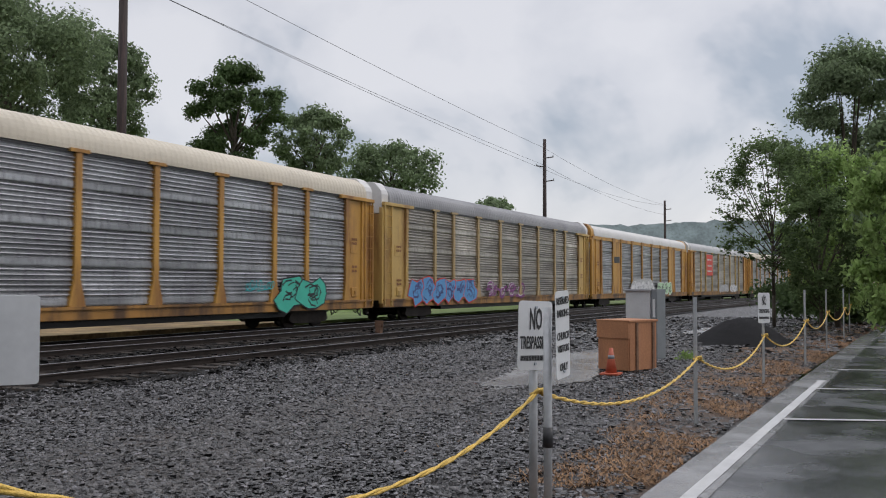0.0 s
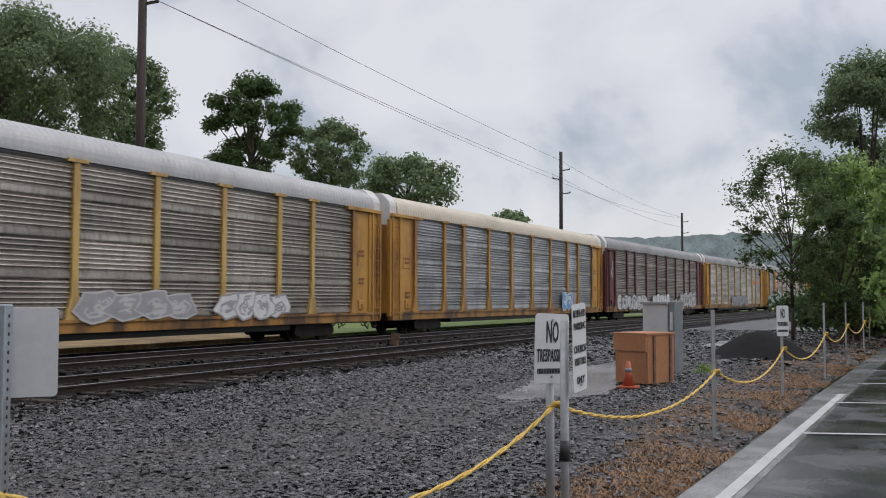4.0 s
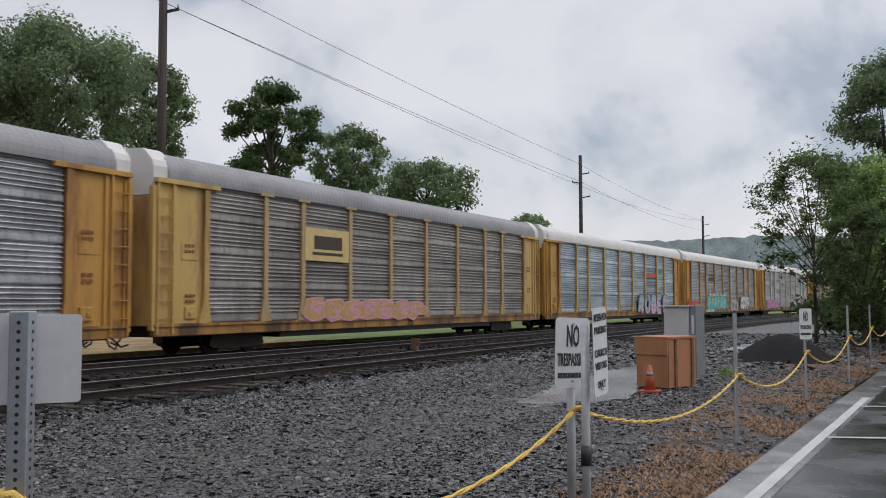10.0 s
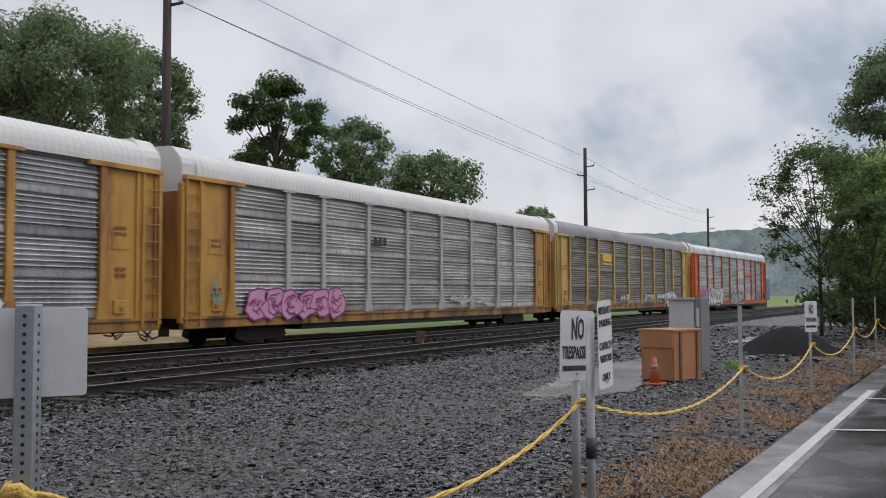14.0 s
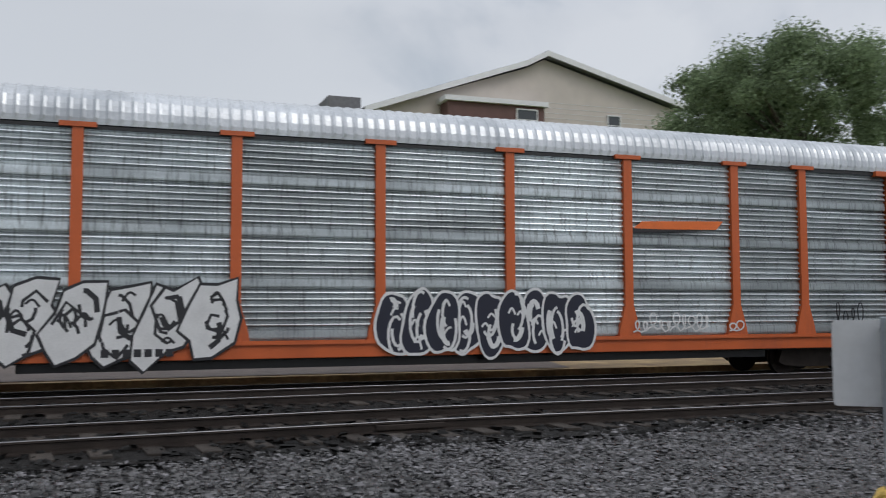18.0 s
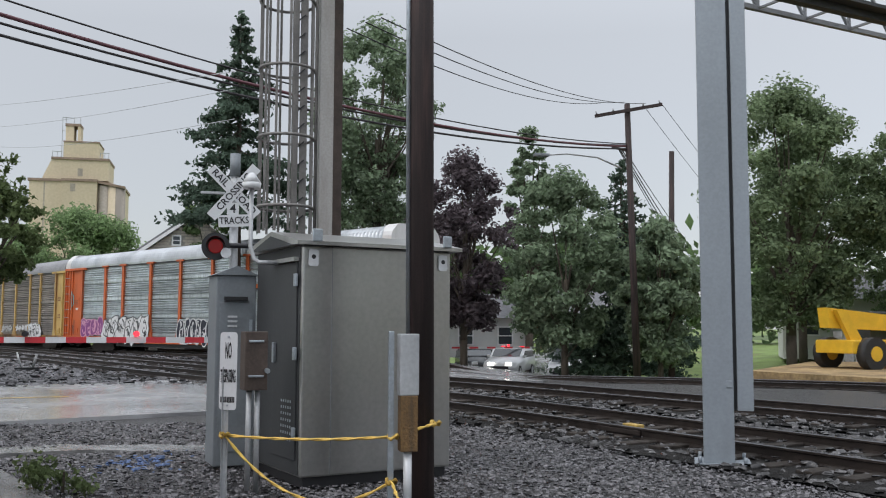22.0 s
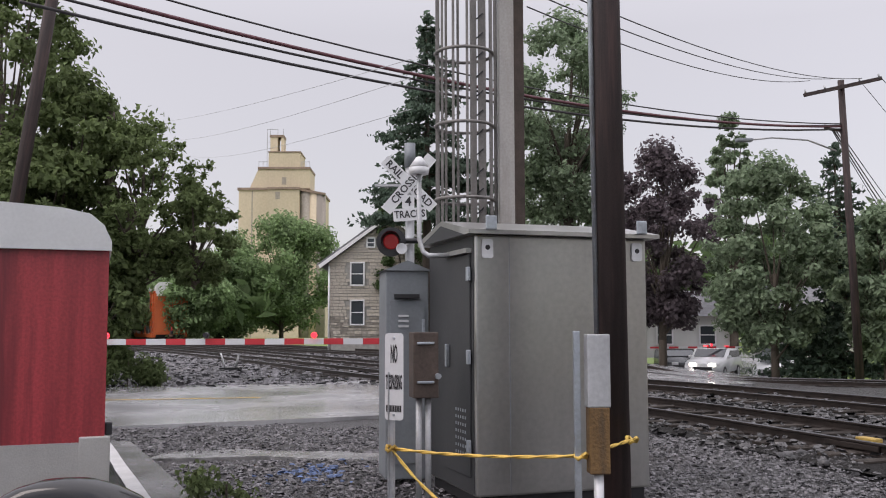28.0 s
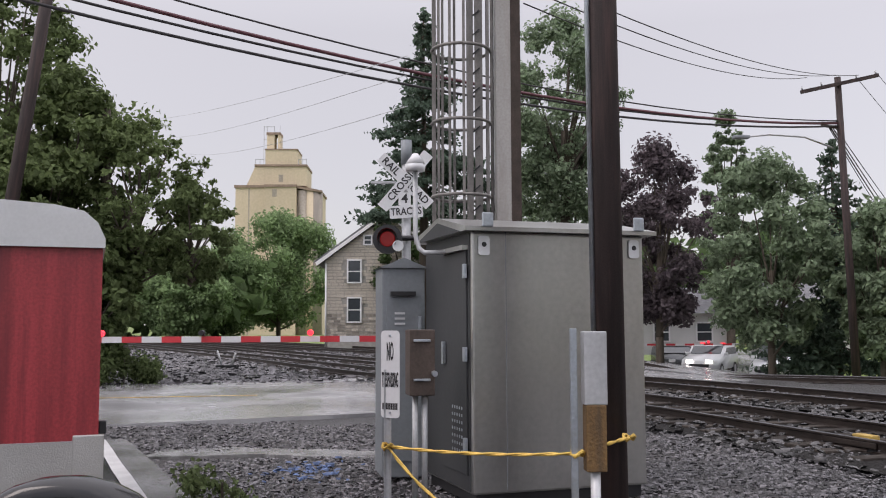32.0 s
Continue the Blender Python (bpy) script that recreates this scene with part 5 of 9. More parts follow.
def graffiti(car, x0, x1, z0, z1, n, fill, line, seed, mark=None, lean=0.15, text=""):
    """A spray-painted piece on the near side, form by form: a rim, a filled body and thin inner lines; or thick letters where a word is given."""
    rng = random.Random(seed)
    w, h = (x1 - x0) / n, z1 - z0
    for i in range(n):
        y = -1.565 - 0.003 * (i % 3)
        lo, hi = z0 + rng.uniform(0, 0.10) * h, z1 - rng.uniform(0, 0.14) * h
        if fill and not text:
            pts = blob(rng, x0 + (i - 0.12) * w, x0 + (i + 1.12) * w, lo, hi, lean > 0.12, lean)
            owner = part("graffiti_outline", patch(pts, y, 0.06), INK[line], car)
            part("graffiti_body", patch(pts, y - 0.0010), INK[fill], owner)
            m = bmesh.new()
            for q in range(7 if lean > 0.12 else 4):
                a0, turn, r = rng.uniform(0, 6.28), rng.uniform(1.4, 3.4) * rng.choice((-1, 1)), rng.uniform(0.16, 0.36)
                mu, mv = rng.uniform(0.3, 0.7), rng.uniform(0.3, 0.7)
                path = [(x0 + (i + mu + r * math.cos(a0 + turn * k / 7)) * w + lean * (mv - 0.5) * h, lo + (mv + (0.8 if lean > 0.12 else 1.0) * r * math.sin(a0 + turn * k / 7)) * (hi - lo)) for k in range(8)]
                stroke(m, path[::3] + path[-1:] if lean > 0.12 else path, 0.06 + 0.04 * (q == 0), y - 0.0020 - 0.0002 * q)
            for q in range(2):
                u0, v0 = rng.uniform(0.1, 0.7), rng.uniform(0.15, 0.75)
                path = round_off([(x0 + (i + u0) * w, lo + v0 * h), (x0 + (i + u0 + 0.15) * w, lo + (v0 + rng.uniform(0.05, 0.16)) * h), (x0 + (i + u0 + 0.3) * w, lo + (v0 + rng.uniform(-0.1, 0.1)) * h)])
                stroke(m, path, 0.045, y - 0.0026 - 0.0002 * q)
            part("graffiti_stroke", m, INK[mark if mark and mark != fill else line], owner)
            continue
        runs = LETTERS[text[i]] if text else wild_form(rng)
        fat = 0.38 * min(w, h * 0.75)
        x, lo, hi = x0 + i * w + fat * 0.3, z0 + fat * 0.5 + rng.uniform(0, 0.08), z1 - fat * 0.5 - rng.uniform(0, 0.12)
        ww = w * (0.80 if text else 0.95) - fat * 0.35
        paths = [round_off([(x + u * ww + lean * v * h, lo + v * (hi - lo)) for u, v in run]) for run in runs]
        o = bmesh.new()
        for q, path in enumerate(paths):
            stroke(o, path, fat + min(0.15, fat * 0.55) if fill else fat * 0.38, y - 0.0002 * q)
        owner = part("graffiti_outline", o, INK[line], car)
        if fill:
            f = bmesh.new()
            for q, path in enumerate(paths):
                stroke(f, path, fat, y - 0.0012 - 0.0002 * q)
            part("graffiti_letter", f, INK[fill], owner)
        m = bmesh.new()
        for q, path in enumerate(paths[:2]):
            stroke(m, [(px - fat * 0.18, pz + fat * 0.12) for px, pz in path[1:-1]], 0.13 if text else 0.035, y - 0.0024 - 0.0002 * q)
        part("graffiti_stroke", m, INK[mark or line], owner)


def halo(car, x0, x1, z0, z1, colour, seed):
    """The sprayed ground behind a piece: one patch with a jagged rim."""
    rng = random.Random(seed)
    n = 14
    top = [(x0 + (x1 - x0) * k / n, z1 - (0.22 if k % 2 else 0.0) - rng.uniform(0, 0.15)) for k in range(1, n)]
    low = [(x0 + (x1 - x0) * k / n, z0 + (0.10 if k % 2 else 0.0) + rng.uniform(0, 0.08)) for k in range(n - 1, 0, -1)]
    bm = bmesh.new()
    pts = [(x0, (z0 + z1) / 2)] + top + [(x1, (z0 + z1) / 2)] + low
    f = bm.faces.new([bm.verts.new((x, -1.560, z)) for x, z in pts])
    bmesh.ops.triangulate(bm, faces=[f])
    part("graffiti_ground", bm, INK[colour], car)


def scribble(car, x0, x1, z0, z1, colour, seed, w=0.06):
    """A thin handwriting-like tag in one line."""
    rng = random.Random(seed)
    bm = bmesh.new()
    n = max(2, int((x1 - x0) / 0.2))
    sm = []
    for i in range(n):
        high, low, loop = rng.uniform(0.45, 1.0), rng.uniform(0.0, 0.3), rng.uniform(0.05, 0.16)
        for t in range(9):
            a = 2 * math.pi * t / 9
            sm.append((x0 + (x1 - x0) * (i + t / 9) / n + loop * math.sin(a), z0 + (z1 - z0) * (low + (high - low) * (0.5 - 0.5 * math.cos(a)))))
    stroke(bm, sm, w * 0.6, -1.568)
    part("graffiti_tag", bm, INK[colour], car)


def bars(car, x0, x1, z, h, colour, n, y=-1.572, name="stencil_bar"):
    """Unreadable stencilled writing: a row of plain bars."""
    w = (x1 - x0) / n
    me = data(bx((0, y, z), (w * 0.72, y + 0.004, z + h)), name)
    for i in range(n):
        shared(name, me, INK[colour], car).matrix_basis = Matrix.Translation((x0 + i * w, 0, 0))


def build_car(label, paint, panels, roof, end=None, cap="white", sill=None, post=None, solid=(), plain=False):
    """One covered car carrier. solid: panels of plain painted sheet, by their number along the side; plain: framed flush, with no headers or long ladders."""
    paint_m = C[paint]
    car = thing("rail_car", pose(0, 0, 0), label, "rail car", "cars of the train")
    pm, sm = C[post or paint], C["sill" if paint.startswith("yellow") else sill or paint]
    shared("inner_body", CAR["core"], M["black"], car)
    shared("roof", CAR["roof"], ROOFS[roof], car)
    shared("underframe", CAR["under"], M["black"], car)
    for side in (0, 1):
        t = TURN if side else Matrix.Identity(4)

        def put(name, me, material, m=None, parent=car):
            o = shared(name, me, material, parent)
            o.matrix_basis = t @ m if m is not None else t.copy()
            return o
        put("side_sill", CAR["sill"], sm)
        put("eave_gap", CAR["eave"], M["black"])
        for k, (a, b) in enumerate(zip(EDGES, EDGES[1:])):
            w = round(b - a - 0.1, 2)
            put("side_sheet" if k in solid else "side_panel", CAR["flat"][w] if k in solid else CAR["panel"][w], paint_m if k in solid else P[panels], Matrix.Translation(((a + b) / 2, 0, 0)))
        for x in POSTS:
            put("side_post", CAR["post"], pm, Matrix.Translation((x, 0, 0)))
    for mx in (0, 1):
        for my in (0, 1):
            m = Matrix.Diagonal((-1 if mx else 1, -1 if my else 1, 1, 1))
            for key, name in (("end_post", "end_post"), ("end_plate", "end_plate"), ("header", "header")):
                if key != "header" or not plain:
                    shared(name, CAR[key], paint_m, car).matrix_basis = m
            if plain:
                for k in range(4):
                    shared("grab_iron", CAR["rung"], paint_m, car).matrix_basis = m @ Matrix.Translation((-0.3, 0, 0.95 + k * 0.4))
                continue
            lad = shared("ladder", CAR["ladder"], paint_m, car)
            lad.matrix_basis = m
            for k in range(8):
                r = shared("rung", CAR["rung"], M["galv_dull"] if paint == "orange" else paint_m, lad)
                r.matrix_basis = Matrix.Translation((0, 0, 0.95 + k * 0.46))
        m = TURN if mx else Matrix.Identity(4)
        for key in ("end_door", "end_column"):
            for k, me in enumerate(CAR[key]):
                shared(key, me, P["grey"] if plain and key == "end_door" and k else paint_m, car).matrix_basis = m
        shared("end_cap", CAR["end_cap"], paint_m if plain else ROOFS[cap], car).matrix_basis = m
        shared("door_seam", CAR["seam"], M["black"], car).matrix_basis = m
        shared("coupler", CAR["coupler"], M["rust"], car).matrix_basis = m
        for hose in CAR["hose"]:
            shared("air_hose", hose, M["rubber"], car).matrix_basis = m
        bogie = shared("bogie", CAR["frame"], M["rail"], car)
        bogie.matrix_basis = Matrix.Translation((9.8 if mx else -9.8, 0, -0.22))
        for x in (-0.88, 0.88):
            shared("wheelset", CAR["wheelset"], M["rail"], bogie).matrix_basis = Matrix.Translation((x, 0, 0.42))
    if paint != "orange":
        for x, z, n in ((12.12, 3.05, 4), (-12.55, 2.9, 3), (12.15, 2.0, 2), (-12.5, 1.5, 3)):
            bars(car, x, x + 0.42, z, 0.09, "brick", n, -1.475)
            bars(car, x, x + 0.42, z - 0.16, 0.09, "brick", n, -1.475)
    return car


CARS = []


def build_train():
    def add(*a, **k):
        CARS.append(build_car(*a, **k))
        return CARS[-1]
    # the last car first
    c = add("orange car carrier with galvanised slatted sides, last of the train", "orange", "clean", "zinc")
    graffiti(c, -11.5, -9.1, 0.78, 1.85, 4, "purple", "pink", 1, "pink", 0.05)
    graffiti(c, -9.0, -4.3, 0.35, 2.0, 6, "white", "black", 2, "black", 0.3)
    graffiti(c, -1.4, 3.25, 0.42, 1.78, 9, "ink", "white", 3, "white", 0.0)
    scribble(c, 4.3, 6.3, 0.85, 1.3, "white", 4)
    scribble(c, 6.8, 7.2, 0.8, 1.1, "white", 5)
    scribble(c, 9.8, 10.7, 0.85, 1.6, "black", 6)
    scribble(c, -12.9, -12.4, 2.2, 4.2, "teal", 7)
    scribble(c, -12.6, -12.3, 0.8, 1.9, "black", 8)
    part("company_mark", pr(((4.35, 3.12), (6.55, 3.16), (6.75, 3.36), (4.6, 3.30)), "y", -1.50, -1.49), INK["orange"], c, "orange slanted stripe mark")
    part("company_mark", pr(((4.3, 3.04), (6.3, 3.12), (4.35, 3.14)), "y", -1.505, -1.495), INK["black"], c, "black stripe mark")
    bars(c, -6.6, -5.3, 0.52, 0.14, "black", 7)
    for x in (12.1, -12.6):
        for z in (2.62, 2.72, 2.82):
            bars(c, x, x + 0.45, z, 0.05, "brick", 3, -1.475)
        part("notice", bx((x + 0.14, -1.45, 2.3), (x + 0.40, -1.443, 2.42)), INK["white"], c)
    gear = part("brake_gear", box(bx((12.1, -1.62, 0.9), (12.5, -1.50, 1.15), 0.02), (12.22, -1.60, 1.15), (12.42, -1.48, 1.5), 0.02), M["rust"], c, "rusty brake gear on the end plate")
    part("brake_wheel", rd((12.32, -1.66, 1.05), (12.32, -1.62, 1.05), 0.16, 0.16, 16), M["black"], gear)
    mk = part("rear_marker", bx((14.05, -0.1, 0.8), (14.25, 0.12, 1.05), 0.02), M["black"], c, "black box on the rear coupler with a red lamp")
    part("lamp", rd((14.12, 0, 1.05), (14.12, 0, 1.4), 0.06, 0.05, 10), M["stripe_red"], mk, "red lamp")
    c = add("yellow car carrier with grimy brown slatted sides and faded graffiti", "yellow_pale", "rusty", "grey", sill="yellow")
    part("company_mark", box(bx((-6.4, -1.49, 3.2), (-4.6, -1.48, 3.28)), (-6.3, -1.49, 3.4), (-4.7, -1.48, 3.85)), INK["yellow"], c, "yellow block mark with a bar")
    graffiti(c, -3.5, -1.6, 0.8, 1.6, 3, None, "silver", 11)
    graffiti(c, 1.6, 3.9, 0.8, 1.6, 3, None, "silver", 12)
    graffiti(c, 4.5, 7.0, 0.8, 1.6, 4, None, "white", 13)
    graffiti(c, 7.2, 9.4, 0.5, 1.6, 3, "white", "grey", 14, "black")
    bars(c, 5.0, 6.2, 0.5, 0.16, "red", 4)
    c = add("pale car carrier with white roof, yellow ends and pink graffiti", "yellow", "pale", "white", post="greypost")
    graffiti(c, -11.0, -6.0, 0.6, 1.6, 6, "pink", "purple", 21, "pink")
    graffiti(c, 2.0, 6.0, 0.8, 1.5, 5, None, "silver", 22)
    bars(c, -4.0, -3.0, 3.2, 0.3, "black", 3)
    scribble(c, -12.6, -12.2, 0.9, 1.9, "teal", 23)
    c = add("car carrier with white roof, yellow posts and large teal graffiti", "yellow", "grey", "white")
    halo(c, -7.1, -0.3, 0.62, 2.1, "cream", 31)
    graffiti(c, -6.9, -0.6, 0.62, 1.95, 6, "teal", "black", 31, "cream", 0.3)
    for k in range(5):
        part("graffiti_spike", pr(((-6.3 + k * 1.25, 1.9), (-5.7 + k * 1.25, 1.9), (-5.9 + k * 1.25, 2.05), (-5.95 + k * 1.25, 2.75), (-6.05 + k * 1.25, 2.05)), "y", -1.566, -1.562), INK["white"], c, "white painted spike")
    graffiti(c, 1.6, 3.8, 0.5, 1.5, 2, "grey", "white", 33, "black")
    graffiti(c, 5.2, 8.6, 0.6, 1.95, 4, "white", "black", 34, "black", 0.3)
    graffiti(c, -13.2, -9.6, 0.85, 1.7, 4, None, "red", 35)
    part("company_mark", box(box(bx((-6.2, -1.49, 2.95), (-4.2, -1.48, 3.02)), (-6.1, -1.49, 3.15), (-4.3, -1.48, 3.5)), (-6.2, -1.49, 3.62), (-4.2, -1.48, 3.7)), INK["black"], c, "black block mark between bars")
    bars(c, -7.4, -4.6, 0.5, 0.18, "white", 10)
    c = add("car carrier with pale blue slatted sides, white roof and outlined graffiti", "yellow", "blue", "white", post="yellow_pale")
    graffiti(c, 2.4, 9.6, 0.45, 1.95, 5, "lavender", "black", 41, "teal", 0.1, "ROBES")
    part("company_mark", pr(((4.35, 3.12), (6.75, 3.16), (6.85, 3.36), (4.45, 3.30)), "y", -1.50, -1.49), INK["red"], c, "red slanted stripe mark")
    part("company_mark", pr(((4.35, 2.98), (6.8, 3.02), (6.8, 3.08), (4.35, 3.05)), "y", -1.505, -1.495), INK["black"], c, "black stripe mark")
    c = add("car carrier with tan grimy slats and a yellow square plate", "yellow_pale", "brown", "grey", post="tan")
    plate = part("company_plate", bx((-7.0, -1.545, 2.75), (-4.4, -1.53, 3.85)), INK["cream"], c, "cream yellow plate with dark block mark")
    part("plate_mark", box(bx((-6.6, -1.555, 2.95), (-4.8, -1.545, 3.05)), (-6.5, -1.555, 3.15), (-4.85, -1.545, 3.6)), INK["brown"], plate)
    graffiti(c, -7.0, 1.0, 0.7, 1.5, 7, "tan", "pink", 52, "tan")
    c = add("car carrier with grey roof, yellow posts and a shield plate", "yellow", "grey", "grey")
    plate = part("company_plate", bx((-9.05, -1.57, 2.55), (-6.9, -1.55, 4.6)), C["yellow"], c, "yellow plate carrying a shield")
    part("shield", pr(((-8.5, 3.0), (-8.0, 2.75), (-7.5, 3.0), (-7.42, 3.8), (-7.55, 4.25), (-8.0, 4.35), (-8.45, 4.25), (-8.58, 3.8)), "y", -1.58, -1.571), INK["white"], plate, "white shield with red stripes")
    part("shield_top", pr(((-8.5, 3.72), (-7.5, 3.72), (-7.5, 4.2), (-8.0, 4.28), (-8.5, 4.2)), "y", -1.588, -1.581), INK["navy"], plate, "blue field of the shield")
    for i in range(5):
        part("shield_stripe", bx((-8.42 + i * 0.19, -1.588, 2.95), (-8.33 + i * 0.19, -1.581, 3.66)), INK["red"], plate)
    bars(c, -6.6, -4.6, 3.5, 0.24, "black", 8)
    bars(c, -4.0, -2.2, 3.45, 0.24, "black", 7)
    graffiti(c, -12.6, -5.2, 0.5, 1.75, 7, "grey", "teal", 61, "black", 0.05)
    graffiti(c, -4.0, 1.0, 0.7, 1.4, 4, None, "black", 62)
    graffiti(c, 1.8, 7.0, 0.7, 1.4, 5, None, "silver", 63)
    c = add("car carrier with yellow ends, grey posts and dark graffiti", "yellow", "pale", "grey", post="yellow_pale")
    graffiti(c, -3.0, 4.2, 0.5, 1.7, 7, "grey", "black", 71, "black")
    part("company_mark", pr(((6.6, 3.0), (9.8, 3.05), (10.0, 3.3), (6.9, 3.25)), "y", -1.50, -1.49), INK["orange"], c, "orange slanted stripe mark")
    scribble(c, -10.6, -9.6, 0.8, 1.5, "black", 72)
    c = add("maroon car carrier with brown grimy slats and white graffiti", "maroon", "rusty", "grey", sill="sill")
    graffiti(c, -11.4, -4.6, 0.5, 1.65, 6, "silver", "black", 81, "black", 0.0)
    graffiti(c, -2.8, 1.9, 0.5, 1.75, 5, "white", "black", 82, "grey")
    graffiti(c, 2.2, 5.0, 0.6, 1.4, 4, None, "silver", 83)
    graffiti(c, 5.2, 10.8, 0.45, 2.0, 7, "silver", "black", 84, "black", 0.3)
    bars(c, -3.5, -1.2, 0.5, 0.16, "white", 9)
    scribble(c, -12.9, -12.3, 2.6, 4.0, "white", 85, 0.08)
    c = add("car carrier with cream roof, grey slats and yellow posts", "yellow", "grey", "cream")
    graffiti(c, 6.0, 7.6, 0.7, 1.7, 2, "blue", "white", 91, "white")
    c = add("yellow car carrier with pale grey roof and a red square plate", "yellow", "tan", "pale", post="yellow_pale")
    part("company_plate", bx((-6.95, -1.56, 2.4), (-4.35, -1.55, 4.5)), INK["red"], c, "red square plate with unreadable writing")
    bars(c, -6.6, -4.8, 3.9, 0.16, "white", 6, -1.572, "plate_bar")
    bars(c, -6.6, -4.8, 3.3, 0.16, "white", 6, -1.572, "plate_bar")
    bars(c, -6.6, -4.8, 2.75, 0.16, "white", 5, -1.572, "plate_bar")
    graffiti(c, -1.2, 2.8, 0.7, 1.5, 4, "grey", "silver", 101)
    graffiti(c, 4.0, 7.4, 0.7, 1.5, 4, "white", "grey", 102)
    c = add("yellow car carrier with yellow end sheets and pale green graffiti", "yellow", "grey", "white", solid=(1, 7), plain=True)
    for side in (-1, 1):
        part("top_band", bx((-13.6, min(side * 1.50, side * 1.40), 4.50), (13.6, max(side * 1.50, side * 1.40), 4.74)), C["yellow"], c, "yellow band under the roof")
    part("company_mark", bx((-8.7, -1.486, 3.0), (-7.4, -1.481, 3.45)), INK["black"], c, "dark block mark")
    halo(c, -4.9, 1.9, 0.45, 1.95, "silver", 111)
    graffiti(c, -4.6, 1.6, 0.6, 1.75, 5, "white", "grey", 111, "grey", 0.3)
    graffiti(c, 3.0, 7.6, 0.6, 1.7, 4, "green", "white", 112, "black")
    c = add("car carrier with grey roof, tan ends and blue and purple graffiti", "yellow_pale", "tan", "grey", post="tan")
    graffiti(c, -11.4, -4.8, 0.5, 1.75, 6, "blue", "red", 121, "navy")
    graffiti(c, -3.6, 1.8, 0.5, 1.7, 4, None, "purple", 122, "white")
    c = add("car carrier with cream roof, grey slats, yellow posts and teal graffiti", "yellow", "grey", "cream")
    graffiti(c, 7.3, 9.9, 0.4, 1.75, 2, "mint", "black", 131, "black", 0.2)
    scribble(c, 5.4, 7.0, 1.1, 1.5, "teal", 132)

# ---- fence, signs and ropes ----


def rope(pts, sag, label):
    """A two-strand twisted rope hung over supports; sag in metres for each span."""
    run = []
    for (a, b), g in zip(zip(pts, pts[1:]), sag):
        a, b = Vector(a), Vector(b)
        n = max(10, int((b - a).length / 0.10))
        for k in range(n):
            u = k / n
            p = a.lerp(b, u)
            p.z = max(p.z - 4 * g * u * (1 - u), 0.06)
            run.append(p)
    run.append(Vector(pts[-1]))
    r = thing("rope", pose(0, 0, 0), label, "rope", "rope fence")
    for ph in (0, math.pi):
        bm = bmesh.new()
        out = []
        for i, p in enumerate(run):
            d = (run[min(i + 1, len(run) - 1)] - run[max(i - 1, 0)]).normalized()
            u = d.cross(Vector((0, 0, 1)))
            u = u.normalized() if u.length > 1e-3 else Vector((1, 0, 0))
            w = u.cross(d)
            a = i * 1.5 + ph
            out.append(p + 0.007 * (math.cos(a) * u + math.sin(a) * w))
        tube(bm, out, 0.0085, 5)
        part("strand", bm, M["rope"], r)
    for p in pts:
        bm = bmesh.new()
        p = Vector(p)
        tube(bm, [p + Vector((0.04 * math.cos(a), 0.04 * math.sin(a), 0.02 * math.sin(2 * a))) for a in [k * 0.7 for k in range(10)]], 0.014, 5)
        part("knot", bm, M["rope"], r)


def channel_post(x, y, h, rz=0, label="thin galvanised steel fence post", z=-0.05):
    p = thing("fence_post", pose(x, y, z, 0, 0, rz), label, "post", "fence posts")
    bm = bmesh.new()
    prism(bm, ((-0.03, -0.012), (-0.014, 0.012), (0.014, 0.012), (0.03, -0.012), (0.026, -0.014), (0.011, 0.006), (-0.011, 0.006), (-0.026, -0.014)), "z", 0, h)
    part("channel", bm, M["galv_dull"], p)
    return p


def plate(w, h, t=0.003, r=0.03):
    pts = []
    for cx, cz, a0 in ((w / 2 - r, h / 2 - r, 0), (-w / 2 + r, h / 2 - r, 90), (-w / 2 + r, -h / 2 + r, 180), (w / 2 - r, -h / 2 + r, 270)):
        for k in range(4):
            a = radians(a0 + 30 * k)
            pts.append((cx + r * math.cos(a), cz + r * math.sin(a)))
    return pr(pts, "y", -t / 2, t / 2)


def sign(name, x, y, z, w, h, rz, label, lines, lean=0, bolt=True):
    """A flat sign centred at (x, y, z); lines: text, size, height on the sign, or a number of bars."""
    s = thing(name, pose(x, y, z, 0, lean, rz), label, "sign", "signs")
    face = part("plate", plate(w, h), M["sign"], s)
    for text, size, dz in lines:
        if isinstance(text, int):
            for i in range(text):
                part("bar", bx((-w * 0.42 + i * w * 0.84 / text, -0.004, dz - size / 2), (-w * 0.42 + (i + 0.7) * w * 0.84 / text, -0.002, dz + size / 2)), M["black"], s)
        else:
            words(text, size, Matrix.Translation((0, -0.0045, dz)), M["black"], s, "lettering", 0.8, w * (0.36 if text == "NO" else 0.88))
    if bolt:
        for dz in (h / 2 - 0.04, -h / 2 + 0.04):
            part("bolt", rd((0, -0.012, dz), (0, 0.004, dz), 0.009), M["galv"], s)
    return s


NT = "white no-trespassing sign with black lettering"


def nt_lines(w, h):
    return (("NO", h * 0.43, h * 0.22), ("TRESPASSING", min(h * 0.30, w * 0.36), -h * 0.11), (18, h * 0.075, -h * 0.325))


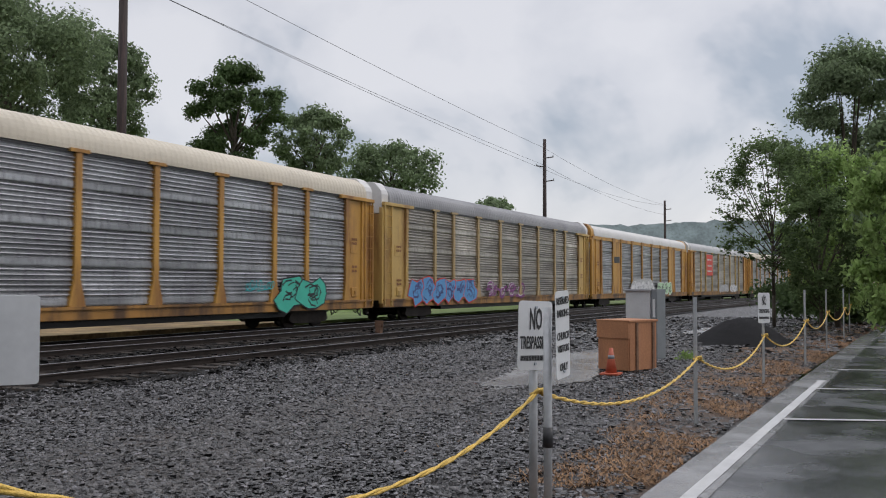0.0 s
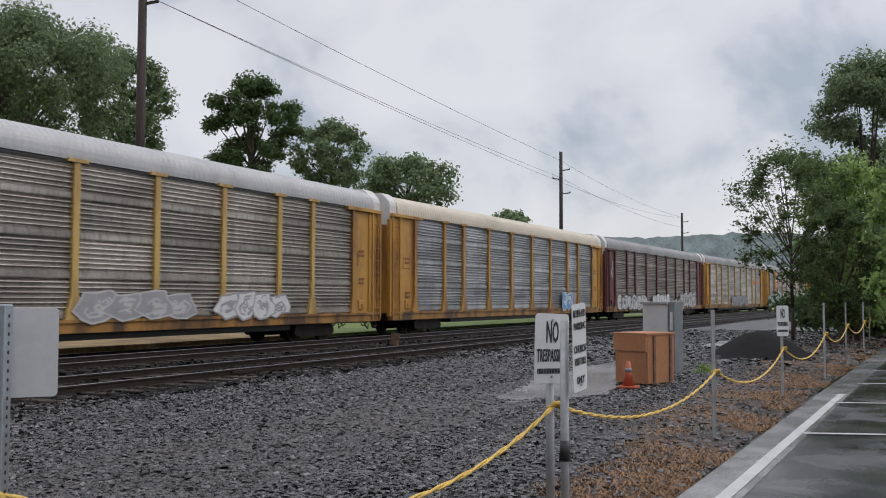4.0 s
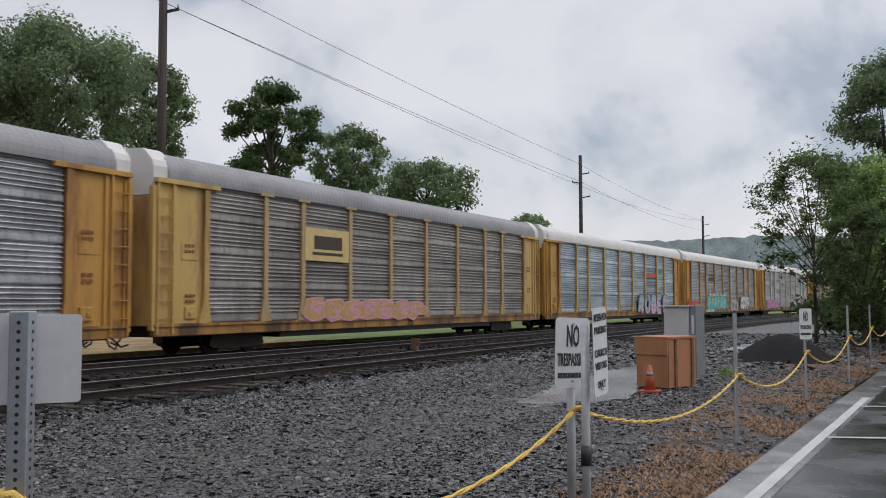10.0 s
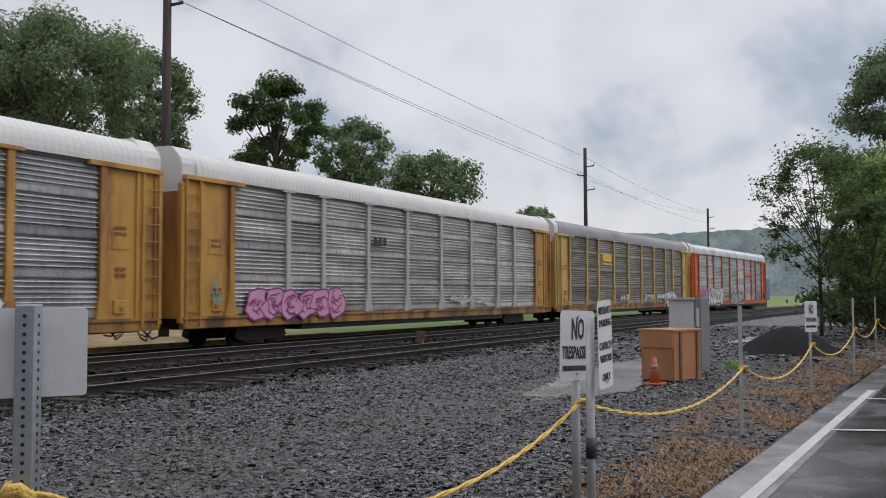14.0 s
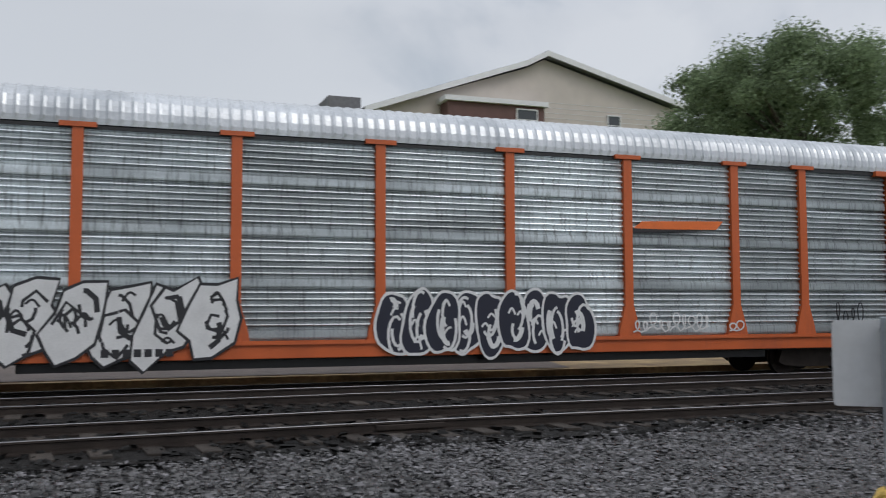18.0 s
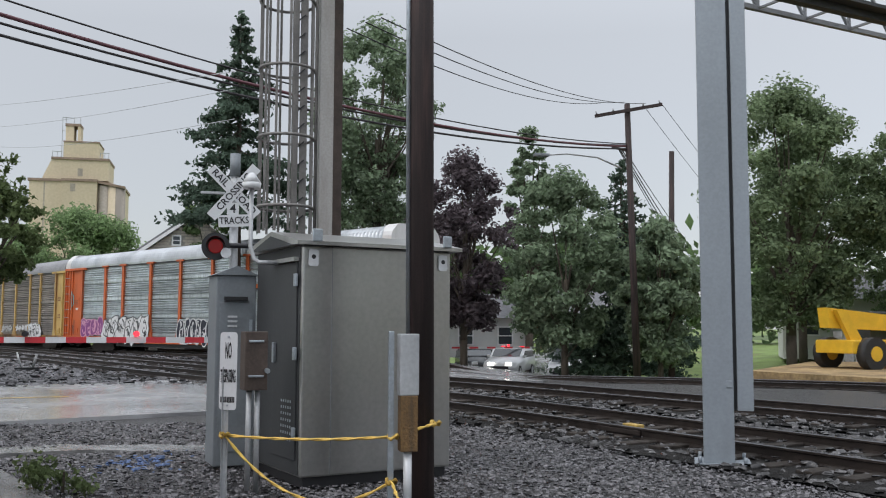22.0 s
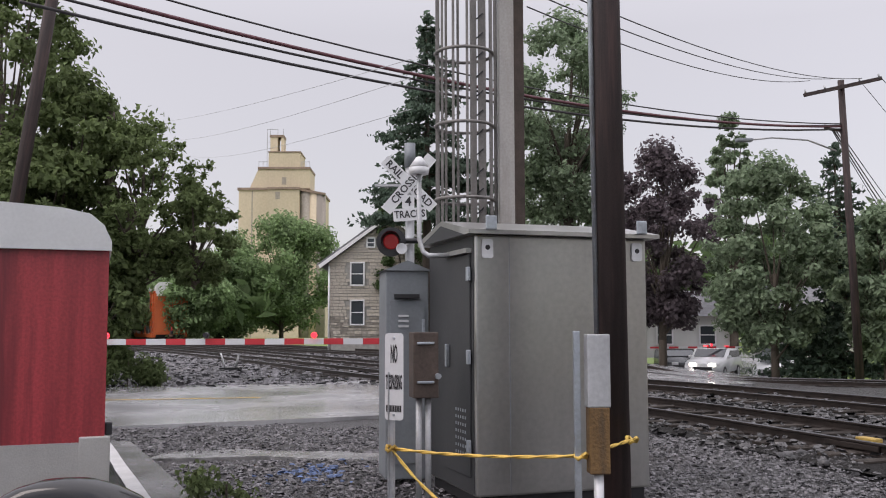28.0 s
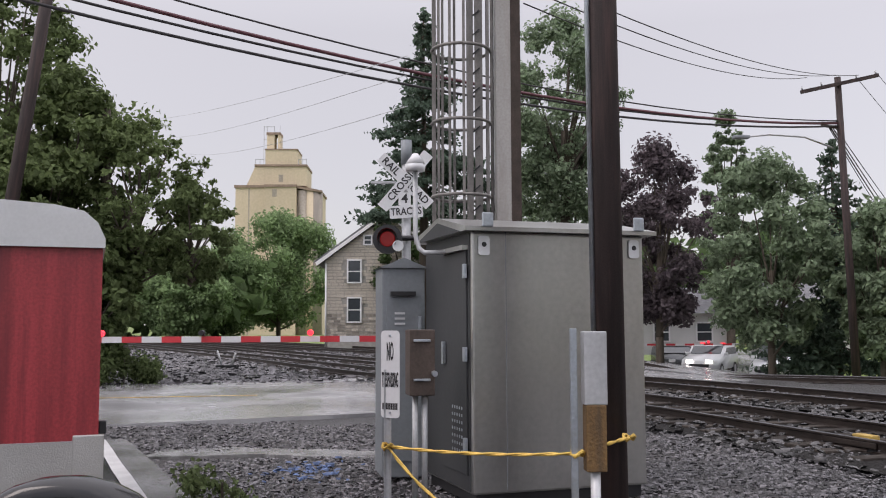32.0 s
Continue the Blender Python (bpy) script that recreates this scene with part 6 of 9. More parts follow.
def perforated_post(x, y, h, rz, label):
    p = thing("sign_post", pose(x, y, -0.05, 0, 0, rz), label, "post", "sign posts")
    part("tube", bx((-0.028, -0.028, 0), (0.028, 0.028, h), 0.004), M["galv"], p)
    front = data(rd((0, -0.0292, 0), (0, -0.0275, 0), 0.0058, 0.0058, 10), "hole")
    side = data(rd((0.0275, 0, 0), (0.0292, 0, 0), 0.0058, 0.0058, 10), "hole")
    for i in range(int(h / 0.0254) - 2):
        for me in (front, side):
            shared("hole", me, M["black"], p).matrix_basis = Matrix.Translation((0, 0, 0.05 + i * 0.0254))
    return p


def build_fence():
    # the sign seen from behind beside the camera
    perforated_post(1.845, 2.235, 1.53, -62, "square perforated galvanised sign post")
    s = thing("sign", pose(1.875, 2.275, 1.342, 0, 0, -38.7), "blank grey back of a metal sign on a perforated post", "sign", "signs")
    part("plate", plate(0.322, 0.255, 0.003, 0.012), M["sign_back"], s)
    for dz in (0.10, -0.10):
        part("bolt", rd((-0.02, -0.066, dz), (-0.02, 0.004, dz), 0.010), M["galv"], s)
    # two signs on two posts
    p = thing("sign_post", pose(5.61, 1.90, -0.05), "plain round galvanised sign post", "post", "sign posts")
    part("tube", rd((0, 0, 0), (0, 0, 1.42), 0.027, 0.027, 16), M["galv_dull"], p)
    p = thing("sign_post", pose(5.44, 1.75, -0.05), "dark weathered round sign post wrapped with tape", "post", "sign posts")
    part("tube", rd((0, 0, 0), (0, 0, 1.42), 0.026, 0.026, 16), M["galv_dull"], p)
    part("tape", rd((0, 0, 0.58), (0.004, 0, 0.70), 0.034, 0.032, 14), M["black"], p, "loose black tape")
    sign("sign", 5.585, 1.878, 1.19, 0.30, 0.43, -25.5, NT, nt_lines(0.30, 0.43), 2)
    sign("sign", 5.42, 1.650, 1.21, 0.235, 0.52, -3, "white reserved parking sign with black lettering", (("RESERVED", 0.060, 0.20), ("PARKING", 0.060, 0.125), ("CHURCH", 0.062, -0.01), ("VISITORS", 0.060, -0.085), ("ONLY", 0.062, -0.195)), -3)
    # nearest no-trespassing sign
    channel_post(-2.34, 1.81, 1.50, 50)
    sign("sign", -2.32, 1.78, 1.22, 0.457, 0.52, 51.5, NT, nt_lines(0.455, 0.52), 2)
    channel_post(10.44, 1.69, 1.43, -20)
    channel_post(15.03, 1.42, 1.42, -20)
    sign("sign", 15.02, 1.40, 1.17, 0.24, 0.46, -40, NT, nt_lines(0.24, 0.46))
    for x, y in ((18.95, 1.04), (24.0, 0.84), (29.0, 0.56), (33.5, 0.47)):
        channel_post(x, y, 1.48, -20)
    rope(((1.80, 2.22, 0.97), (5.61, 1.87, 0.84), (10.44, 1.66, 0.72), (15.03, 1.39, 0.76), (18.95, 1.01, 0.86), (24.0, 0.8, 0.9), (29.0, 0.52, 0.88), (33.5, 0.43, 0.9)), (0.34, 0.24, 0.28, 0.3, 0.26, 0.26, 0.26), "yellow twisted plastic rope slung between the posts")
    rope(((1.80, 2.22, 0.96), (-2.34, 1.79, 0.72)), (0.3,), "yellow twisted plastic rope slung between the posts")
    # the far end of the fence by the cabinet
    channel_post(-14.62, 1.53, 1.20, 85)
    sign("sign", -14.60, 1.55, 1.115, 0.17, 0.68, 60, NT, (("NO", 0.20, 0.17), ("TRESPASSING", 0.16, -0.05), (9, 0.05, -0.25)))
    rope(((-14.58, 1.53, 0.56), (-13.62, 2.84, 0.27)), (0.34,), "yellow twisted plastic rope tied to a sign post")
    rope(((-14.58, 1.53, 0.56), (-13.66, 2.86, 0.62), (-14.05, 3.30, 0.68)), (0.03, 0.0), "yellow twisted plastic rope tied to a wooden pole")
    rope(((-13.62, 2.84, 0.27), (-2.34, 1.79, 0.72)), (0.30,), "yellow twisted plastic rope slung to the sign")


# ---- yard things ----


def build_yard_things():
    b = thing("wooden_box", pose(17.0, 3.86, 0, 0, 0, -22), "weathered orange-brown plywood box on the gravel", "box")
    part("front_board", bx((-0.62, -0.34, 0.02), (-0.59, 0.30, 0.58)), M["rustbox"], b)
    part("front_board", bx((-0.64, -0.36, 0.58), (-0.60, 0.32, 0.88)), M["rustbox"], b, "upper orange-brown board")
    part("side_board", bx((-0.59, -0.36, 0.02), (0.22, -0.33, 0.86)), M["rustbox"], b)
    part("side_board", bx((-0.59, 0.28, 0.02), (0.22, 0.31, 0.86)), M["rustbox"], b)
    part("back_board", bx((0.20, -0.33, 0.02), (0.23, 0.28, 0.86)), M["rustbox"], b)
    part("lid", bx((-0.64, -0.38, 0.86), (0.26, 0.34, 0.90), 0.008), M["rustbox"], b)
    for x in (-0.4, 0.1):
        part("batten", bx((x - 0.03, -0.385, 0.02), (x + 0.03, -0.362, 0.85)), M["rust"], b)
    c = thing("electrical_cabinet", pose(18.3, 3.92, 0, 0, 0, -15), "grey metal electrical cabinet on a frame", "cabinet")
    part("body", bx((-0.2, -0.22, 0.85), (0.2, 0.30, 1.40), 0.01), M["sign_back"], c)
    part("side_box", bx((-0.18, -0.36, 0.1), (0.18, -0.235, 1.44), 0.01), M["case_grey"], c)
    part("top", bx((-0.24, -0.24, 1.40), (0.24, 0.34, 1.44), 0.008), M["galv_dull"], c)
    for y in (-0.16, 0.24):
        part("leg", bx((-0.04, y - 0.04, 0), (0.04, y + 0.04, 0.85)), M["galv_dull"], c)
    part("label_plate", bx((-0.187, -0.32, 0.9), (-0.181, -0.27, 1.25)), M["sign"], c)
    k = thing("traffic_cone", pose(15.7, 3.93, 0), "faded orange traffic cone beside the box", "cone")
    part("base", bx((-0.16, -0.16, 0), (0.16, 0.16, 0.035), 0.01), M["cone"], k)
    bm = bmesh.new()
    rod(bm, (0, 0, 0.035), (0, 0, 0.45), 0.10, 0.03, 16)
    part("body", bm, M["cone"], k)
    part("collar", rd((0, 0, 0.27), (0, 0, 0.33), 0.062, 0.052, 16), M["case_grey"], k, "white reflective collar")
    # heap of dark gravel covered with sheeting, and one beyond the tracks
    for x, y, rx, ry, h, lab in ((26.0, 3.0, 2.3, 1.2, 0.68, "low heap of dark earth by the fence"), (-22.3, 30.2, 2.3, 1.8, 0.75, "low heap of black gravel beyond the tracks")):
        bm = bmesh.new()
        n, m = 22, 8
        rings = []
        for i in range(m):
            q = i / (m - 1)
            ring = []
            for j in range(n):
                a = 2 * math.pi * j / n
                r = (1 - q) * (1 + 0.14 * math.sin(3 * a + x) + 0.06 * math.sin(7 * a))
                ring.append(bm.verts.new((x + rx * r * math.cos(a), y + ry * r * math.sin(a), -0.03 + h * math.sin(q * math.pi / 2) + 0.05 * noise.noise(Vector((a * 3, q * 5, x))) * (1 if 0 < i else 0))))
            rings.append(ring)
        for a, b2 in zip(rings, rings[1:]):
            for j in range(n):
                bm.faces.new((a[j], a[(j + 1) % n], b2[(j + 1) % n], b2[j])).smooth = True
        bmesh.ops.remove_doubles(bm, verts=bm.verts[:], dist=0.001)
        tagged(part("mound", bm, M["coal"]), lab, "heap")
    # broken concrete slabs lying on the ballast
    rng = random.Random(4)
    for i in range(5):
        tagged(part("concrete_slab", bx((-0.22, -0.14, 0), (0.22, 0.14, 0.05), 0.008, pose(-3.45 + rng.uniform(-0.45, 0.45), 9.1 + rng.uniform(-0.55, 0.5), 0.05 + 0.02 * i, rng.uniform(-6, 6), rng.uniform(-6, 6), rng.uniform(0, 90))), M["gutter"]), "broken piece of pale concrete slab on the ballast", "slab", "slab pieces")
    # small ground signal by the tracks
    g = thing("switch_marker", pose(25.5, 13.6, 0), "small rusty switch marker between the tracks", "track marker")
    part("stand", bx((-0.08, -0.08, 0), (0.08, 0.08, 0.3)), M["rust"], g)
    part("target", bx((-0.02, -0.14, 0.22), (0.02, 0.14, 0.42)), M["rust"], g)
    g = thing("switch_marker", pose(-29.5, 6.6, 0), "red and green switch marker between the tracks", "track marker")
    part("stand", bx((-0.1, -0.1, 0), (0.1, 0.1, 0.25)), M["black"], g)
    part("target", bx((-0.03, -0.2, 0.2), (0.03, 0.0, 0.5)), M["leaf_s"], g, "dark green target")
    part("target", bx((-0.03, 0.0, 0.2), (0.03, 0.2, 0.5)), M["stripe_red"], g, "red target")
    g = thing("derail_block", pose(-18.7, 7.25, 0.05, 0, 0, 15), "yellow block fixed beside the rail", "track fitting")
    part("block", bx((-0.16, -0.07, 0), (0.16, 0.07, 0.09), 0.015), M["yellow_block"], g)
    g = thing("switch_stand", pose(-40.5, -5.0, 0, 0, 0, 10), "low switch stand with two white levers", "switch stand")
    part("base", bx((-0.3, -0.35, 0), (0.3, 0.35, 0.12)), M["black"], g)
    part("lever", rd((0, -0.15, 0.1), (0.1, -0.3, 0.62), 0.03), M["sign"], g)
    part("lever", rd((0, 0.2, 0.1), (0, 0.32, 0.55), 0.04), M["kerb"], g)


# ---- the signal cabinet and what stands round it ----


def build_cabinet():
    h = thing("signal_cabinet", pose(-15.0, 2.22, 0, 0, 0, 107), "stainless steel railway signal cabinet with a low roof", "cabinet")
    W, D, T = 1.62, 1.30, 2.28
    part("base", bx((0.04, 0.04, 0.0), (W - 0.04, D - 0.04, 0.12)), M["black"], h)
    part("body", bx((0, 0, 0.10), (W, D, T), 0.02), M["stainless"], h)
    # the door side is toned near-black in its colour, unlike the front
    part("side_sheet", bx((-0.006, 0.05, 0.12), (0.0, D - 0.03, T - 0.01)), M["stainless_dk"], h, "side with the door, coloured darker than the front")
    door = part("door", bx((-0.022, 0.10, 0.25), (-0.006, 0.72, 2.12), 0.006), M["stainless_dk"], h, "steel door in the same dark colour as its side")
    part("rain_hood", bx((-0.06, 0.08, 2.13), (-0.006, 0.74, 2.17)), M["stainless"], door)
    for z in (0.5, 1.25, 1.95):
        part("hinge", bx((-0.05, 0.07, z - 0.06), (-0.02, 0.12, z + 0.06), 0.006), M["galv"], door)
    part("handle", bx((-0.06, 0.62, 1.15), (-0.022, 0.66, 1.35), 0.008), M["galv"], door)
    for i in range(7):
        for j in range(5):
            part("vent_hole", bx((-0.0245, 0.2 + j * 0.06, 0.42 + i * 0.06), (-0.0215, 0.225 + j * 0.06, 0.445 + i * 0.06)), M["galv"], door)
    roof = bmesh.new()
    o = 0.09
    prism(roof, ((-o, T), (D + o, T), (D + o, T + 0.035), (D / 2, T + 0.175), (-o, T + 0.035)), "x", -o, W + o)
    part("roof", roof, M["stainless"], h, "low gabled sheet roof")
    # the gable takes the same dark colour as the door side
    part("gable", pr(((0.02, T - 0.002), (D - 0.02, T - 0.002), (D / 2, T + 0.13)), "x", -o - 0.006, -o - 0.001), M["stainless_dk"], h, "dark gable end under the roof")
    for x in (0.10, W - 0.10):
        lug = part("lifting_lug", plate(0.10, 0.16, 0.012, 0.02), M["sign"], h, "pale lifting lug with a hole")
        lug.matrix_basis = Matrix.Translation((x, -0.016, T - 0.12))
        hole = part("hole", rd((0, -0.009, 0.01), (0, -0.005, 0.01), 0.022, 0.022, 12), M["black"], lug)
        part("ear", bx((x - 0.05, -0.12, T + 0.03), (x + 0.05, -0.10, T + 0.15), 0.01), M["galv"], h)
    part("seam", bx((0.30, -0.003, 0.12), (0.305, 0.001, T)), M["case_grey"], h)
    g = bmesh.new()
    tube(g, [(-0.05, 0.55, T - 0.14), (-0.22, 0.62, T - 0.14), (-0.26, 0.66, T - 0.1), (-0.29, 0.68, T + 0.02), (-0.29, 0.68, T + 0.60)], 0.023, 8)
    part("antenna_pipe", g, M["galv_dull"], h)
    dome = bmesh.new()
    rod(dome, (-0.29, 0.68, T + 0.60), (-0.29, 0.68, T + 0.66), 0.085, 0.095, 16)
    rod(dome, (-0.29, 0.68, T + 0.66), (-0.29, 0.68, T + 0.76), 0.095, 0.025, 16)
    part("antenna_dome", dome, M["sign"], h, "white antenna dome")
    c = thing("equipment_case", pose(-16.25, 1.42, 0, 0, 0, 100), "narrow grey metal equipment case with a gabled lid", "cabinet")
    part("body", bx((0, 0, 0.05), (0.42, 0.5, 2.05), 0.012), M["case_grey"], c)
    part("lid", pr(((-0.03, 2.05), (0.45, 2.05), (0.21, 2.15)), "y", -0.03, 0.53), M["case_grey"], c)
    part("hood", bx((0.08, -0.06, 1.78), (0.32, 0, 1.82)), M["black"], c)
    d = part("door", bx((0.04, -0.015, 0.2), (0.38, 0, 1.76), 0.004), M["case_grey"], c)
    for k in range(3):
        part("louvre", bx((0.12, -0.024, 1.50 + 0.05 * k), (0.22, -0.015, 1.52 + 0.05 * k)), M["sign_back"], d)
    part("hinge", bx((0.35, -0.03, 1.45), (0.38, -0.01, 1.58), 0.004), M["galv"], d)
    j = thing("junction_box", pose(-14.9, 1.70, 0, 0, 0, 100), "rust-brown steel junction box on a conduit stand", "junction box")
    part("body", bx((0, 0, 0.92), (0.21, 0.24, 1.46), 0.01), M["box_brown"], j)
    for z in (1.04, 1.36):
        part("latch", bx((0.03, -0.02, z), (0.17, 0, z + 0.02), 0.004), M["galv"], j)
    part("lock", rd((0.2, -0.05, 1.1), (0.2, 0.0, 1.1), 0.025), M["galv"], j)
    for x in (0.06, 0.14):
        part("conduit", rd((x, 0.1, -0.03), (x, 0.1, 0.92), 0.026), M["galv_dull"], j)
    p = thing("utility_pole", pose(-14.22, 3.20, -0.05), "dark tarred wooden pole beside the cabinet", "pole", "wooden poles")
    part("shaft", rd((0, 0, 0), (0.0, -0.03, 8.5), 0.125, 0.11, 18), M["pole"], p)
    part("conduit", rd((0.05, -0.125, 1.5), (0.05, -0.155, 8), 0.02), M["galv"], p)
    m = thing("marker_post", pose(-13.66, 2.86, -0.05, 0, 0, 92), "galvanised post with a pale cover and weathered wood block", "post")
    part("channel", bx((-0.045, -0.02, 0), (0.0, 0.02, 1.52), 0.004), M["galv"], m)
    part("cover", bx((0.04, -0.06, 1.0), (0.20, 0.06, 1.50), 0.008), M["galv_dull"], m)
    part("wood_block", bx((0.05, -0.065, 0.55), (0.19, 0.07, 1.0), 0.01), M["wood"], m, "weathered brown wood block")
    part("pipe", rd((0.12, 0, 0), (0.12, 0, 0.55), 0.035), M["sign_back"], m)
    for z in (0.9, 1.4):
        part("bolt", rd((-0.03, -0.04, z), (-0.03, 0, z), 0.014), M["galv"], m)
    # tall square mast with a welded channel
    s = thing("steel_mast", pose(-15.7, 6.95, 0, 0, 0, 62), "tall galvanised steel mast on a base plate", "mast")
    part("base_plate", bx((-0.3, -0.26, 0), (0.3, 0.26, 0.03)), M["mast_blue"], s)
    part("column", bx((-0.20, -0.18, 0.03), (0.13, 0.14, 12), 0.006), M["mast_blue"], s)
    # shade between the flanges put into the web's near-black colour
    part("flange", bx((0.13, -0.10, 0.6), (0.17, 0.14, 12)), M["stainless_dk"], s, "web of the mast, its shadow painted dark")
    part("flange", bx((0.17, -0.16, 0.6), (0.34, 0.14, 12), 0.006), M["mast_blue"], s)
    for x, y in ((-0.24, -0.2), (0.24, -0.2), (0.24, 0.2), (-0.24, 0.2)):
        part("bolt", rd((x, y, 0.03), (x, y, 0.1), 0.02), M["mast_blue"], s)
    part("latch", bx((0.05, -0.19, 0.85), (0.12, -0.15, 0.93), 0.008), M["mast_blue"], s)


def build_crossing():
    c = thing("crossing_signal", pose(-19.3, 1.61, 0), "railroad crossing signal with crossbuck and round red lamps", "crossing signal")
    part("mast", rd((-0.1, 0, 0), (-0.1, 0, 3.85), 0.06), M["galv_dull"], c)
    part("cap", rd((-0.1, 0, 3.6), (-0.1, 0, 3.92), 0.075, 0.075, 12), M["case_grey"], c, "round bell on the mast top")
    for a, text, L in ((-45, "RAIL    ROAD", 0.90), (50, "CROSSING", 0.94)):
        m = Matrix.Translation((0, -0.01, 3.37)) @ Matrix.Rotation(radians(92), 4, "Z") @ Matrix.Rotation(radians(-a), 4, "Y")
        blade = part("crossbuck_blade", plate(L, 0.15, 0.008, 0.01), M["sign"], c, "white crossbuck blade with black lettering")
        blade.matrix_basis = Matrix.Translation((0.004 if a > 0 else -0.01, 0, 0)) @ m
        words(text, 0.135, Matrix.Translation((0, -0.007, 0)), M["black"], blade, fit=L * 0.92)
    m = Matrix.Rotation(radians(92), 4, "Z")
    n = part("number_plate", plate(0.16, 0.17, 0.008, 0.01), M["sign"], c)
    n.matrix_basis = Matrix.Translation((0.01, -0.02, 3.13)) @ m
    words("4", 0.17, Matrix.Translation((0, -0.007, 0)), M["black"], n)
    n = part("tracks_plate", plate(0.43, 0.165, 0.008, 0.01), M["sign"], c)
    n.matrix_basis = Matrix.Translation((0.015, 0.0, 2.965)) @ m @ Matrix.Rotation(radians(-4), 4, "Y")
    words("TRACKS", 0.135, Matrix.Translation((0, -0.007, 0)), M["black"], n, fit=0.40)
    part("side_bracket", bx((-0.1, -0.46, 3.34), (-0.02, -0.13, 3.37)), M["galv_dull"], c)
    part("lamp_arm", rd((0, -0.42, 2.62), (0, 0.42, 2.62), 0.035), M["black"], c)
    for y in (-0.24, 0.60):
        d = part("lamp_disc", rd((0.06, y, 2.6), (0.09, y, 2.6), 0.19, 0.19, 28), M["black"], c, "black round backing disc")
        part("lens", rd((0.092, y, 2.6), (0.11, y, 2.6), 0.10, 0.09, 20), M["lens_red"], d, "red lens")
        hood = bmesh.new()
        pts = [(0.125 * math.cos(t), 0.125 * math.sin(t)) for t in [math.pi * (-0.25 + 1.5 * k / 10) for k in range(11)]]
        for k in range(10):
            q = [(0.09, y + pts[k][0], 2.6 + pts[k][1]), (0.30, y + pts[k][0], 2.6 + pts[k][1]), (0.30, y + pts[k + 1][0], 2.6 + pts[k + 1][1]), (0.09, y + pts[k + 1][0], 2.6 + pts[k + 1][1])]
            hood.faces.new([hood.verts.new(v) for v in q])
        part("hood", hood, M["black"], d)
    part("sensor", rd((0.2, -0.1, 2.5), (0.26, -0.1, 2.5), 0.07, 0.07, 16), M["sign"], c, "round white bell face")
    g = thing("crossing_gate", pose(-19.85, 1.5, 0), "lowered red and white striped crossing gate arm", "gate")
    part("post", rd((0, 0.15, -0.1), (0, 0.15, 0.6), 0.08), M["galv_dull"], g)
    part("mechanism", bx((-0.2, -0.05, 0.5), (0.2, 0.35, 1.5), 0.02), M["case_grey"], g)
    n, L = 24, 6.3
    for i in range(n):
        y = -L * i / n
        part("arm_section", bx((-0.02 + 0.05 * i / n, y - L / n, 1.275), (0.02 + 0.05 * i / n, y, 1.355)), M["stripe_red"] if i % 2 else M["sign"], g, "red section" if i % 2 else "white section")
    for y in (-1.18, -2.62, -3.95):
        part("gate_lamp", rd((0.0, y, 1.40), (0.09, y, 1.40), 0.042, 0.036, 12), M["lamp_red"] if y != -2.62 else M["black"], g, "red warning lamp" if y != -2.62 else "dark warning lamp")


def build_far_gate():
    """The gate of the other side, lowered behind the waiting cars."""
    g = thing("crossing_gate", pose(-56.5, 20.0, -0.1 - basin(-56.5, 20.0)), "lowered red and white crossing gate arm beyond the tracks", "gate")
    part("post", rd((0, 0, 0), (0, 0, 1.4), 0.08), M["galv_dull"], g)
    part("mechanism", bx((-0.2, -0.25, 0.9), (0.2, 0.25, 1.9), 0.02), M["case_grey"], g)
    for i in range(16):
        part("arm_section", bx((-0.03, -0.25 - 0.5 * (i + 1), 1.66), (0.03, -0.25 - 0.5 * i, 1.76)), M["stripe_red"] if i % 2 else M["sign"], g, "red section" if i % 2 else "white section")
    part("gate_lamp", rd((0.0, -3.0, 1.84), (0.09, -3.0, 1.84), 0.07, 0.06, 12), M["lamp_red"], g, "red warning lamp")


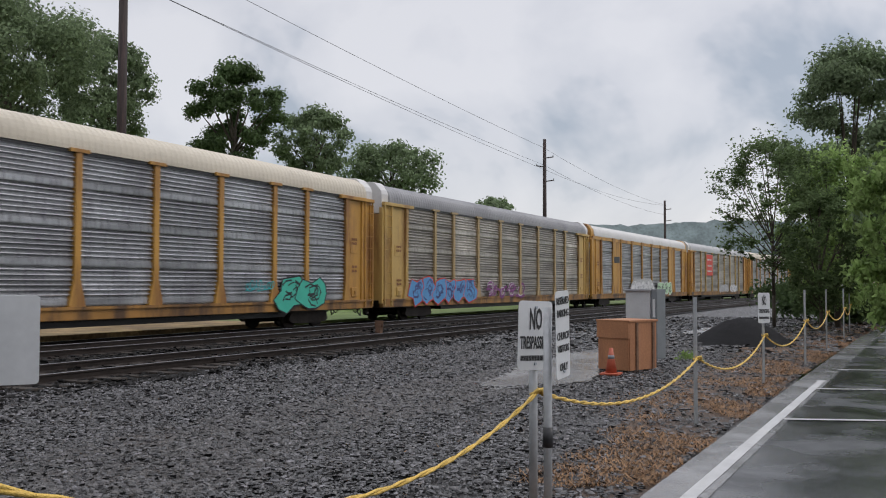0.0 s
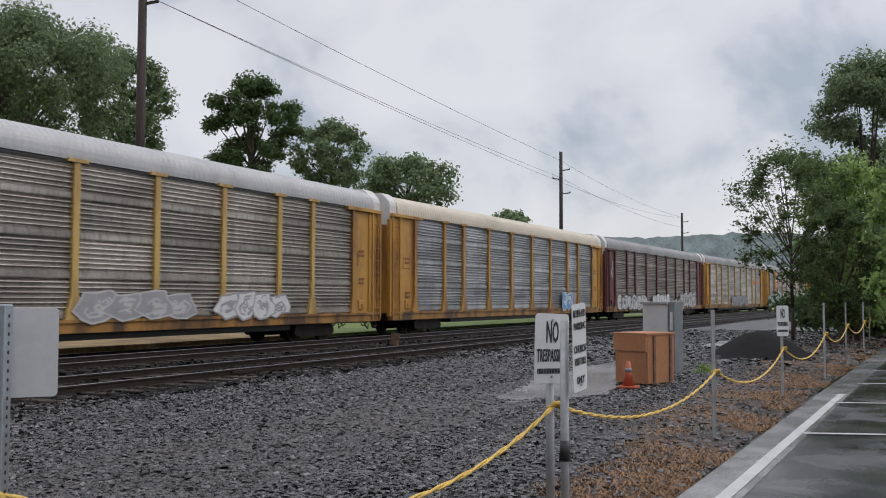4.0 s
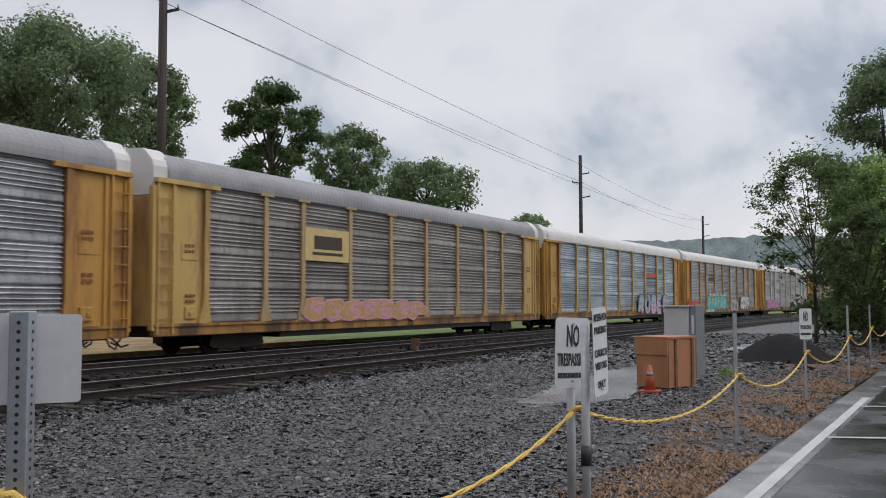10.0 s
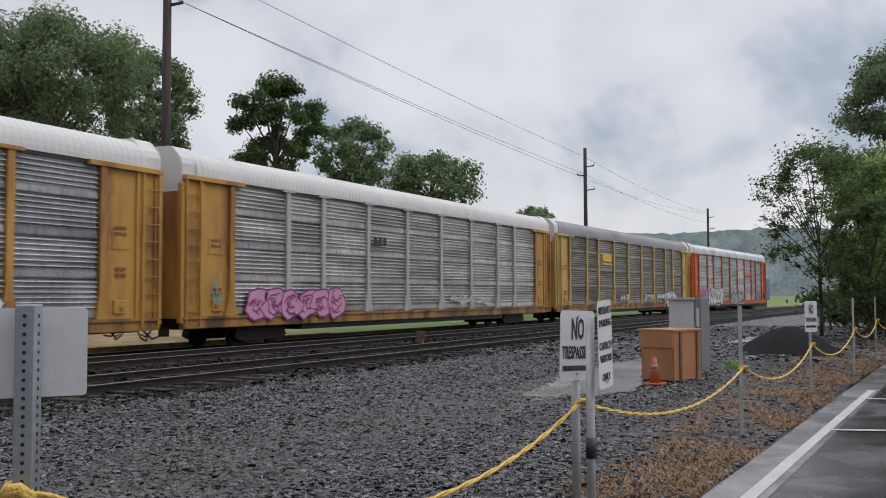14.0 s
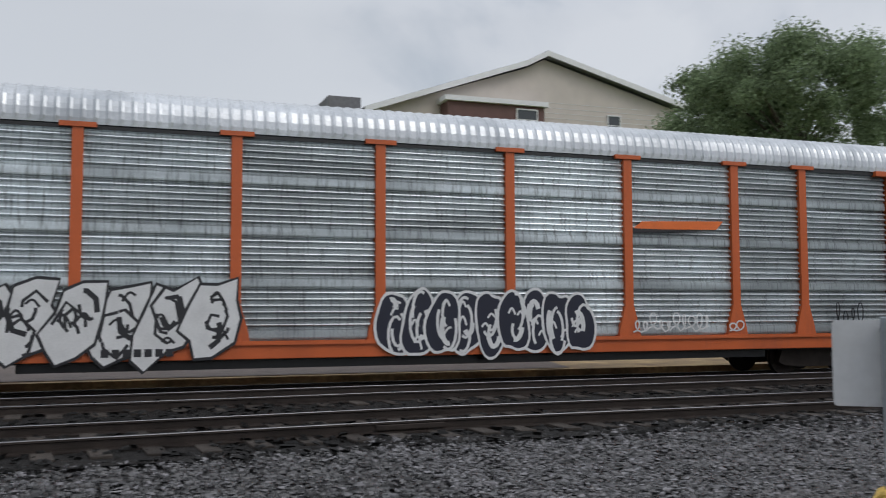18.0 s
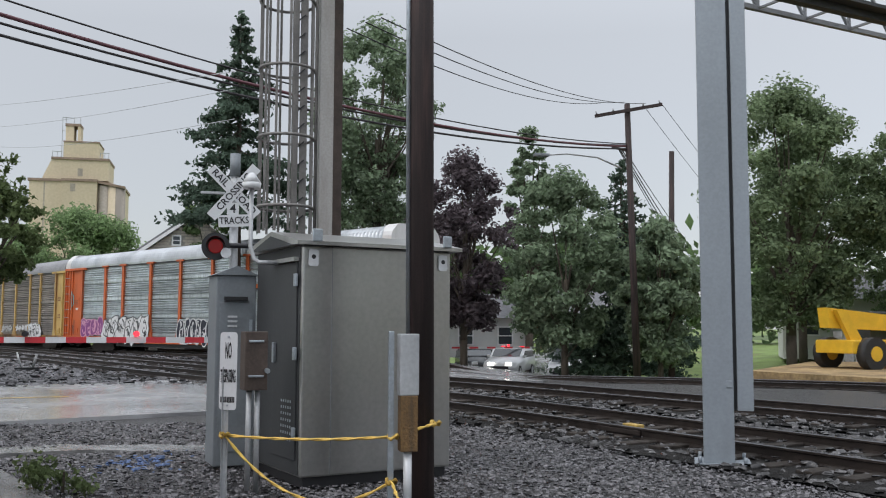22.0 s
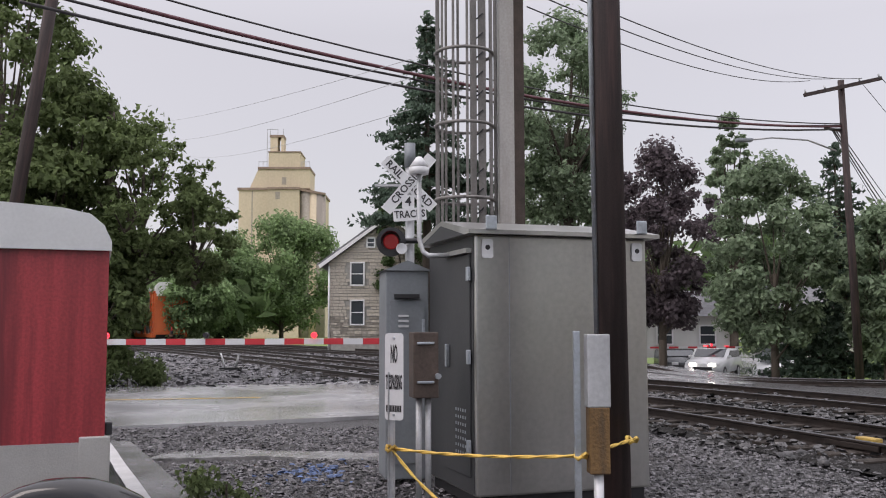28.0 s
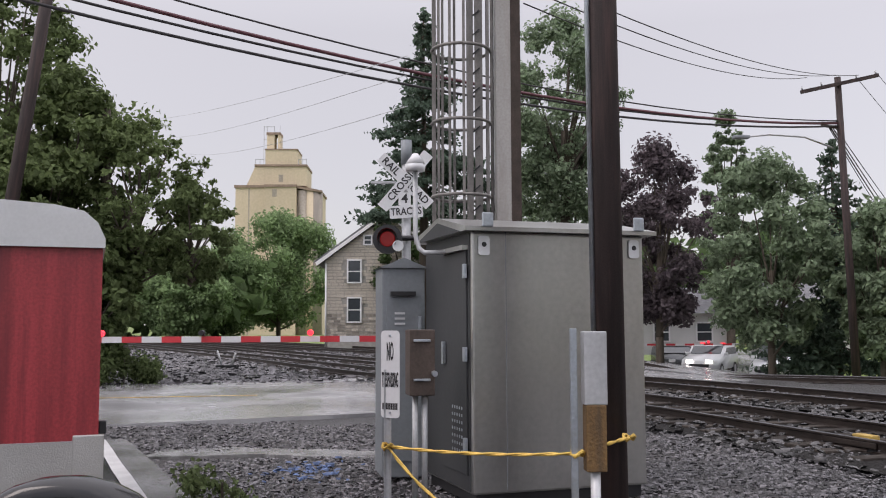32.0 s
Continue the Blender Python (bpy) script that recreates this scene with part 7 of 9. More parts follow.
def build_signal_bridge():
    b = thing("signal_bridge", pose(0, 0, 0), "galvanised lattice signal bridge spanning the tracks", "signal bridge")
    L0, R0 = Vector((-21.3, 3.0, 0)), Vector((-27.6, 26.6, 0))
    d = (R0 - L0).normalized()
    n = Vector((d.y, -d.x, 0))
    zb, zt, dep = 8.75, 10.85, 1.3

    def at(s, side, z):
        p = L0 + d * s + n * (dep / 2 * side)
        return (p.x, p.y, z)
    S = (R0 - L0).length
    for side in (-1, 1):
        for z in (zb, zt):
            part("chord", beam(bmesh.new(), at(0, side, z), at(S, side, z), 0.11, 0.11), M["truss_grey"], b)
    k = 16
    for i in range(k + 1):
        s = S * i / k
        for side in (-1, 1):
            part("upright", beam(bmesh.new(), at(s, side, zb), at(s, side, zt), 0.06, 0.06), M["truss_grey"], b)
            if i < k:
                a, c = (zt, zb) if i < k * 0.6 else (zb, zt)
                part("diagonal", beam(bmesh.new(), at(s, side, a), at(S * (i + 1) / k, side, c), 0.06, 0.06), M["truss_grey"], b)
        for z in (zb, zt):
            part("cross_tie", beam(bmesh.new(), at(s, -1, z), at(s, 1, z), 0.05, 0.05), M["truss_grey"], b)
        if i < k:
            part("top_brace", beam(bmesh.new(), at(s, -1, zt), at(S * (i + 1) / k, 1, zt), 0.05, 0.05), M["truss_grey"], b)
    for side, off in ((1, 0.4), (1, 1.1)):
        part("hand_rail", beam(bmesh.new(), at(0, side * 1.25, zb + off), at(S * 0.8, side * 1.25, zb + off), 0.035, 0.035), M["truss_grey"], b)
    for i in range(9):
        s = S * 0.8 * i / 8
        part("rail_post", beam(bmesh.new(), at(s, 1.25, zb), at(s, 1.25, zb + 1.1), 0.035, 0.035), M["truss_grey"], b)
    bm = bmesh.new()
    beam(bm, at(0, 1.0, zb - 0.12), at(S * 0.84, 1.0, zb - 0.12), 0.75, 0.08)
    beam(bm, at(0, 1.0, zb - 0.24), at(S * 0.84, 1.0, zb - 0.24), 0.2, 0.16)
    part("walkway", bm, M["stainless_dk"], b, "dark grated walkway under the signals")
    for s, has in ((S * 0.365, 1), (S * 0.43, 0), (S * 0.545, 1)):
        p = Vector(at(s, 1.7, zb + 0.75))
        sig = part("signal_head", bmesh.new(), M["signal_black"], b, "black oval signal head with three lenses")
        bm = bmesh.new()
        out = [(0.28 * math.cos(t), (0.47 if math.sin(t) > 0 else -0.47) + 0.28 * math.sin(t)) for t in [2 * math.pi * q / 20 + 0.001 for q in range(20)]]
        prism(bm, out, "x", -0.06, 0.06)
        bm.to_mesh(sig.data)
        bm.free()
        sig.matrix_basis = Matrix.Translation(p) @ Matrix.Rotation(math.atan2(n.y, n.x), 4, "Z")
        for z in (-0.42, 0, 0.42):
            part("lens_hood", rd((0.06, 0, z), (0.26, 0, z), 0.14, 0.13, 12), M["black"], sig)
        part("bracket", beam(bmesh.new(), at(s, 1.0, zb + 0.3), at(s, 1.65, zb + 0.3), 0.06, 0.06), M["truss_grey"], b)
        if has:
            part("number_board", bx((0.07, -0.28, -0.98), (0.09, 0.34, -0.80)), M["black"], sig)
            bm = bmesh.new()
            for q in range(4):
                box(bm, (0.091, -0.22 + q * 0.13, -0.95), (0.094, -0.13 + q * 0.13, -0.83))
            part("number_bars", bm, M["sign"], sig)
    # far leg
    for u in (-1, 1):
        x, y, _ = at(S, u, 0)
        part("leg_post", bx((x - 0.13, y - 0.13, 0), (x + 0.13, y + 0.13, zt + 0.1), 0.01), M["truss_grey"], b)
    for i in range(6):
        z0, z1 = 0.5 + i * 1.35, 0.5 + (i + 1) * 1.35
        part("leg_tie", beam(bmesh.new(), at(S, -1, z0), at(S, 1, z0), 0.08, 0.08), M["truss_grey"], b)
        part("leg_brace", beam(bmesh.new(), at(S, -1 if i % 2 else 1, z0), at(S, 1 if i % 2 else -1, z1), 0.07, 0.07), M["truss_grey"], b)
    # near mast, with the ladder in its cage
    x, y, _ = at(0, 0, 0)
    part("mast", bx((x - 0.17, y - 0.06, 0), (x + 0.17, y + 0.17, 13), 0.02), M["mast_grey"], b)
    part("mast_rear", bx((x - 0.9, y + 0.13, 0), (x - 0.65, y + 0.41, 12)), M["box_brown"], b, "rust-brown rear mast")
    part("conduit", rd((x + 0.1, y - 0.11, 0), (x + 0.1, y - 0.11, 12), 0.028), M["galv_old"], b)
    # climbing column with step bolts, inside the hoops of its cage
    lx, ly = x + 0.05, y - 0.37
    for y0, y1, dx in ((-0.115, -0.025, 0.0), (0.0, 0.115, 0.03)):
        part("climbing_column", bx((lx - 0.05, ly + y0, 0.3), (lx + 0.05 + dx, ly + y1, 12), 0.008), M["galv_old"], b)
    for i in range(36):
        z = 0.5 + 0.3 * i
        part("step_bolt", beam(bmesh.new(), (lx + 0.09, ly - 0.03, z), (lx + 0.09, ly + 0.07, z + 0.09), 0.02, 0.02), M["black"], b)
    cx, cy, cr = lx + 0.1, ly - 0.22, 0.42
    for q in range(11):
        a = math.pi * (0.42 + 2 * q / 12.5)
        u, v = cx + cr * math.cos(a), cy + cr * math.sin(a)
        part("cage_bar", bx((u - 0.012, v - 0.02, 3.0), (u + 0.012, v + 0.02, 10.5)), M["galv_old"], b)
    for k in range(6):
        z = 3.40 + 1.12 * k
        bm = tube(bmesh.new(), [(cx + (cr + 0.02) * math.cos(math.pi * 2 * q / 20), cy + (cr + 0.02) * math.sin(math.pi * 2 * q / 20), z) for q in range(21)], 0.026, 5)
        part("cage_hoop", bm, M["galv_old"], b)


# ---- poles and wires ----


def util_pole(x, y, h, r, label, arms=(), lean=0.0, rz=0.0, z=-0.1, material="pole", slope=0.0, half=()):
    """arms: height and width of each full crossarm; half: height and reach of each one-sided bracket."""
    p = thing("utility_pole", pose(x, y, z, 0, lean, rz), label, "pole", "wooden poles")
    part("shaft", rd((0, 0, 0), (0, 0, h), r, r * 0.75, 12), M[material], p)
    for hz, w in arms:
        tip = Matrix.Translation((0, -r, hz)) @ Matrix.Rotation(radians(-slope), 4, "Y")
        part("crossarm", bx((-w / 2, -0.06, 0), (w / 2, 0.06, 0.13), 0, tip), M["pole"], p)
        for q in (-0.95, -0.45, 0.45, 0.95):
            part("insulator", rd(tip @ Vector((q * w / 2, 0, 0.12)), tip @ Vector((q * w / 2, 0, 0.26)), 0.035), M["galv_dull"], p)
    for hz, w in half:
        part("bracket", beam(bmesh.new(), (0, 0, hz), (w, 0, hz + 0.12), 0.09, 0.09), M["pole"], p)
        part("insulator", rd((w * 0.95, 0, hz + 0.14), (w * 0.95, 0, hz + 0.3), 0.04), M["galv_dull"], p)
    return p


def wire(a, b, sag, r=0.012, material="cable", label="overhead wire between poles"):
    a, b = Vector(a), Vector(b)
    n = 16
    pts = []
    for k in range(n + 1):
        u = k / n
        p = a.lerp(b, u)
        p.z -= 4 * sag * u * (1 - u)
        pts.append(p)
    tagged(part("overhead_wire", tube(bmesh.new(), pts, r, 5), M[material]), label, "wire", "overhead wires")


def build_poles():
    util_pole(26.6, 25.0, 14.5, 0.20, "tall dark wooden pole behind the train", (), 0, -65, half=((12.6, 0.6),))
    util_pole(79.9, 25.95, 14.7, 0.2, "wooden utility pole with short one-sided brackets", (), 0, -65, half=((13.0, 0.8), (12.2, -0.75), (10.9, 0.85)))
    util_pole(134.0, 25.7, 13.7, 0.2, "distant wooden utility pole with one-sided brackets", (), 0, -65, half=((12.4, 0.9), (10.8, 0.9)))
    for o, z1, z2 in ((0.4, 13.1, 12.05), (0.1, 12.95, 12.3), (0, 14.5, 13.8)):
        wire((26.6 + o * 0.5, 25 + o, z1), (79.9 + o, 25.95 + o, z2), 0.2, 0.012)
        wire((79.9 + o, 25.95 + o, z2), (134.0 + o, 25.7 + o, 11.6 if z1 < 13 else 13.0), 0.6, 0.012)
        wire((26.6 + o * 0.5, 25 + o, z1), (-33.6, 30.0 + o, z1 + 0.8), 0.5, 0.011)
    util_pole(-33.6, 30.1, 21, 0.23, "tall dark steel pole beyond the signal bridge")
    # street poles and cables beyond the crossing
    util_pole(-41.75, 17.95, 11.5, 0.16, "leaning utility pole carrying cables over the street", ((11.15, 3.1),), -1.5, 92, -0.7, slope=11.3, half=((9.55, -0.75),))
    util_pole(-44.0, 20.6, 10.1, 0.15, "dark wooden pole by the street", (), 2, 0, -0.8)
    util_pole(-29.4, -8.45, 14.0, 0.175, "slanting wooden pole among the leaves", (), 7.8, 90)
    util_pole(-32.2, -6.6, 7.4, 0.14, "grey weathered pole stump among the leaves", (), 0, 0, -0.1, "bark")
    for z1, z2, r, mt in ((7.55, 9.1, 0.03, "cable"), (7.75, 9.05, 0.045, "cable_red"), (7.3, 8.95, 0.035, "cable"), (8.1, 9.15, 0.022, "cable")):
        wire((-23.6, -5.4, z1), (-41.85, 17.75, z2), 0.75, r, mt, "thick bundled cable over the crossing")
    for y, z1, z2 in ((-0.9, 10.0, 10.9), (0.2, 10.4, 11.0), (1.1, 10.9, 11.0)):
        wire((-22.0, 3.75 + y * 0.3, 6.8 + y * 0.12), (-41.8, 17.4 + y, z2 - 0.1), 0.45, 0.012)
    for z1, z2, q in ((14.1, 5.7, 0.6), (13.0, 5.4, 2.3), (12.0, 4.9, 4.2)):
        wire((-64.5, -16.5 + q, z1), (-21.6, 1.6, z2), 0.3, 0.006, 'galv_dull')
    for q, z2, r in ((0, 6.5, 0.03), (0.4, 6.9, 0.025), (0.9, 7.6, 0.02), (-0.3, 6.0, 0.02)):
        wire((-41.8, 17.3 + q * 0.2, 8.95), (-100, 53 + q, z2), 0.4, r)
    for q in (0.6, 1.4):
        wire((-41.8, 17.8 + q, 10.7 + q * 0.2), (-100, 60 + 3 * q, 9.0), 0.6, 0.012)
    # street light on the leaning pole
    s = thing("street_light", pose(-41.8, 17.4, 8.1, 0, 0, 0), "arm street light on the utility pole", "street light")
    part("arm", tube(bmesh.new(), [(0, 0, 0), (0.3, -1.2, 0.35), (0.5, -2.6, 0.4), (0.6, -3.4, 0.3)], 0.035, 6), M["galv_dull"], s)
    part("lamp_head", bx((0.45, -4.0, 0.22), (0.75, -3.4, 0.34), 0.03), M["case_grey"], s)
    # pole with a slanted panel and camera, and a tall lamp on the hill
    p = thing("camera_pole", pose(-38.7, 45.9, 0), "slim pole with a slanted panel and white box", "pole")
    part("shaft", rd((0, 0, 0), (0, 0, 8.7), 0.12), M["pole"], p)
    part("panel", bx((-0.9, -0.05, -0.12), (0.9, 0.05, 0.12), 0, pose(-0.42, -0.35, 7.2, 0, -55, 40)), M["galv_dull"], p)
    part("box", bx((-0.2, -0.4, 4.0), (0.8, -0.2, 4.7), 0.02), M["sign"], p)
    part("camera", rd((0.25, 0, 8.2), (0.25, -0.1, 8.0), 0.12), M["black"], p)
    p = thing("flood_light", pose(-48.6, 87.5, 2.0), "tall slim flood light on the grassy hill", "street light")
    part("shaft", rd((0, 0, 0), (0, 0, 12.4), 0.16, 0.11), M["galv_dull"], p)
    part("lamp_head", bx((-0.6, -0.4, 12.2), (0.6, 0.4, 12.9), 0.1), M["case_grey"], p)
    wire((-38.7, 45.9, 7.0), (40, 95, 10), 0.8, 0.03)
    wire((-38.7, 45.9, 4.8), (40, 95, 8.4), 0.5, 0.03)


# ---- trees ----


def leaf_cloud(name, centres, count, size, material, parent, seed, droop=0.0, flat=0.0, lobed=False):
    """Many small leaf sprays scattered in clumps: centres are (x, y, z, rx, rz); lobed: leaves lie along each clump's outside."""
    rng = np.random.RandomState(seed)
    vol = np.array([c[3] ** 2 * c[4] for c in centres])
    pick = rng.choice(len(centres), count, p=vol / vol.sum())
    c = np.array(centres)[pick]
    d = rng.normal(size=(count, 3))
    d /= np.linalg.norm(d, axis=1)[:, None]
    rad = np.clip(rng.normal(0.70, 0.34, count), 0, 1.3) if lobed else np.minimum(np.abs(rng.normal(0, 0.66, count)), 1.3)
    p = c[:, :3] + d * rad[:, None] * np.stack([c[:, 3], c[:, 3], c[:, 4]], 1)
    u = rng.normal(size=(count, 3))
    u[:, 2] = u[:, 2] * (1 - flat) - droop
    u /= np.linalg.norm(u, axis=1)[:, None]
    w = np.cross(u, rng.normal(size=(count, 3)))
    w[:, 2] *= (1 - flat)
    if lobed:
        out = d + np.array([0, 0, 0.35]) + rng.normal(0, 0.65, (count, 3))
        u = np.cross(out, u)
        u /= np.linalg.norm(u, axis=1)[:, None] + 1e-9
        w = np.cross(out, u)
    w /= np.linalg.norm(w, axis=1)[:, None] + 1e-9
    k = rng.uniform(0.55, 1.3, count)[:, None] * size
    nrm = np.cross(u, w)
    # a bent leaf spray: two quads folded along the midrib
    a, b = p - u * k, p + u * k
    l = p + w * k * 0.55 + nrm * k * 0.22
    r = p - w * k * 0.55 + nrm * k * 0.22
    vv = np.stack([a, l, b, r], 1).reshape(-1, 3)
    base = (np.arange(count) * 4)[:, None]
    ff = np.concatenate([base + np.array([0, 1, 2]), base + np.array([0, 2, 3])], 1).reshape(-1, 3)
    me = bpy.data.meshes.new(name)
    me.vertices.add(len(vv))
    me.vertices.foreach_set("co", vv.ravel())
    me.loops.add(len(ff) * 3)
    me.loops.foreach_set("vertex_index", ff.ravel())
    me.polygons.add(len(ff))
    me.polygons.foreach_set("loop_start", np.arange(len(ff)) * 3)
    me.update(calc_edges=True)
    return shared(name, me, material, parent)


TREES = (
    ('a', 36.3, 42.6, 17.2, 6.7, 7.7),
    ('a', 35.7, 48.2, 17.1, 5.4, 8.0),
    ('a', 44.5, 43.2, 17.4, 3.0, 8.5),
    ('b', 52.8, 39.6, 17.1, 3.6, 8.7),
    ('a', 59.3, 37.1, 15.0, 3.2, 8.4),
    ('a', 71.0, 36.8, 13.7, 4.6, 8.3),
    ('a', 102.7, 39.5, 11.8, 2.3, 9.5),
    ('a', 70.0, 27.0, 8.3, 2.5, 0.3),
    ('a', 83.0, 34.7, 4.7, 3.3, -1.0),
    ('d', 35.9, 3.0, 7.3, 2.6, 1.6),
    ('a', 46.0, 0.5, 12.7, 3.6, 1.2),
    ('w', 37.0, 0.9, 6.8, 2.6, 0.4),
    ('w', 22.0, -0.8, 4.8, 1.3, 0.4),
    ('d', 33.0, 1.3, 4.8, 1.5, 0.5),
    ('a', 33.0, -1.9, 8.4, 2.2, -0.1),
    ('p', -21.9, 68.6, 17.2, 6.0, 0.1),
    ('p', -18.7, 73.7, 17.6, 4.6, -0.1),
    ('a', -13.3, 68.7, 11.2, 3.4, 0.8),
    ('a', -32.1, 78.7, 9.8, 3.1, -0.1),
    ('a', -53.6, 33.6, 13.2, 3.6, 3.0),
    ('a', -81.4, 88.3, 8.4, 7.2, 1.3),
    ('a', -96.0, 128.1, 6.6, 9.6, 1.0),
    ('a', -80.6, 126.6, 6.0, 10.8, 1.0),
    ('a', -66.5, 123.3, 6.7, 6.7, 0.9),
    ('a', -47.0, 28.5, 14.0, 4.5, 1.6),
    ('a', -44.1, 34.5, 13.6, 3.4, 1.2),
    ('a', -37.2, 36.3, 10.8, 2.8, 0.6),
    ('a', -51.0, 39.1, 10.6, 3.6, -0.2),
    ('l', -33.6, -10.1, 12.4, 2.9, 1.8),
    ('l', -32.4, -7.7, 8.6, 2.4, 0.6),
    ('o', -32.1, -5.7, 7.3, 2.3, 2.4),
    ('o', -31.9, -4.2, 5.2, 1.4, 2.5),
    ('l', -31.2, -8.1, 6.2, 2.3, 0.5),
    ('l', -30.8, -6.5, 4.1, 1.4, 0.4),
    ('a', 1.7, 80.0, 15.0, 5.8, 3.4),
    ('a', 7.0, 81.7, 13.1, 5.9, 3.3),
    ('h', -111.0, -13.7, 14.3, 7.6, 0.0),
    ('h', -105.1, -18.4, 9.8, 5.7, 0.0),
    ('h', -98.0, -21.0, 7.2, 5.2, -0.2),
    ('s', -51.1, 2.0, 16.5, 3.4, 6.8),
    ('f', -56.5, 9.5, 18.7, 3.5, 6.2),
    ('f', -58.5, 9.7, 12.4, 3.8, -0.4),
    ('c', -51.7, 13.2, 10.6, 2.9, 1.5),
    ('f', -60.6, 19.6, 13.9, 1.7, 2.5),
    ('f', -46.5, 16.6, 8.9, 3.0, -0.4),
    ('s', -49.1, 20.6, 9.9, 3.9, -0.8),
    ('f', -43.0, 19.6, 6.3, 1.9, -0.7),
    ('b', -67.2, 0.8, 10.6, 2.2, 0.8),
)
KINDS = dict(
    a=("leaf_f", "broad green leafy tree", 19000, 0.145),
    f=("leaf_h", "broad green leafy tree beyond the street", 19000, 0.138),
    h=("leaf_y", "dense green leafy tree by the far stone house", 36000, 0.21),
    b=("leaf_b", "dark green leafy tree with an open crown", 24000, 0.135),
    d=("leaf_d", "feathery green tree at the car park edge", 15000, 0.065),
    w=("leaf_w", "light green drooping tree over the fence end", 18000, 0.085),
    l=("leaf_a", "leafy green tree beside the street", 21000, 0.11),
    o=("leaf_a", "thin-crowned leafy tree leaning over the street", 9500, 0.085),
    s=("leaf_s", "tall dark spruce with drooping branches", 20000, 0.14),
    c=("leaf_c", "dark copper-leaved broad tree", 19000, 0.134),
    p=("leaf_p", "tall pine with layered boughs", 17000, 0.2),
)


def build_tree(kind, x, y, top, r, low, seed):
    rng = random.Random(seed)
    mt, label, count, size = KINDS[kind]
    base = 0.1 + basin(x, y)
    t = thing("tree", pose(x, y, -base), label, "tree")
    top += base
    bot = max(low, 0.4) if kind not in "sp" else max(low, 0.8)
    bm = bmesh.new()
    tr = max(0.07, top * (0.009 if kind == "d" else 0.018))
    cl = []
    if kind in "sp":
        rod(bm, (0, 0, 0), (0, 0, top * 0.97), tr, 0.03, 8)
        z = bot + 0.4
        step = 0.55 if kind == "s" else 1.0
        while z < top - 0.2:
            q = 1 - (z - bot) / (top - bot)
            rr = r * (q ** (0.8 if kind == "s" else 0.5)) * (1.0 if kind == "s" else 0.55 + 0.6 * math.sin(math.pi * min(1, q + 0.1)))
            n = 7 if kind == "s" else 5
            for k in range(n):
                a = rng.uniform(0, 6.28)
                e = rr * rng.uniform(0.65, 1.1)
                dz = -0.25 * e if kind == "s" else 0.08 * e
                zz = z + rng.uniform(-0.3, 0.3)
                rod(bm, (0, 0, zz), (e * math.cos(a), e * math.sin(a), zz + dz), 0.04, 0.012, 5)
                for u in (0.35, 0.65, 0.95):
                    cl.append((e * u * math.cos(a), e * u * math.sin(a), zz + dz * u, max(0.2, e * 0.28), 0.2 if kind == "s" else 0.28))
            z += step * rng.uniform(0.8, 1.2)
        cl.append((0, 0, top - 0.3, 0.2, 0.35))
    else:
        h = bot + (top - bot) * 0.45
        # the street trees lean out over the road from behind the kerb
        foot = min(0.0, -8.2 - y) if kind in "lo" else 0.0
        rod(bm, (0, foot, 0), (0, foot, h * 0.3), tr, tr * 0.9, 9)
        rod(bm, (0, foot, h * 0.3), (0.15, 0.05, h), tr * 0.9, tr * 0.6, 9)
        cz, hz = (top + bot) / 2, (top - bot) / 2
        n = 240 if kind == "l" else 130 if kind == "o" else 110 if kind in "fcha" else (120 if kind in "wd" else 60)
        for k in range(n):
            a = rng.uniform(0, 6.28)
            v = rng.uniform(-0.92, 0.95)
            lim = math.sqrt(max(0.05, 1 - v * v)) * (1.0 if v > -0.3 else 0.85)
            q = rng.uniform(0.15, 1.0) ** 0.5 * 0.92 * lim
            px, py, pz = r * q * math.cos(a), r * q * math.sin(a), cz + v * hz * 0.86
            cr = r * (rng.uniform(0.06, 0.17) if kind in "lo" else rng.uniform(0.11, 0.24))
            cl.append((px, py, pz, cr, cr * rng.uniform(0.6, 0.9)))
            if k % 5 == 0:
                m0 = Vector((0.1, 0.03, min(h, bot * 0.6 + pz * 0.4)))
                rod(bm, m0, (px * 0.9, py * 0.9, pz), tr * 0.35, 0.015, 5)
        cl.append((0, 0, top - r * 0.28, r * 0.3, r * 0.26))
    part("trunk", bm, M["bark"], t)
    if kind == "a":
        # leaf sprays grow with the distance from the yard, their number with the crown
        size = max(0.10, min(0.34, (0.0022 if x > 0 else 0.0027) * min(math.hypot(x, y), math.hypot(x + 7, y - 2))))
        count = int(11.5 * r * (top - bot) / size ** 2)
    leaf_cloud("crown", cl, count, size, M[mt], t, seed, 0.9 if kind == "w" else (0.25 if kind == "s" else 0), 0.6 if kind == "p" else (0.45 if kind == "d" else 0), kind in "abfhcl")


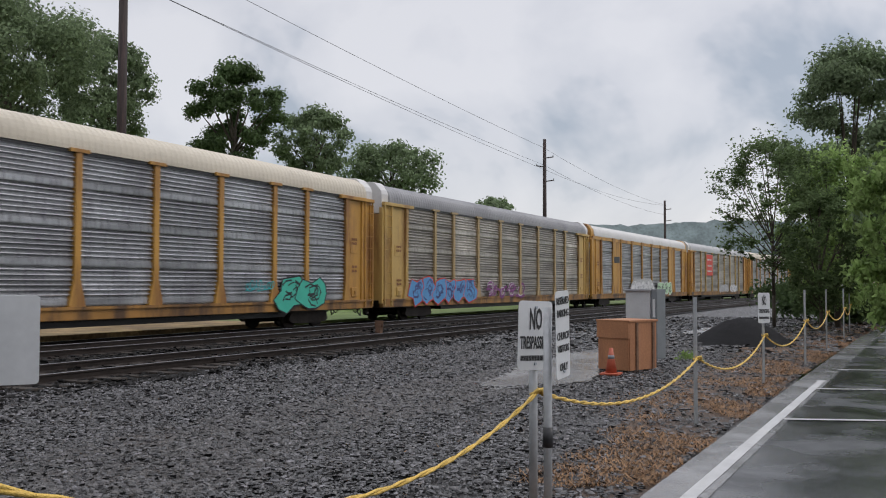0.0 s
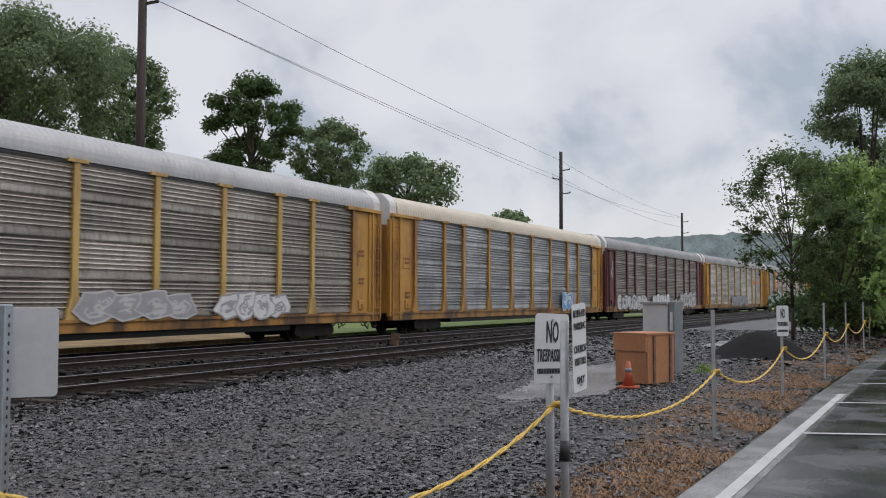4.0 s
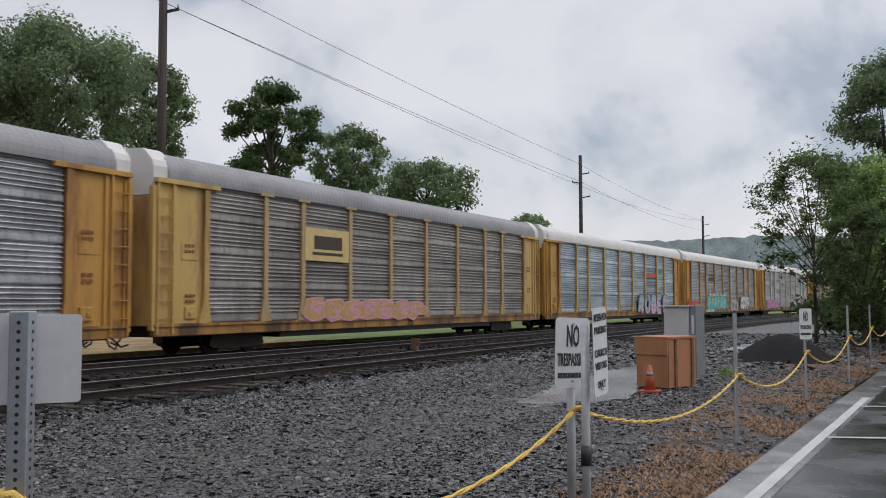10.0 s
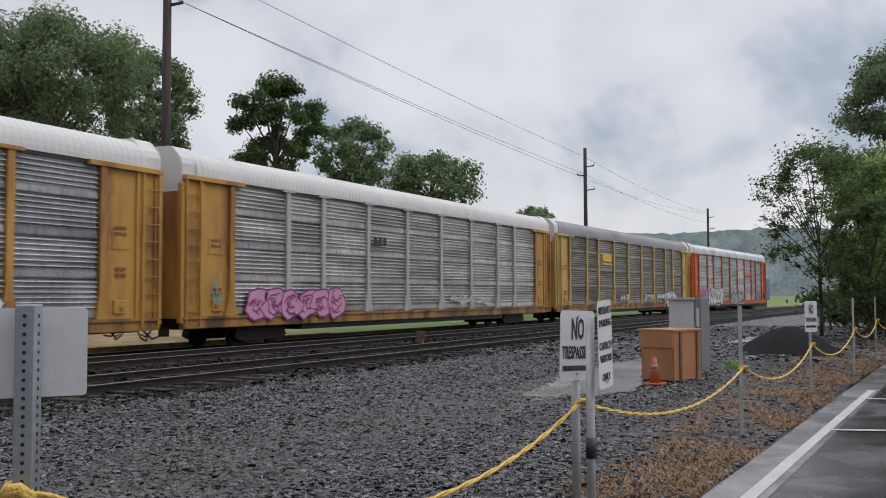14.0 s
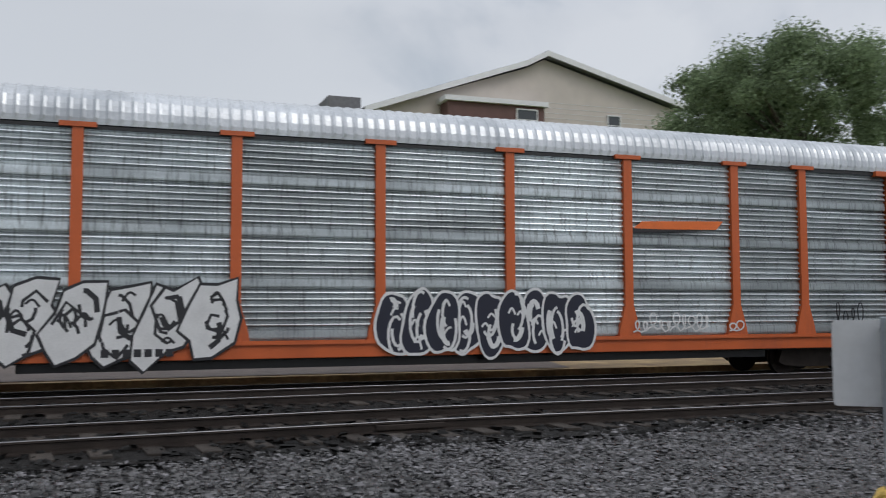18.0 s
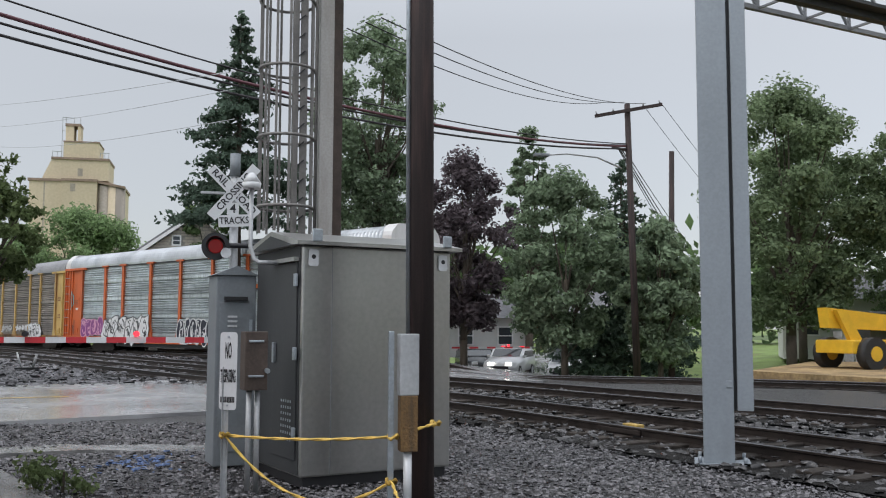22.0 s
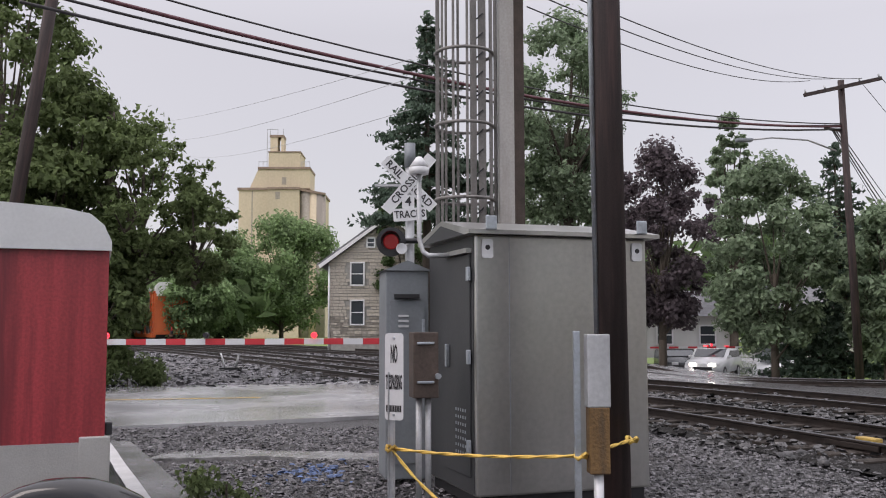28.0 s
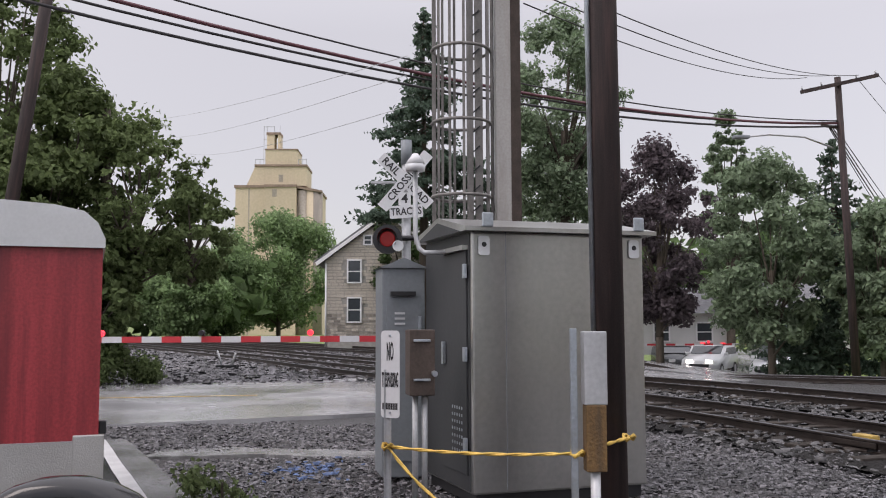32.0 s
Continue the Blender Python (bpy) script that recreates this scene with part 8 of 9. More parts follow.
def build_trees():
    for i, row in enumerate(TREES):
        build_tree(*row, 100 + i)
    # low brush and weeds
    rng = random.Random(8)
    for x, y, r, h, mt, n, lab in ((-31.0, -5.6, 0.9, 1.2, "leaf_a", 6000, "dark brush at the foot of the street tree"), (-31.5, -7.6, 1.1, 1.4, "leaf_a", 6000, "dark brush at the foot of the street tree"), (-15.2, 0.12, 0.40, 0.42, "leaf_a", 800, "green weeds growing in the gravel"), (19.6, 3.3, 0.35, 0.22, "leaf_w", 500, "green weeds by the box"), (41, 0.9, 1.9, 1.5, "leaf_b", 3500, "dense brush at the fence end"), (47, 2.7, 2.3, 2.0, "leaf_b", 3000, "dense brush at the fence end"), (50, 28, 3, 1.0, "leaf_w", 2500, "green weeds beyond the tracks"), (62, 27, 4, 1.4, "leaf_a", 2500, "green weeds beyond the tracks"), (-30, 62, 2.5, 2.0, "leaf_w", 2000, "light green shrub on the verge"), (-43, 60, 2.0, 1.8, "leaf_a", 1600, "green shrub on the verge"), (-24, 52, 1.4, 2.6, "leaf_w", 1200, "light green young tree on the verge")):
        t = thing("shrub", pose(x, y, -0.05), lab, "shrub")
        cl = [(rng.uniform(-0.7, 0.7) * r, rng.uniform(-0.7, 0.7) * r, h * rng.uniform(0.2, 0.75), r * 0.35, h * 0.3) for _ in range(9)]
        leaf_cloud("leaves", cl, n, 0.032 if r < 0.6 else 0.06 if r < 1.2 else (0.075 if x < -25 and y < 0 else 0.14), M[mt], t, int(x * 7) + 500)
        part("stem", rd((0, 0, 0), (0.05, 0.02, h * 0.6), 0.02, 0.01, 5), M["bark"], t)


# ---- buildings ----


def window(parent, m, w, h, sash=True):
    """A framed window: local x across, z up, facing -y."""
    bm = bmesh.new()
    f = 0.09
    for a, b in (((-w / 2 - f, -0.06, -h / 2 - f), (-w / 2, 0.04, h / 2 + f)), ((w / 2, -0.06, -h / 2 - f), (w / 2 + f, 0.04, h / 2 + f)), ((-w / 2, -0.06, h / 2), (w / 2, 0.04, h / 2 + f)), ((-w / 2, -0.06, -h / 2 - f), (w / 2, 0.04, -h / 2))):
        box(bm, a, b)
    if sash:
        box(bm, (-w / 2, -0.035, -0.03), (w / 2, 0.02, 0.03))
    wf = part("window", bm, M["trim"], parent)
    wf.matrix_basis = m
    part("pane", bx((-w / 2, -0.012, -h / 2), (w / 2, 0.0, h / 2)), M["glass"], wf)
    return wf


def build_buildings():
    # three-storey gabled building behind the train
    a = thing("apartment_building", pose(29.5, 62, -0.1), "beige clapboard three-storey building with a gabled roof", "building")
    part("wall", pr(((-12.6, 0), (11.8, 0), (11.8, 17.2), (0.6, 20.2), (-1.0, 19.4), (-12.6, 15.5)), "y", 0, 16), M["siding"], a)
    part("bay", bx((-7.6, -1.6, 0), (-0.2, 0, 16.2)), M["maroon"], a, "maroon clad bay")
    part("bay_cornice", bx((-7.9, -1.9, 16.2), (0.0, 0, 16.55)), M["trim"], a)
    for (x0, z0), (x1, z1) in (((-13.3, 15.25), (-1.0, 19.55)), ((-1.0, 19.55), (0.6, 20.4)), ((0.6, 20.4), (12.6, 17.2))):
        m = bmesh.new()
        prism(m, ((x0, z0), (x1, z1), (x1, z1 + 0.32), (x0, z0 + 0.32)), "y", -0.7, 16.5)
        part("roof", m, M["shingle"], a)
        m = bmesh.new()
        prism(m, ((x0, z0 - 0.1), (x1, z1 - 0.1), (x1, z1 + 0.3), (x0, z0 + 0.3)), "y", -0.78, -0.7)
        part("verge_board", m, M["trim"], a)
    part("rear_wing", bx((-15, 3, 0), (-12.6, 15, 17.0)), M["shingle"], a, "grey rear wing")
    for x, z in ((6.4, 15.6), (-1.6, 15.2), (6.4, 12), (9, 12), (3, 12)):
        window(a, Matrix.Translation((x, -0.05 if x > 0 else -1.65, z)), 1.0 if x > 0 else 1.5, 1.4)
    for i in range(22):
        part("siding_board", bx((0.02, -0.02, 9 + i * 0.38), (9.0 if i > 20 else 11.8, 0.0, 9.03 + i * 0.38)), M["trim"], a)
    # low white wall with a coping, beyond the tracks
    w = thing("white_wall", pose(1.5, 60, -0.1), "long low white rendered wall", "wall")
    part("panel", bx((-4.5, 0, 0), (14, 0.4, 2.95)), M["whitewall"], w)
    part("coping", bx((-4.6, -0.1, 2.95), (14.1, 0.5, 3.1)), M["trim"], w)
    # grain elevator
    s = thing("grain_elevator", pose(-156, -20.5, -0.1), "tall tan concrete grain elevator in the distance", "grain elevator")
    part("main_block", bx((-9, -7.0, 0), (-0.4, -2.4, 23.6)), M["concrete"], s)
    part("middle_block", bx((-9, -2.4, 0), (0, 2.7, 23.6)), M["concrete"], s)
    part("joint", bx((-0.45, -4.95, 0), (-0.38, -4.75, 23.4)), M["silo_grey"], s)
    for y, mt in ((3.6, "silo_grey"), (4.9, "concrete"), (5.8, "silo_grey")):
        part("silo", rd((-1.6, y, 0), (-1.6, y, 23.2), 0.95, 0.95, 20), M[mt], s)
    part("rear_block", bx((-9, 2.7, 0), (-1.7, 6.5, 23.2)), M["concrete"], s)
    part("roof_edge", bx((-9.2, -7.2, 23.5), (-0.2, -2.4, 23.9)), M["silo_brown"], s, "brown roof edge")
    part("roof_edge", bx((-9.2, -2.4, 23.55), (0.2, 2.75, 23.95)), M["silo_brown"], s, "brown roof edge")
    part("roof_edge", pr(((2.75, 23.45), (6.7, 22.75), (6.7, 23.1), (2.75, 23.85)), "x", -9.2, -0.5), M["silo_brown"], s, "brown roof edge")
    part("headhouse", pr(((-5.4, 23.9), (4.2, 23.9), (4.2, 27.1), (-4.0, 27.1)), "x", -8, -1), M["concrete"], s)
    part("roof_edge", bx((-8.2, -4.1, 27.0), (-0.8, 4.3, 27.35)), M["silo_brown"], s, "brown roof edge")
    part("upper_house", bx((-7, -2.45, 27.35), (-1.2, 2.65, 29.75)), M["concrete"], s)
    part("roof_edge", bx((-7.1, -2.5, 29.75), (-1.1, 2.75, 29.95)), M["silo_brown"], s, "brown roof edge")
    part("tower", bx((-5.6, -2.5, 29.95), (-3, -1.3, 33.0)), M["concrete"], s)
    part("tower", bx((-5.6, -0.75, 29.95), (-3, -0.35, 33.0)), M["concrete"], s)
    part("tower_top", bx((-5.7, -2.6, 32.6), (-2.9, -0.3, 33.0)), M["silo_brown"], s)
    for y in (-3.0, -2.5, -1.3, -0.4):
        part("antenna", bx((-3.1, y - 0.04, 27.4 if y < -2.9 else 33.0), (-3.02, y + 0.04, 34.0)), M["galv_dull"], s)
    for z in (28.6, 30.2, 31.8, 33.9):
        part("ladder_hoop", bx((-3.1, -3.0, z), (-3.02, -1.3 if z > 33 else -2.5, z + 0.07)), M["galv_dull"], s)
    for y0, y1, z in ((-4.0, -2.6, 27.35), (2.9, 4.2, 27.35)):
        part("guard_rail", bx((-1.0, y0, z + 0.8), (-0.94, y1, z + 0.88)), M["galv_dull"], s)
        for y in (y0, (y0 + y1) / 2, y1 - 0.07):
            part("rail_post", bx((-1.0, y, z), (-0.94, y + 0.07, z + 0.9)), M["galv_dull"], s)
    for y, z in ((0.1, 25.1), (-0.75, 22.6)):
        part("window", bx((-1.02 if z > 24 else -0.02, y - 0.36, z - 0.6), (-0.96 if z > 24 else 0.04, y + 0.36, z + 0.6)), M["silo_grey"], s, "small grey window")
    # stone house with a gable
    h = thing("stone_house", pose(-67, 0, -0.1, 0, 0, 90), "grey fieldstone house with a gabled roof and white windows", "house")
    part("wall", pr(((-4.2, 0), (3.6, 0), (3.6, 5.7), (-0.35, 8.55), (-4.2, 5.7)), "y", 0, 9), M["mortar"], h)
    part("roof", pr(((-4.7, 5.45), (-0.35, 8.7), (-0.35, 8.95), (-4.9, 5.6)), "y", -0.35, 9.3), M["shingle"], h)
    part("roof", pr(((4.1, 5.45), (-0.35, 8.7), (-0.35, 8.95), (4.3, 5.6)), "y", -0.35, 9.3), M["shingle"], h)
    part("verge_board", pr(((-4.7, 5.35), (-0.35, 8.55), (-0.35, 8.78), (-4.8, 5.55)), "y", -0.40, -0.35), M["trim"], h)
    part("verge_board", pr(((4.1, 5.35), (-0.35, 8.55), (-0.35, 8.78), (4.2, 5.55)), "y", -0.40, -0.35), M["trim"], h)
    part("down_pipe", rd((-4.15, -0.08, 0), (-4.15, -0.08, 5.5), 0.06), M["trim"], h)
    wins = ((-2.35, 2.55, 0.75, 1.45), (-2.35, 5.0, 0.75, 1.35), (-1.5, 7.0, 0.4, 0.5), (0.9, 2.55, 0.75, 1.45), (0.9, 5.0, 0.75, 1.35))
    for x, z, ww, hh in wins:
        window(h, Matrix.Translation((x, -0.09, z)), ww, hh)
    rng = random.Random(12)
    z, n = 0.6, 0
    sm = data(bx((-0.5, -0.05, -0.5), (0.5, 0.0, 0.5), 0.0), "stone")
    rest = bmesh.new()
    while z < 8.3:
        hgt = rng.uniform(0.14, 0.25)
        lim = 1.0 if z < 5.6 else max(0.02, (8.5 - z) / 2.9)
        x = -0.35 - 3.85 * lim
        hi = -0.35 + 3.95 * lim
        while x < hi - 0.1:
            l = min(rng.uniform(0.2, 0.55), hi - x)
            if not any(abs(x + l / 2 - wx) < ww / 2 + l / 2 + 0.02 and abs(z + hgt / 2 - wz) < hh / 2 + hgt / 2 for wx, wz, ww, hh in wins):
                at = Matrix.Translation((x + l / 2, -rng.uniform(0, 0.03), z + hgt / 2)) @ Matrix.Rotation(rng.uniform(-0.06, 0.06), 4, "Y") @ Matrix.Diagonal((l - 0.03, 1, (hgt - 0.025) * rng.uniform(0.8, 1.0), 1))
                if x < 0.4 and z > 2.2 and n < 300:
                    shared("stone", sm, M["fieldstone"], h).matrix_basis = at
                    n += 1
                else:
                    box(rest, (-0.5, -0.05, -0.5), (0.5, 0.0, 0.5), 0, at)
            x += l
        z += hgt
    tagged(part("stonework", rest, M["fieldstone"], h), "", "", "", "stuff")
    # small brick house, a tall far block and houses among the trees
    r = thing("brick_house", pose(-57, 70, 0.3, 0, 0, 30), "small red brick house with a pale gable roof", "house")
    part("wall", pr(((-2.2, 0), (2.2, 0), (2.2, 2.0), (0, 3.3), (-2.2, 2.0)), "y", 0, 4), M["brick"], r)
    part("roof", pr(((-2.5, 1.85), (0, 3.35), (0, 3.5), (-2.6, 2.0)), "y", -0.2, 4.2), M["trim"], r)
    part("roof", pr(((2.5, 1.85), (0, 3.35), (0, 3.5), (2.6, 2.0)), "y", -0.2, 4.2), M["trim"], r)
    part("vent", bx((-0.25, -0.03, 2.2), (0.25, 0, 2.6)), M["glass"], r)
    f = thing("apartment_block", pose(-157, 208, 0, 0, 0, 37), "distant pale apartment block above the trees", "building")
    part("wall", bx((-9, 0, 0), (7, 10, 17)), M["brick"], f)
    part("front", bx((-3, -0.3, 0), (7, 0, 17.3)), M["whitewall"], f)
    for i in range(5):
        part("balcony_band", bx((-3, -0.8, 6.2 + i * 2.2), (7.2, -0.3, 7.2 + i * 2.2)), M["kerb"], f)
    for x, y, rz, wd, ht, lab in ((-55, 38, 60, 8, 3.6, "white single-storey house among trees"), (-59.5, 24.5, 75, 7, 2.6, "white bungalow behind the street trees"), (-62, 15.5, 80, 9, 2.4, "pale low building behind the parked cars")):
        b = thing("house", pose(x, y, -0.3, 0, 0, rz), lab, "house")
        part("wall", bx((-wd / 2, 0, 0), (wd / 2, 6, ht)), M["whitewall"], b)
        part("roof", pr(((-0.5, ht), (6.5, ht), (3, ht + 1.6)), "x", -wd / 2 - 0.4, wd / 2 + 0.4), M["shingle"], b)
        for q in (-0.3, 0.05, 0.32):
            window(b, Matrix.Translation((wd * q, -0.05, ht * 0.55)), 0.8, 1.0)
    # rail-side porch fence beyond the tracks
    p = thing("board_fence", pose(-41, 31, -0.1, 0, 0, 30), "grey board fence below the trees", "fence")
    for i in range(18):
        part("board", bx((-4 + i * 0.5, 0, 0), (-3.56 + i * 0.5, 0.05, 1.5)), M["kerb"], p)
    # black silt fence along the foot of the hill
    sf = thing("silt_fence", pose(0, 67.5, -0.1), "low black fabric silt fence on thin wooden stakes", "fence")
    rng = random.Random(31)
    for i in range(30):
        x, y0, y1 = -82 + 3.0 * i, 0.3 * math.sin(i * 0.7), 0.3 * math.sin((i + 1) * 0.7)
        h0 = 0.62 + rng.uniform(-0.08, 0.05)
        m = bmesh.new()
        q = [m.verts.new(v) for v in ((x, y0, 0), (x + 3.0, y1, 0), (x + 3.0, y1, h0), (x + 1.5, (y0 + y1) / 2, h0 - 0.06), (x, y0, h0), (x, y0 + 0.03, 0), (x + 3.0, y1 + 0.03, 0), (x + 3.0, y1 + 0.03, h0), (x + 1.5, (y0 + y1) / 2 + 0.03, h0 - 0.06), (x, y0 + 0.03, h0))]
        m.faces.new(q[:5])
        m.faces.new(q[:4:-1])
        for k in range(5):
            m.faces.new((q[k], q[k + 5], q[(k + 1) % 5 + 5], q[(k + 1) % 5]))
        bmesh.ops.recalc_face_normals(m, faces=m.faces[:])
        part("fabric_panel", m, M["rubber"], sf)
        part("stake", bx((x - 0.03, y0 + 0.03, 0), (x + 0.03, y0 + 0.08, h0 + 0.15)), M["wood"], sf)
    # grassy hill
    hl = bmesh.new()
    n, m = 30, 10
    g = [[hl.verts.new((-150 + 230 * i / (n - 1), 70 + 14 * j, -0.1 + 5.5 * math.sin(math.pi * min(1, j / 6) / 2) * (0.5 + 0.5 * math.sin(i * 0.22 - 0.6)) * (1 if 0 < j else 0) - (0.5 if j == 0 else 0))) for j in range(m)] for i in range(n)]
    for i in range(n - 1):
        for j in range(m - 1):
            hl.faces.new((g[i][j], g[i + 1][j], g[i + 1][j + 1], g[i][j + 1])).smooth = True
    bmesh.ops.recalc_face_normals(hl, faces=hl.faces[:])
    tagged(part("grass_hill", hl, M["hill_grass"]), "green grassy rise beyond the tracks", "hill", "", "structure")
    # wooded ridge far off, haze put into its pale blue-grey colour
    hb = bmesh.new()
    ring = []
    for i in range(360):
        az = radians(20 + i * 0.25)
        d = 900
        top = 62 + 9 * noise.noise(Vector((i * 0.03, 2, 0))) + 2.2 * noise.noise(Vector((i * 0.3, 5, 0))) + 1.6 * noise.noise(Vector((i * 1.3, 3, 0)))
        ring.append((hb.verts.new((d * math.sin(az), d * math.cos(az), -5)), hb.verts.new((d * 1.05 * math.sin(az), d * 1.05 * math.cos(az), top))))
    for a2, b2 in zip(ring, ring[1:]):
        hb.faces.new((a2[0], b2[0], b2[1], a2[1])).smooth = True
    tagged(part("ridge", hb, M["hill"]), "wooded ridge on the horizon, haze painted into its colour", "hill", "", "structure")
    # far tree belts
    for nm, x0, y0, x1, y1, hh, cnt, sd in (("tree_belt", 130, 62, 330, 75, 9, 9000, 1), ("tree_belt", -200, 60, -110, 160, 10, 7000, 2), ("tree_belt", -110, 165, 60, 190, 10, 9000, 3), ("tree_belt", -60, 88, 20, 112, 7, 42000, 6), ("tree_belt", -120, -60, -100, -20, 9, 5000, 4), ("tree_belt", -110, 10, -95, 60, 12, 6000, 5)):
        rng = random.Random(sd)
        cl = [(x0 + (x1 - x0) * q + rng.uniform(-5, 5), y0 + (y1 - y0) * q + rng.uniform(-5, 5), hh * rng.uniform(0.3, 0.75), hh * 0.42, hh * 0.32) for q in [k / 40 for k in range(41)]]
        tagged(leaf_cloud(nm, cl, cnt, 0.24 if sd == 6 else 0.9, M["leaf_f" if sd == 6 else "leaf_b"], None, sd), "far belt of dark green trees", "trees", "", "stuff")


# ---- vehicles ----


def car_body(name, m, paint, label, L=4.6, W=1.85, H=1.7, lamps=False, roof_lights=False):
    """A road car facing its local +x."""
    c = thing(name, m, label, "car")
    prof = ((-L / 2, 0.35), (-L / 2, 0.95), (-L / 2 + 0.15, 1.05), (-L / 2 + 0.45, H - 0.12), (-L / 2 + 0.8, H), (L * 0.06, H), (L * 0.22, 1.12), (L / 2 - 0.25, 0.95), (L / 2, 0.72), (L / 2, 0.35))
    bm = pr(prof, "y", -W / 2, W / 2)
    bmesh.ops.bevel(bm, geom=[e for e in bm.edges], offset=0.06, segments=2, affect="EDGES")
    part("body", bm, paint, c, "", True)
    part("windscreen", pr(((L * 0.075, H - 0.06), (L * 0.215, 1.15), (L * 0.225, 1.16), (L * 0.085, H - 0.05)), "y", -W / 2 + 0.14, W / 2 - 0.14), M["glass"], c)
    for s in (-1, 1):
        y = s * (W / 2 + 0.002)
        part("side_window", pr(((-L / 2 + 0.55, 1.1), (L * 0.16, 1.1), (L * 0.06, H - 0.14), (-L / 2 + 0.75, H - 0.14)), "y", y - 0.006, y + 0.006), M["glass"], c)
        part("mirror", bx((L * 0.15, y, 1.08), (L * 0.19, y + s * 0.18, 1.22), 0.02), paint, c)
        part("headlamp", bx((L / 2 - 0.06, s * (W / 2 - 0.42) - 0.17, 0.70), (L / 2 + 0.02, s * (W / 2 - 0.42) + 0.17, 0.86), 0.02), M["lamp_white"] if lamps else M["sign_back"], c)
        for x in (-L * 0.3, L * 0.31):
            w = part("wheel", rd((x, y - 0.12, 0.34), (x, y + 0.02 * s, 0.34), 0.34, 0.34, 18), M["rubber"], c)
            part("rim", rd((x, y + 0.0, 0.34), (x, y + 0.03 * s, 0.34), 0.21, 0.2, 14), M["galv_dull"], w)
    part("grille", bx((L / 2 - 0.02, -0.5, 0.5), (L / 2 + 0.015, 0.5, 0.66)), M["black"], c)
    if roof_lights:
        for y in (-0.55, 0.55):
            part("roof_lamp", bx((-L * 0.15, y - 0.1, H - 0.01), (-L * 0.08, y + 0.1, H + 0.1), 0.02), M["lamp_red"], c)
    return c


MOVERS = []


def build_vehicles():
    car_body("car", pose(-57.1, 17.3, -0.02 - basin(-57.1, 17.3), 0, 0, -32), M["car_white"], "white car waiting at the crossing with headlamps on", H=1.6, lamps=True, roof_lights=True)
    car_body("car", pose(-59.6, 16.0, -0.05 - basin(-59.6, 16.0), 0, 0, -5), M["car_dark"], "dark car waiting in the street", H=1.5)
    car_body("car", pose(-57.5, 20.9, -0.35 - basin(-57.5, 20.9), 0, 0, -30), M["car_white"], "white car partly hidden beyond the tracks", H=1.5)
    # the car beside the camera: only its mirror comes into view
    c = car_body("car", pose(-0.6, -1.75, 0.045, 0, 0, 180), M["car_dark"], "black car beside the camera whose door mirror shows", 4.3, 1.8, 1.4)
    MOVERS.append(c)
    mb = bmesh.new()
    bmesh.ops.create_uvsphere(mb, u_segments=20, v_segments=12, radius=1)
    for v in mb.verts:
        v.co = Vector((v.co.x * 0.09, v.co.y * 0.12, v.co.z * 0.085))
        if v.co.z < -0.04:
            v.co.z = -0.04
        if v.co.x < -0.03:
            v.co.x = -0.03
    o = part("door_mirror", mb, M["mirror_black"], c, "glossy black door mirror", True)
    o.matrix_basis = Matrix.Translation((0.53, -1.335, 1.195))
    part("mirror_arm", bx((0.50, -1.26, 1.14), (0.56, -0.88, 1.19), 0.01), M["black"], c)
    # red trailer
    t = thing("cargo_trailer", pose(-12.37, 0.04, 0.045, 0, 0, 19), "red enclosed cargo trailer with pale roof and diamond plate skirt", "trailer")
    part("end_wall", bx((-0.03, -2.06, 0.84), (0.0, 0.0, 1.90)), M["red"], t, "red scratched end wall")
    part("side_wall", bx((-3.6, -0.03, 0.84), (-0.03, -0.002, 1.90)), M["red"], t)
    part("side_wall", bx((-3.6, -2.06, 0.84), (-0.03, -2.03, 1.90)), M["red"], t)
    part("far_wall", bx((-3.63, -2.06, 0.84), (-3.6, 0.0, 1.90)), M["red"], t)
    arc = [(0.012, 1.88), (0.012, 1.93), (-0.03, 2.02), (-0.10, 2.08), (-0.25, 2.11), (-1.03, 2.16), (-1.8, 2.11), (-1.96, 2.08), (-2.03, 2.02), (-2.072, 1.93), (-2.072, 1.88)]
    part("roof", pr(arc, "x", -3.66, 0.03), M["trailer_roof"], t, "pale rounded metal roof", False)
    part("skirt", bx((-0.03, -2.05, 0.32), (0.004, -0.12, 0.84)), M["diamond"], t, "diamond plate skirt")
    part("corner_guard", bx((-0.12, -0.13, 0.32), (0.012, 0.03, 0.87), 0.008), M["diamond"], t, "diamond plate corner guard")
    part("frame", bx((-3.6, -1.95, 0.35), (-0.05, -0.08, 0.45)), M["black"], t)
    for y in (-1.9, -0.2):
        w = part("wheel", rd((-1.8, y - 0.1, 0.30), (-1.8, y + 0.1, 0.30), 0.30, 0.30, 18), M["rubber"], t)
    for i in range(9):
        part("rivet", rd((-0.002, -0.7, 0.9 + i * 0.115), (0.006, -0.7, 0.9 + i * 0.115), 0.008, 0.006, 8), M["galv"], t)
    part("marker_lamp", bx((-0.08, 0.0, 0.87), (-0.03, 0.04, 0.94), 0.008), M["black"], t)
    # yellow telehandler beyond the tracks
    v = thing("telehandler", pose(-37.6, 26.5, 0, 0, 0, 100), "yellow telescopic handler parked beyond the tracks", "machine")
    part("boom", pr(((-3.2, 1.55), (2.6, 1.35), (2.75, 1.75), (1.0, 1.95), (-3.3, 2.3)), "y", -0.25, 0.25), M["tele"], v)
    part("boom_nose", bx((2.4, -0.35, 0.95), (3.0, 0.35, 1.85), 0.04), M["tele"], v)
    part("chassis", bx((-2.8, -0.9, 0.6), (2.2, 0.9, 1.1), 0.05), M["tele"], v)
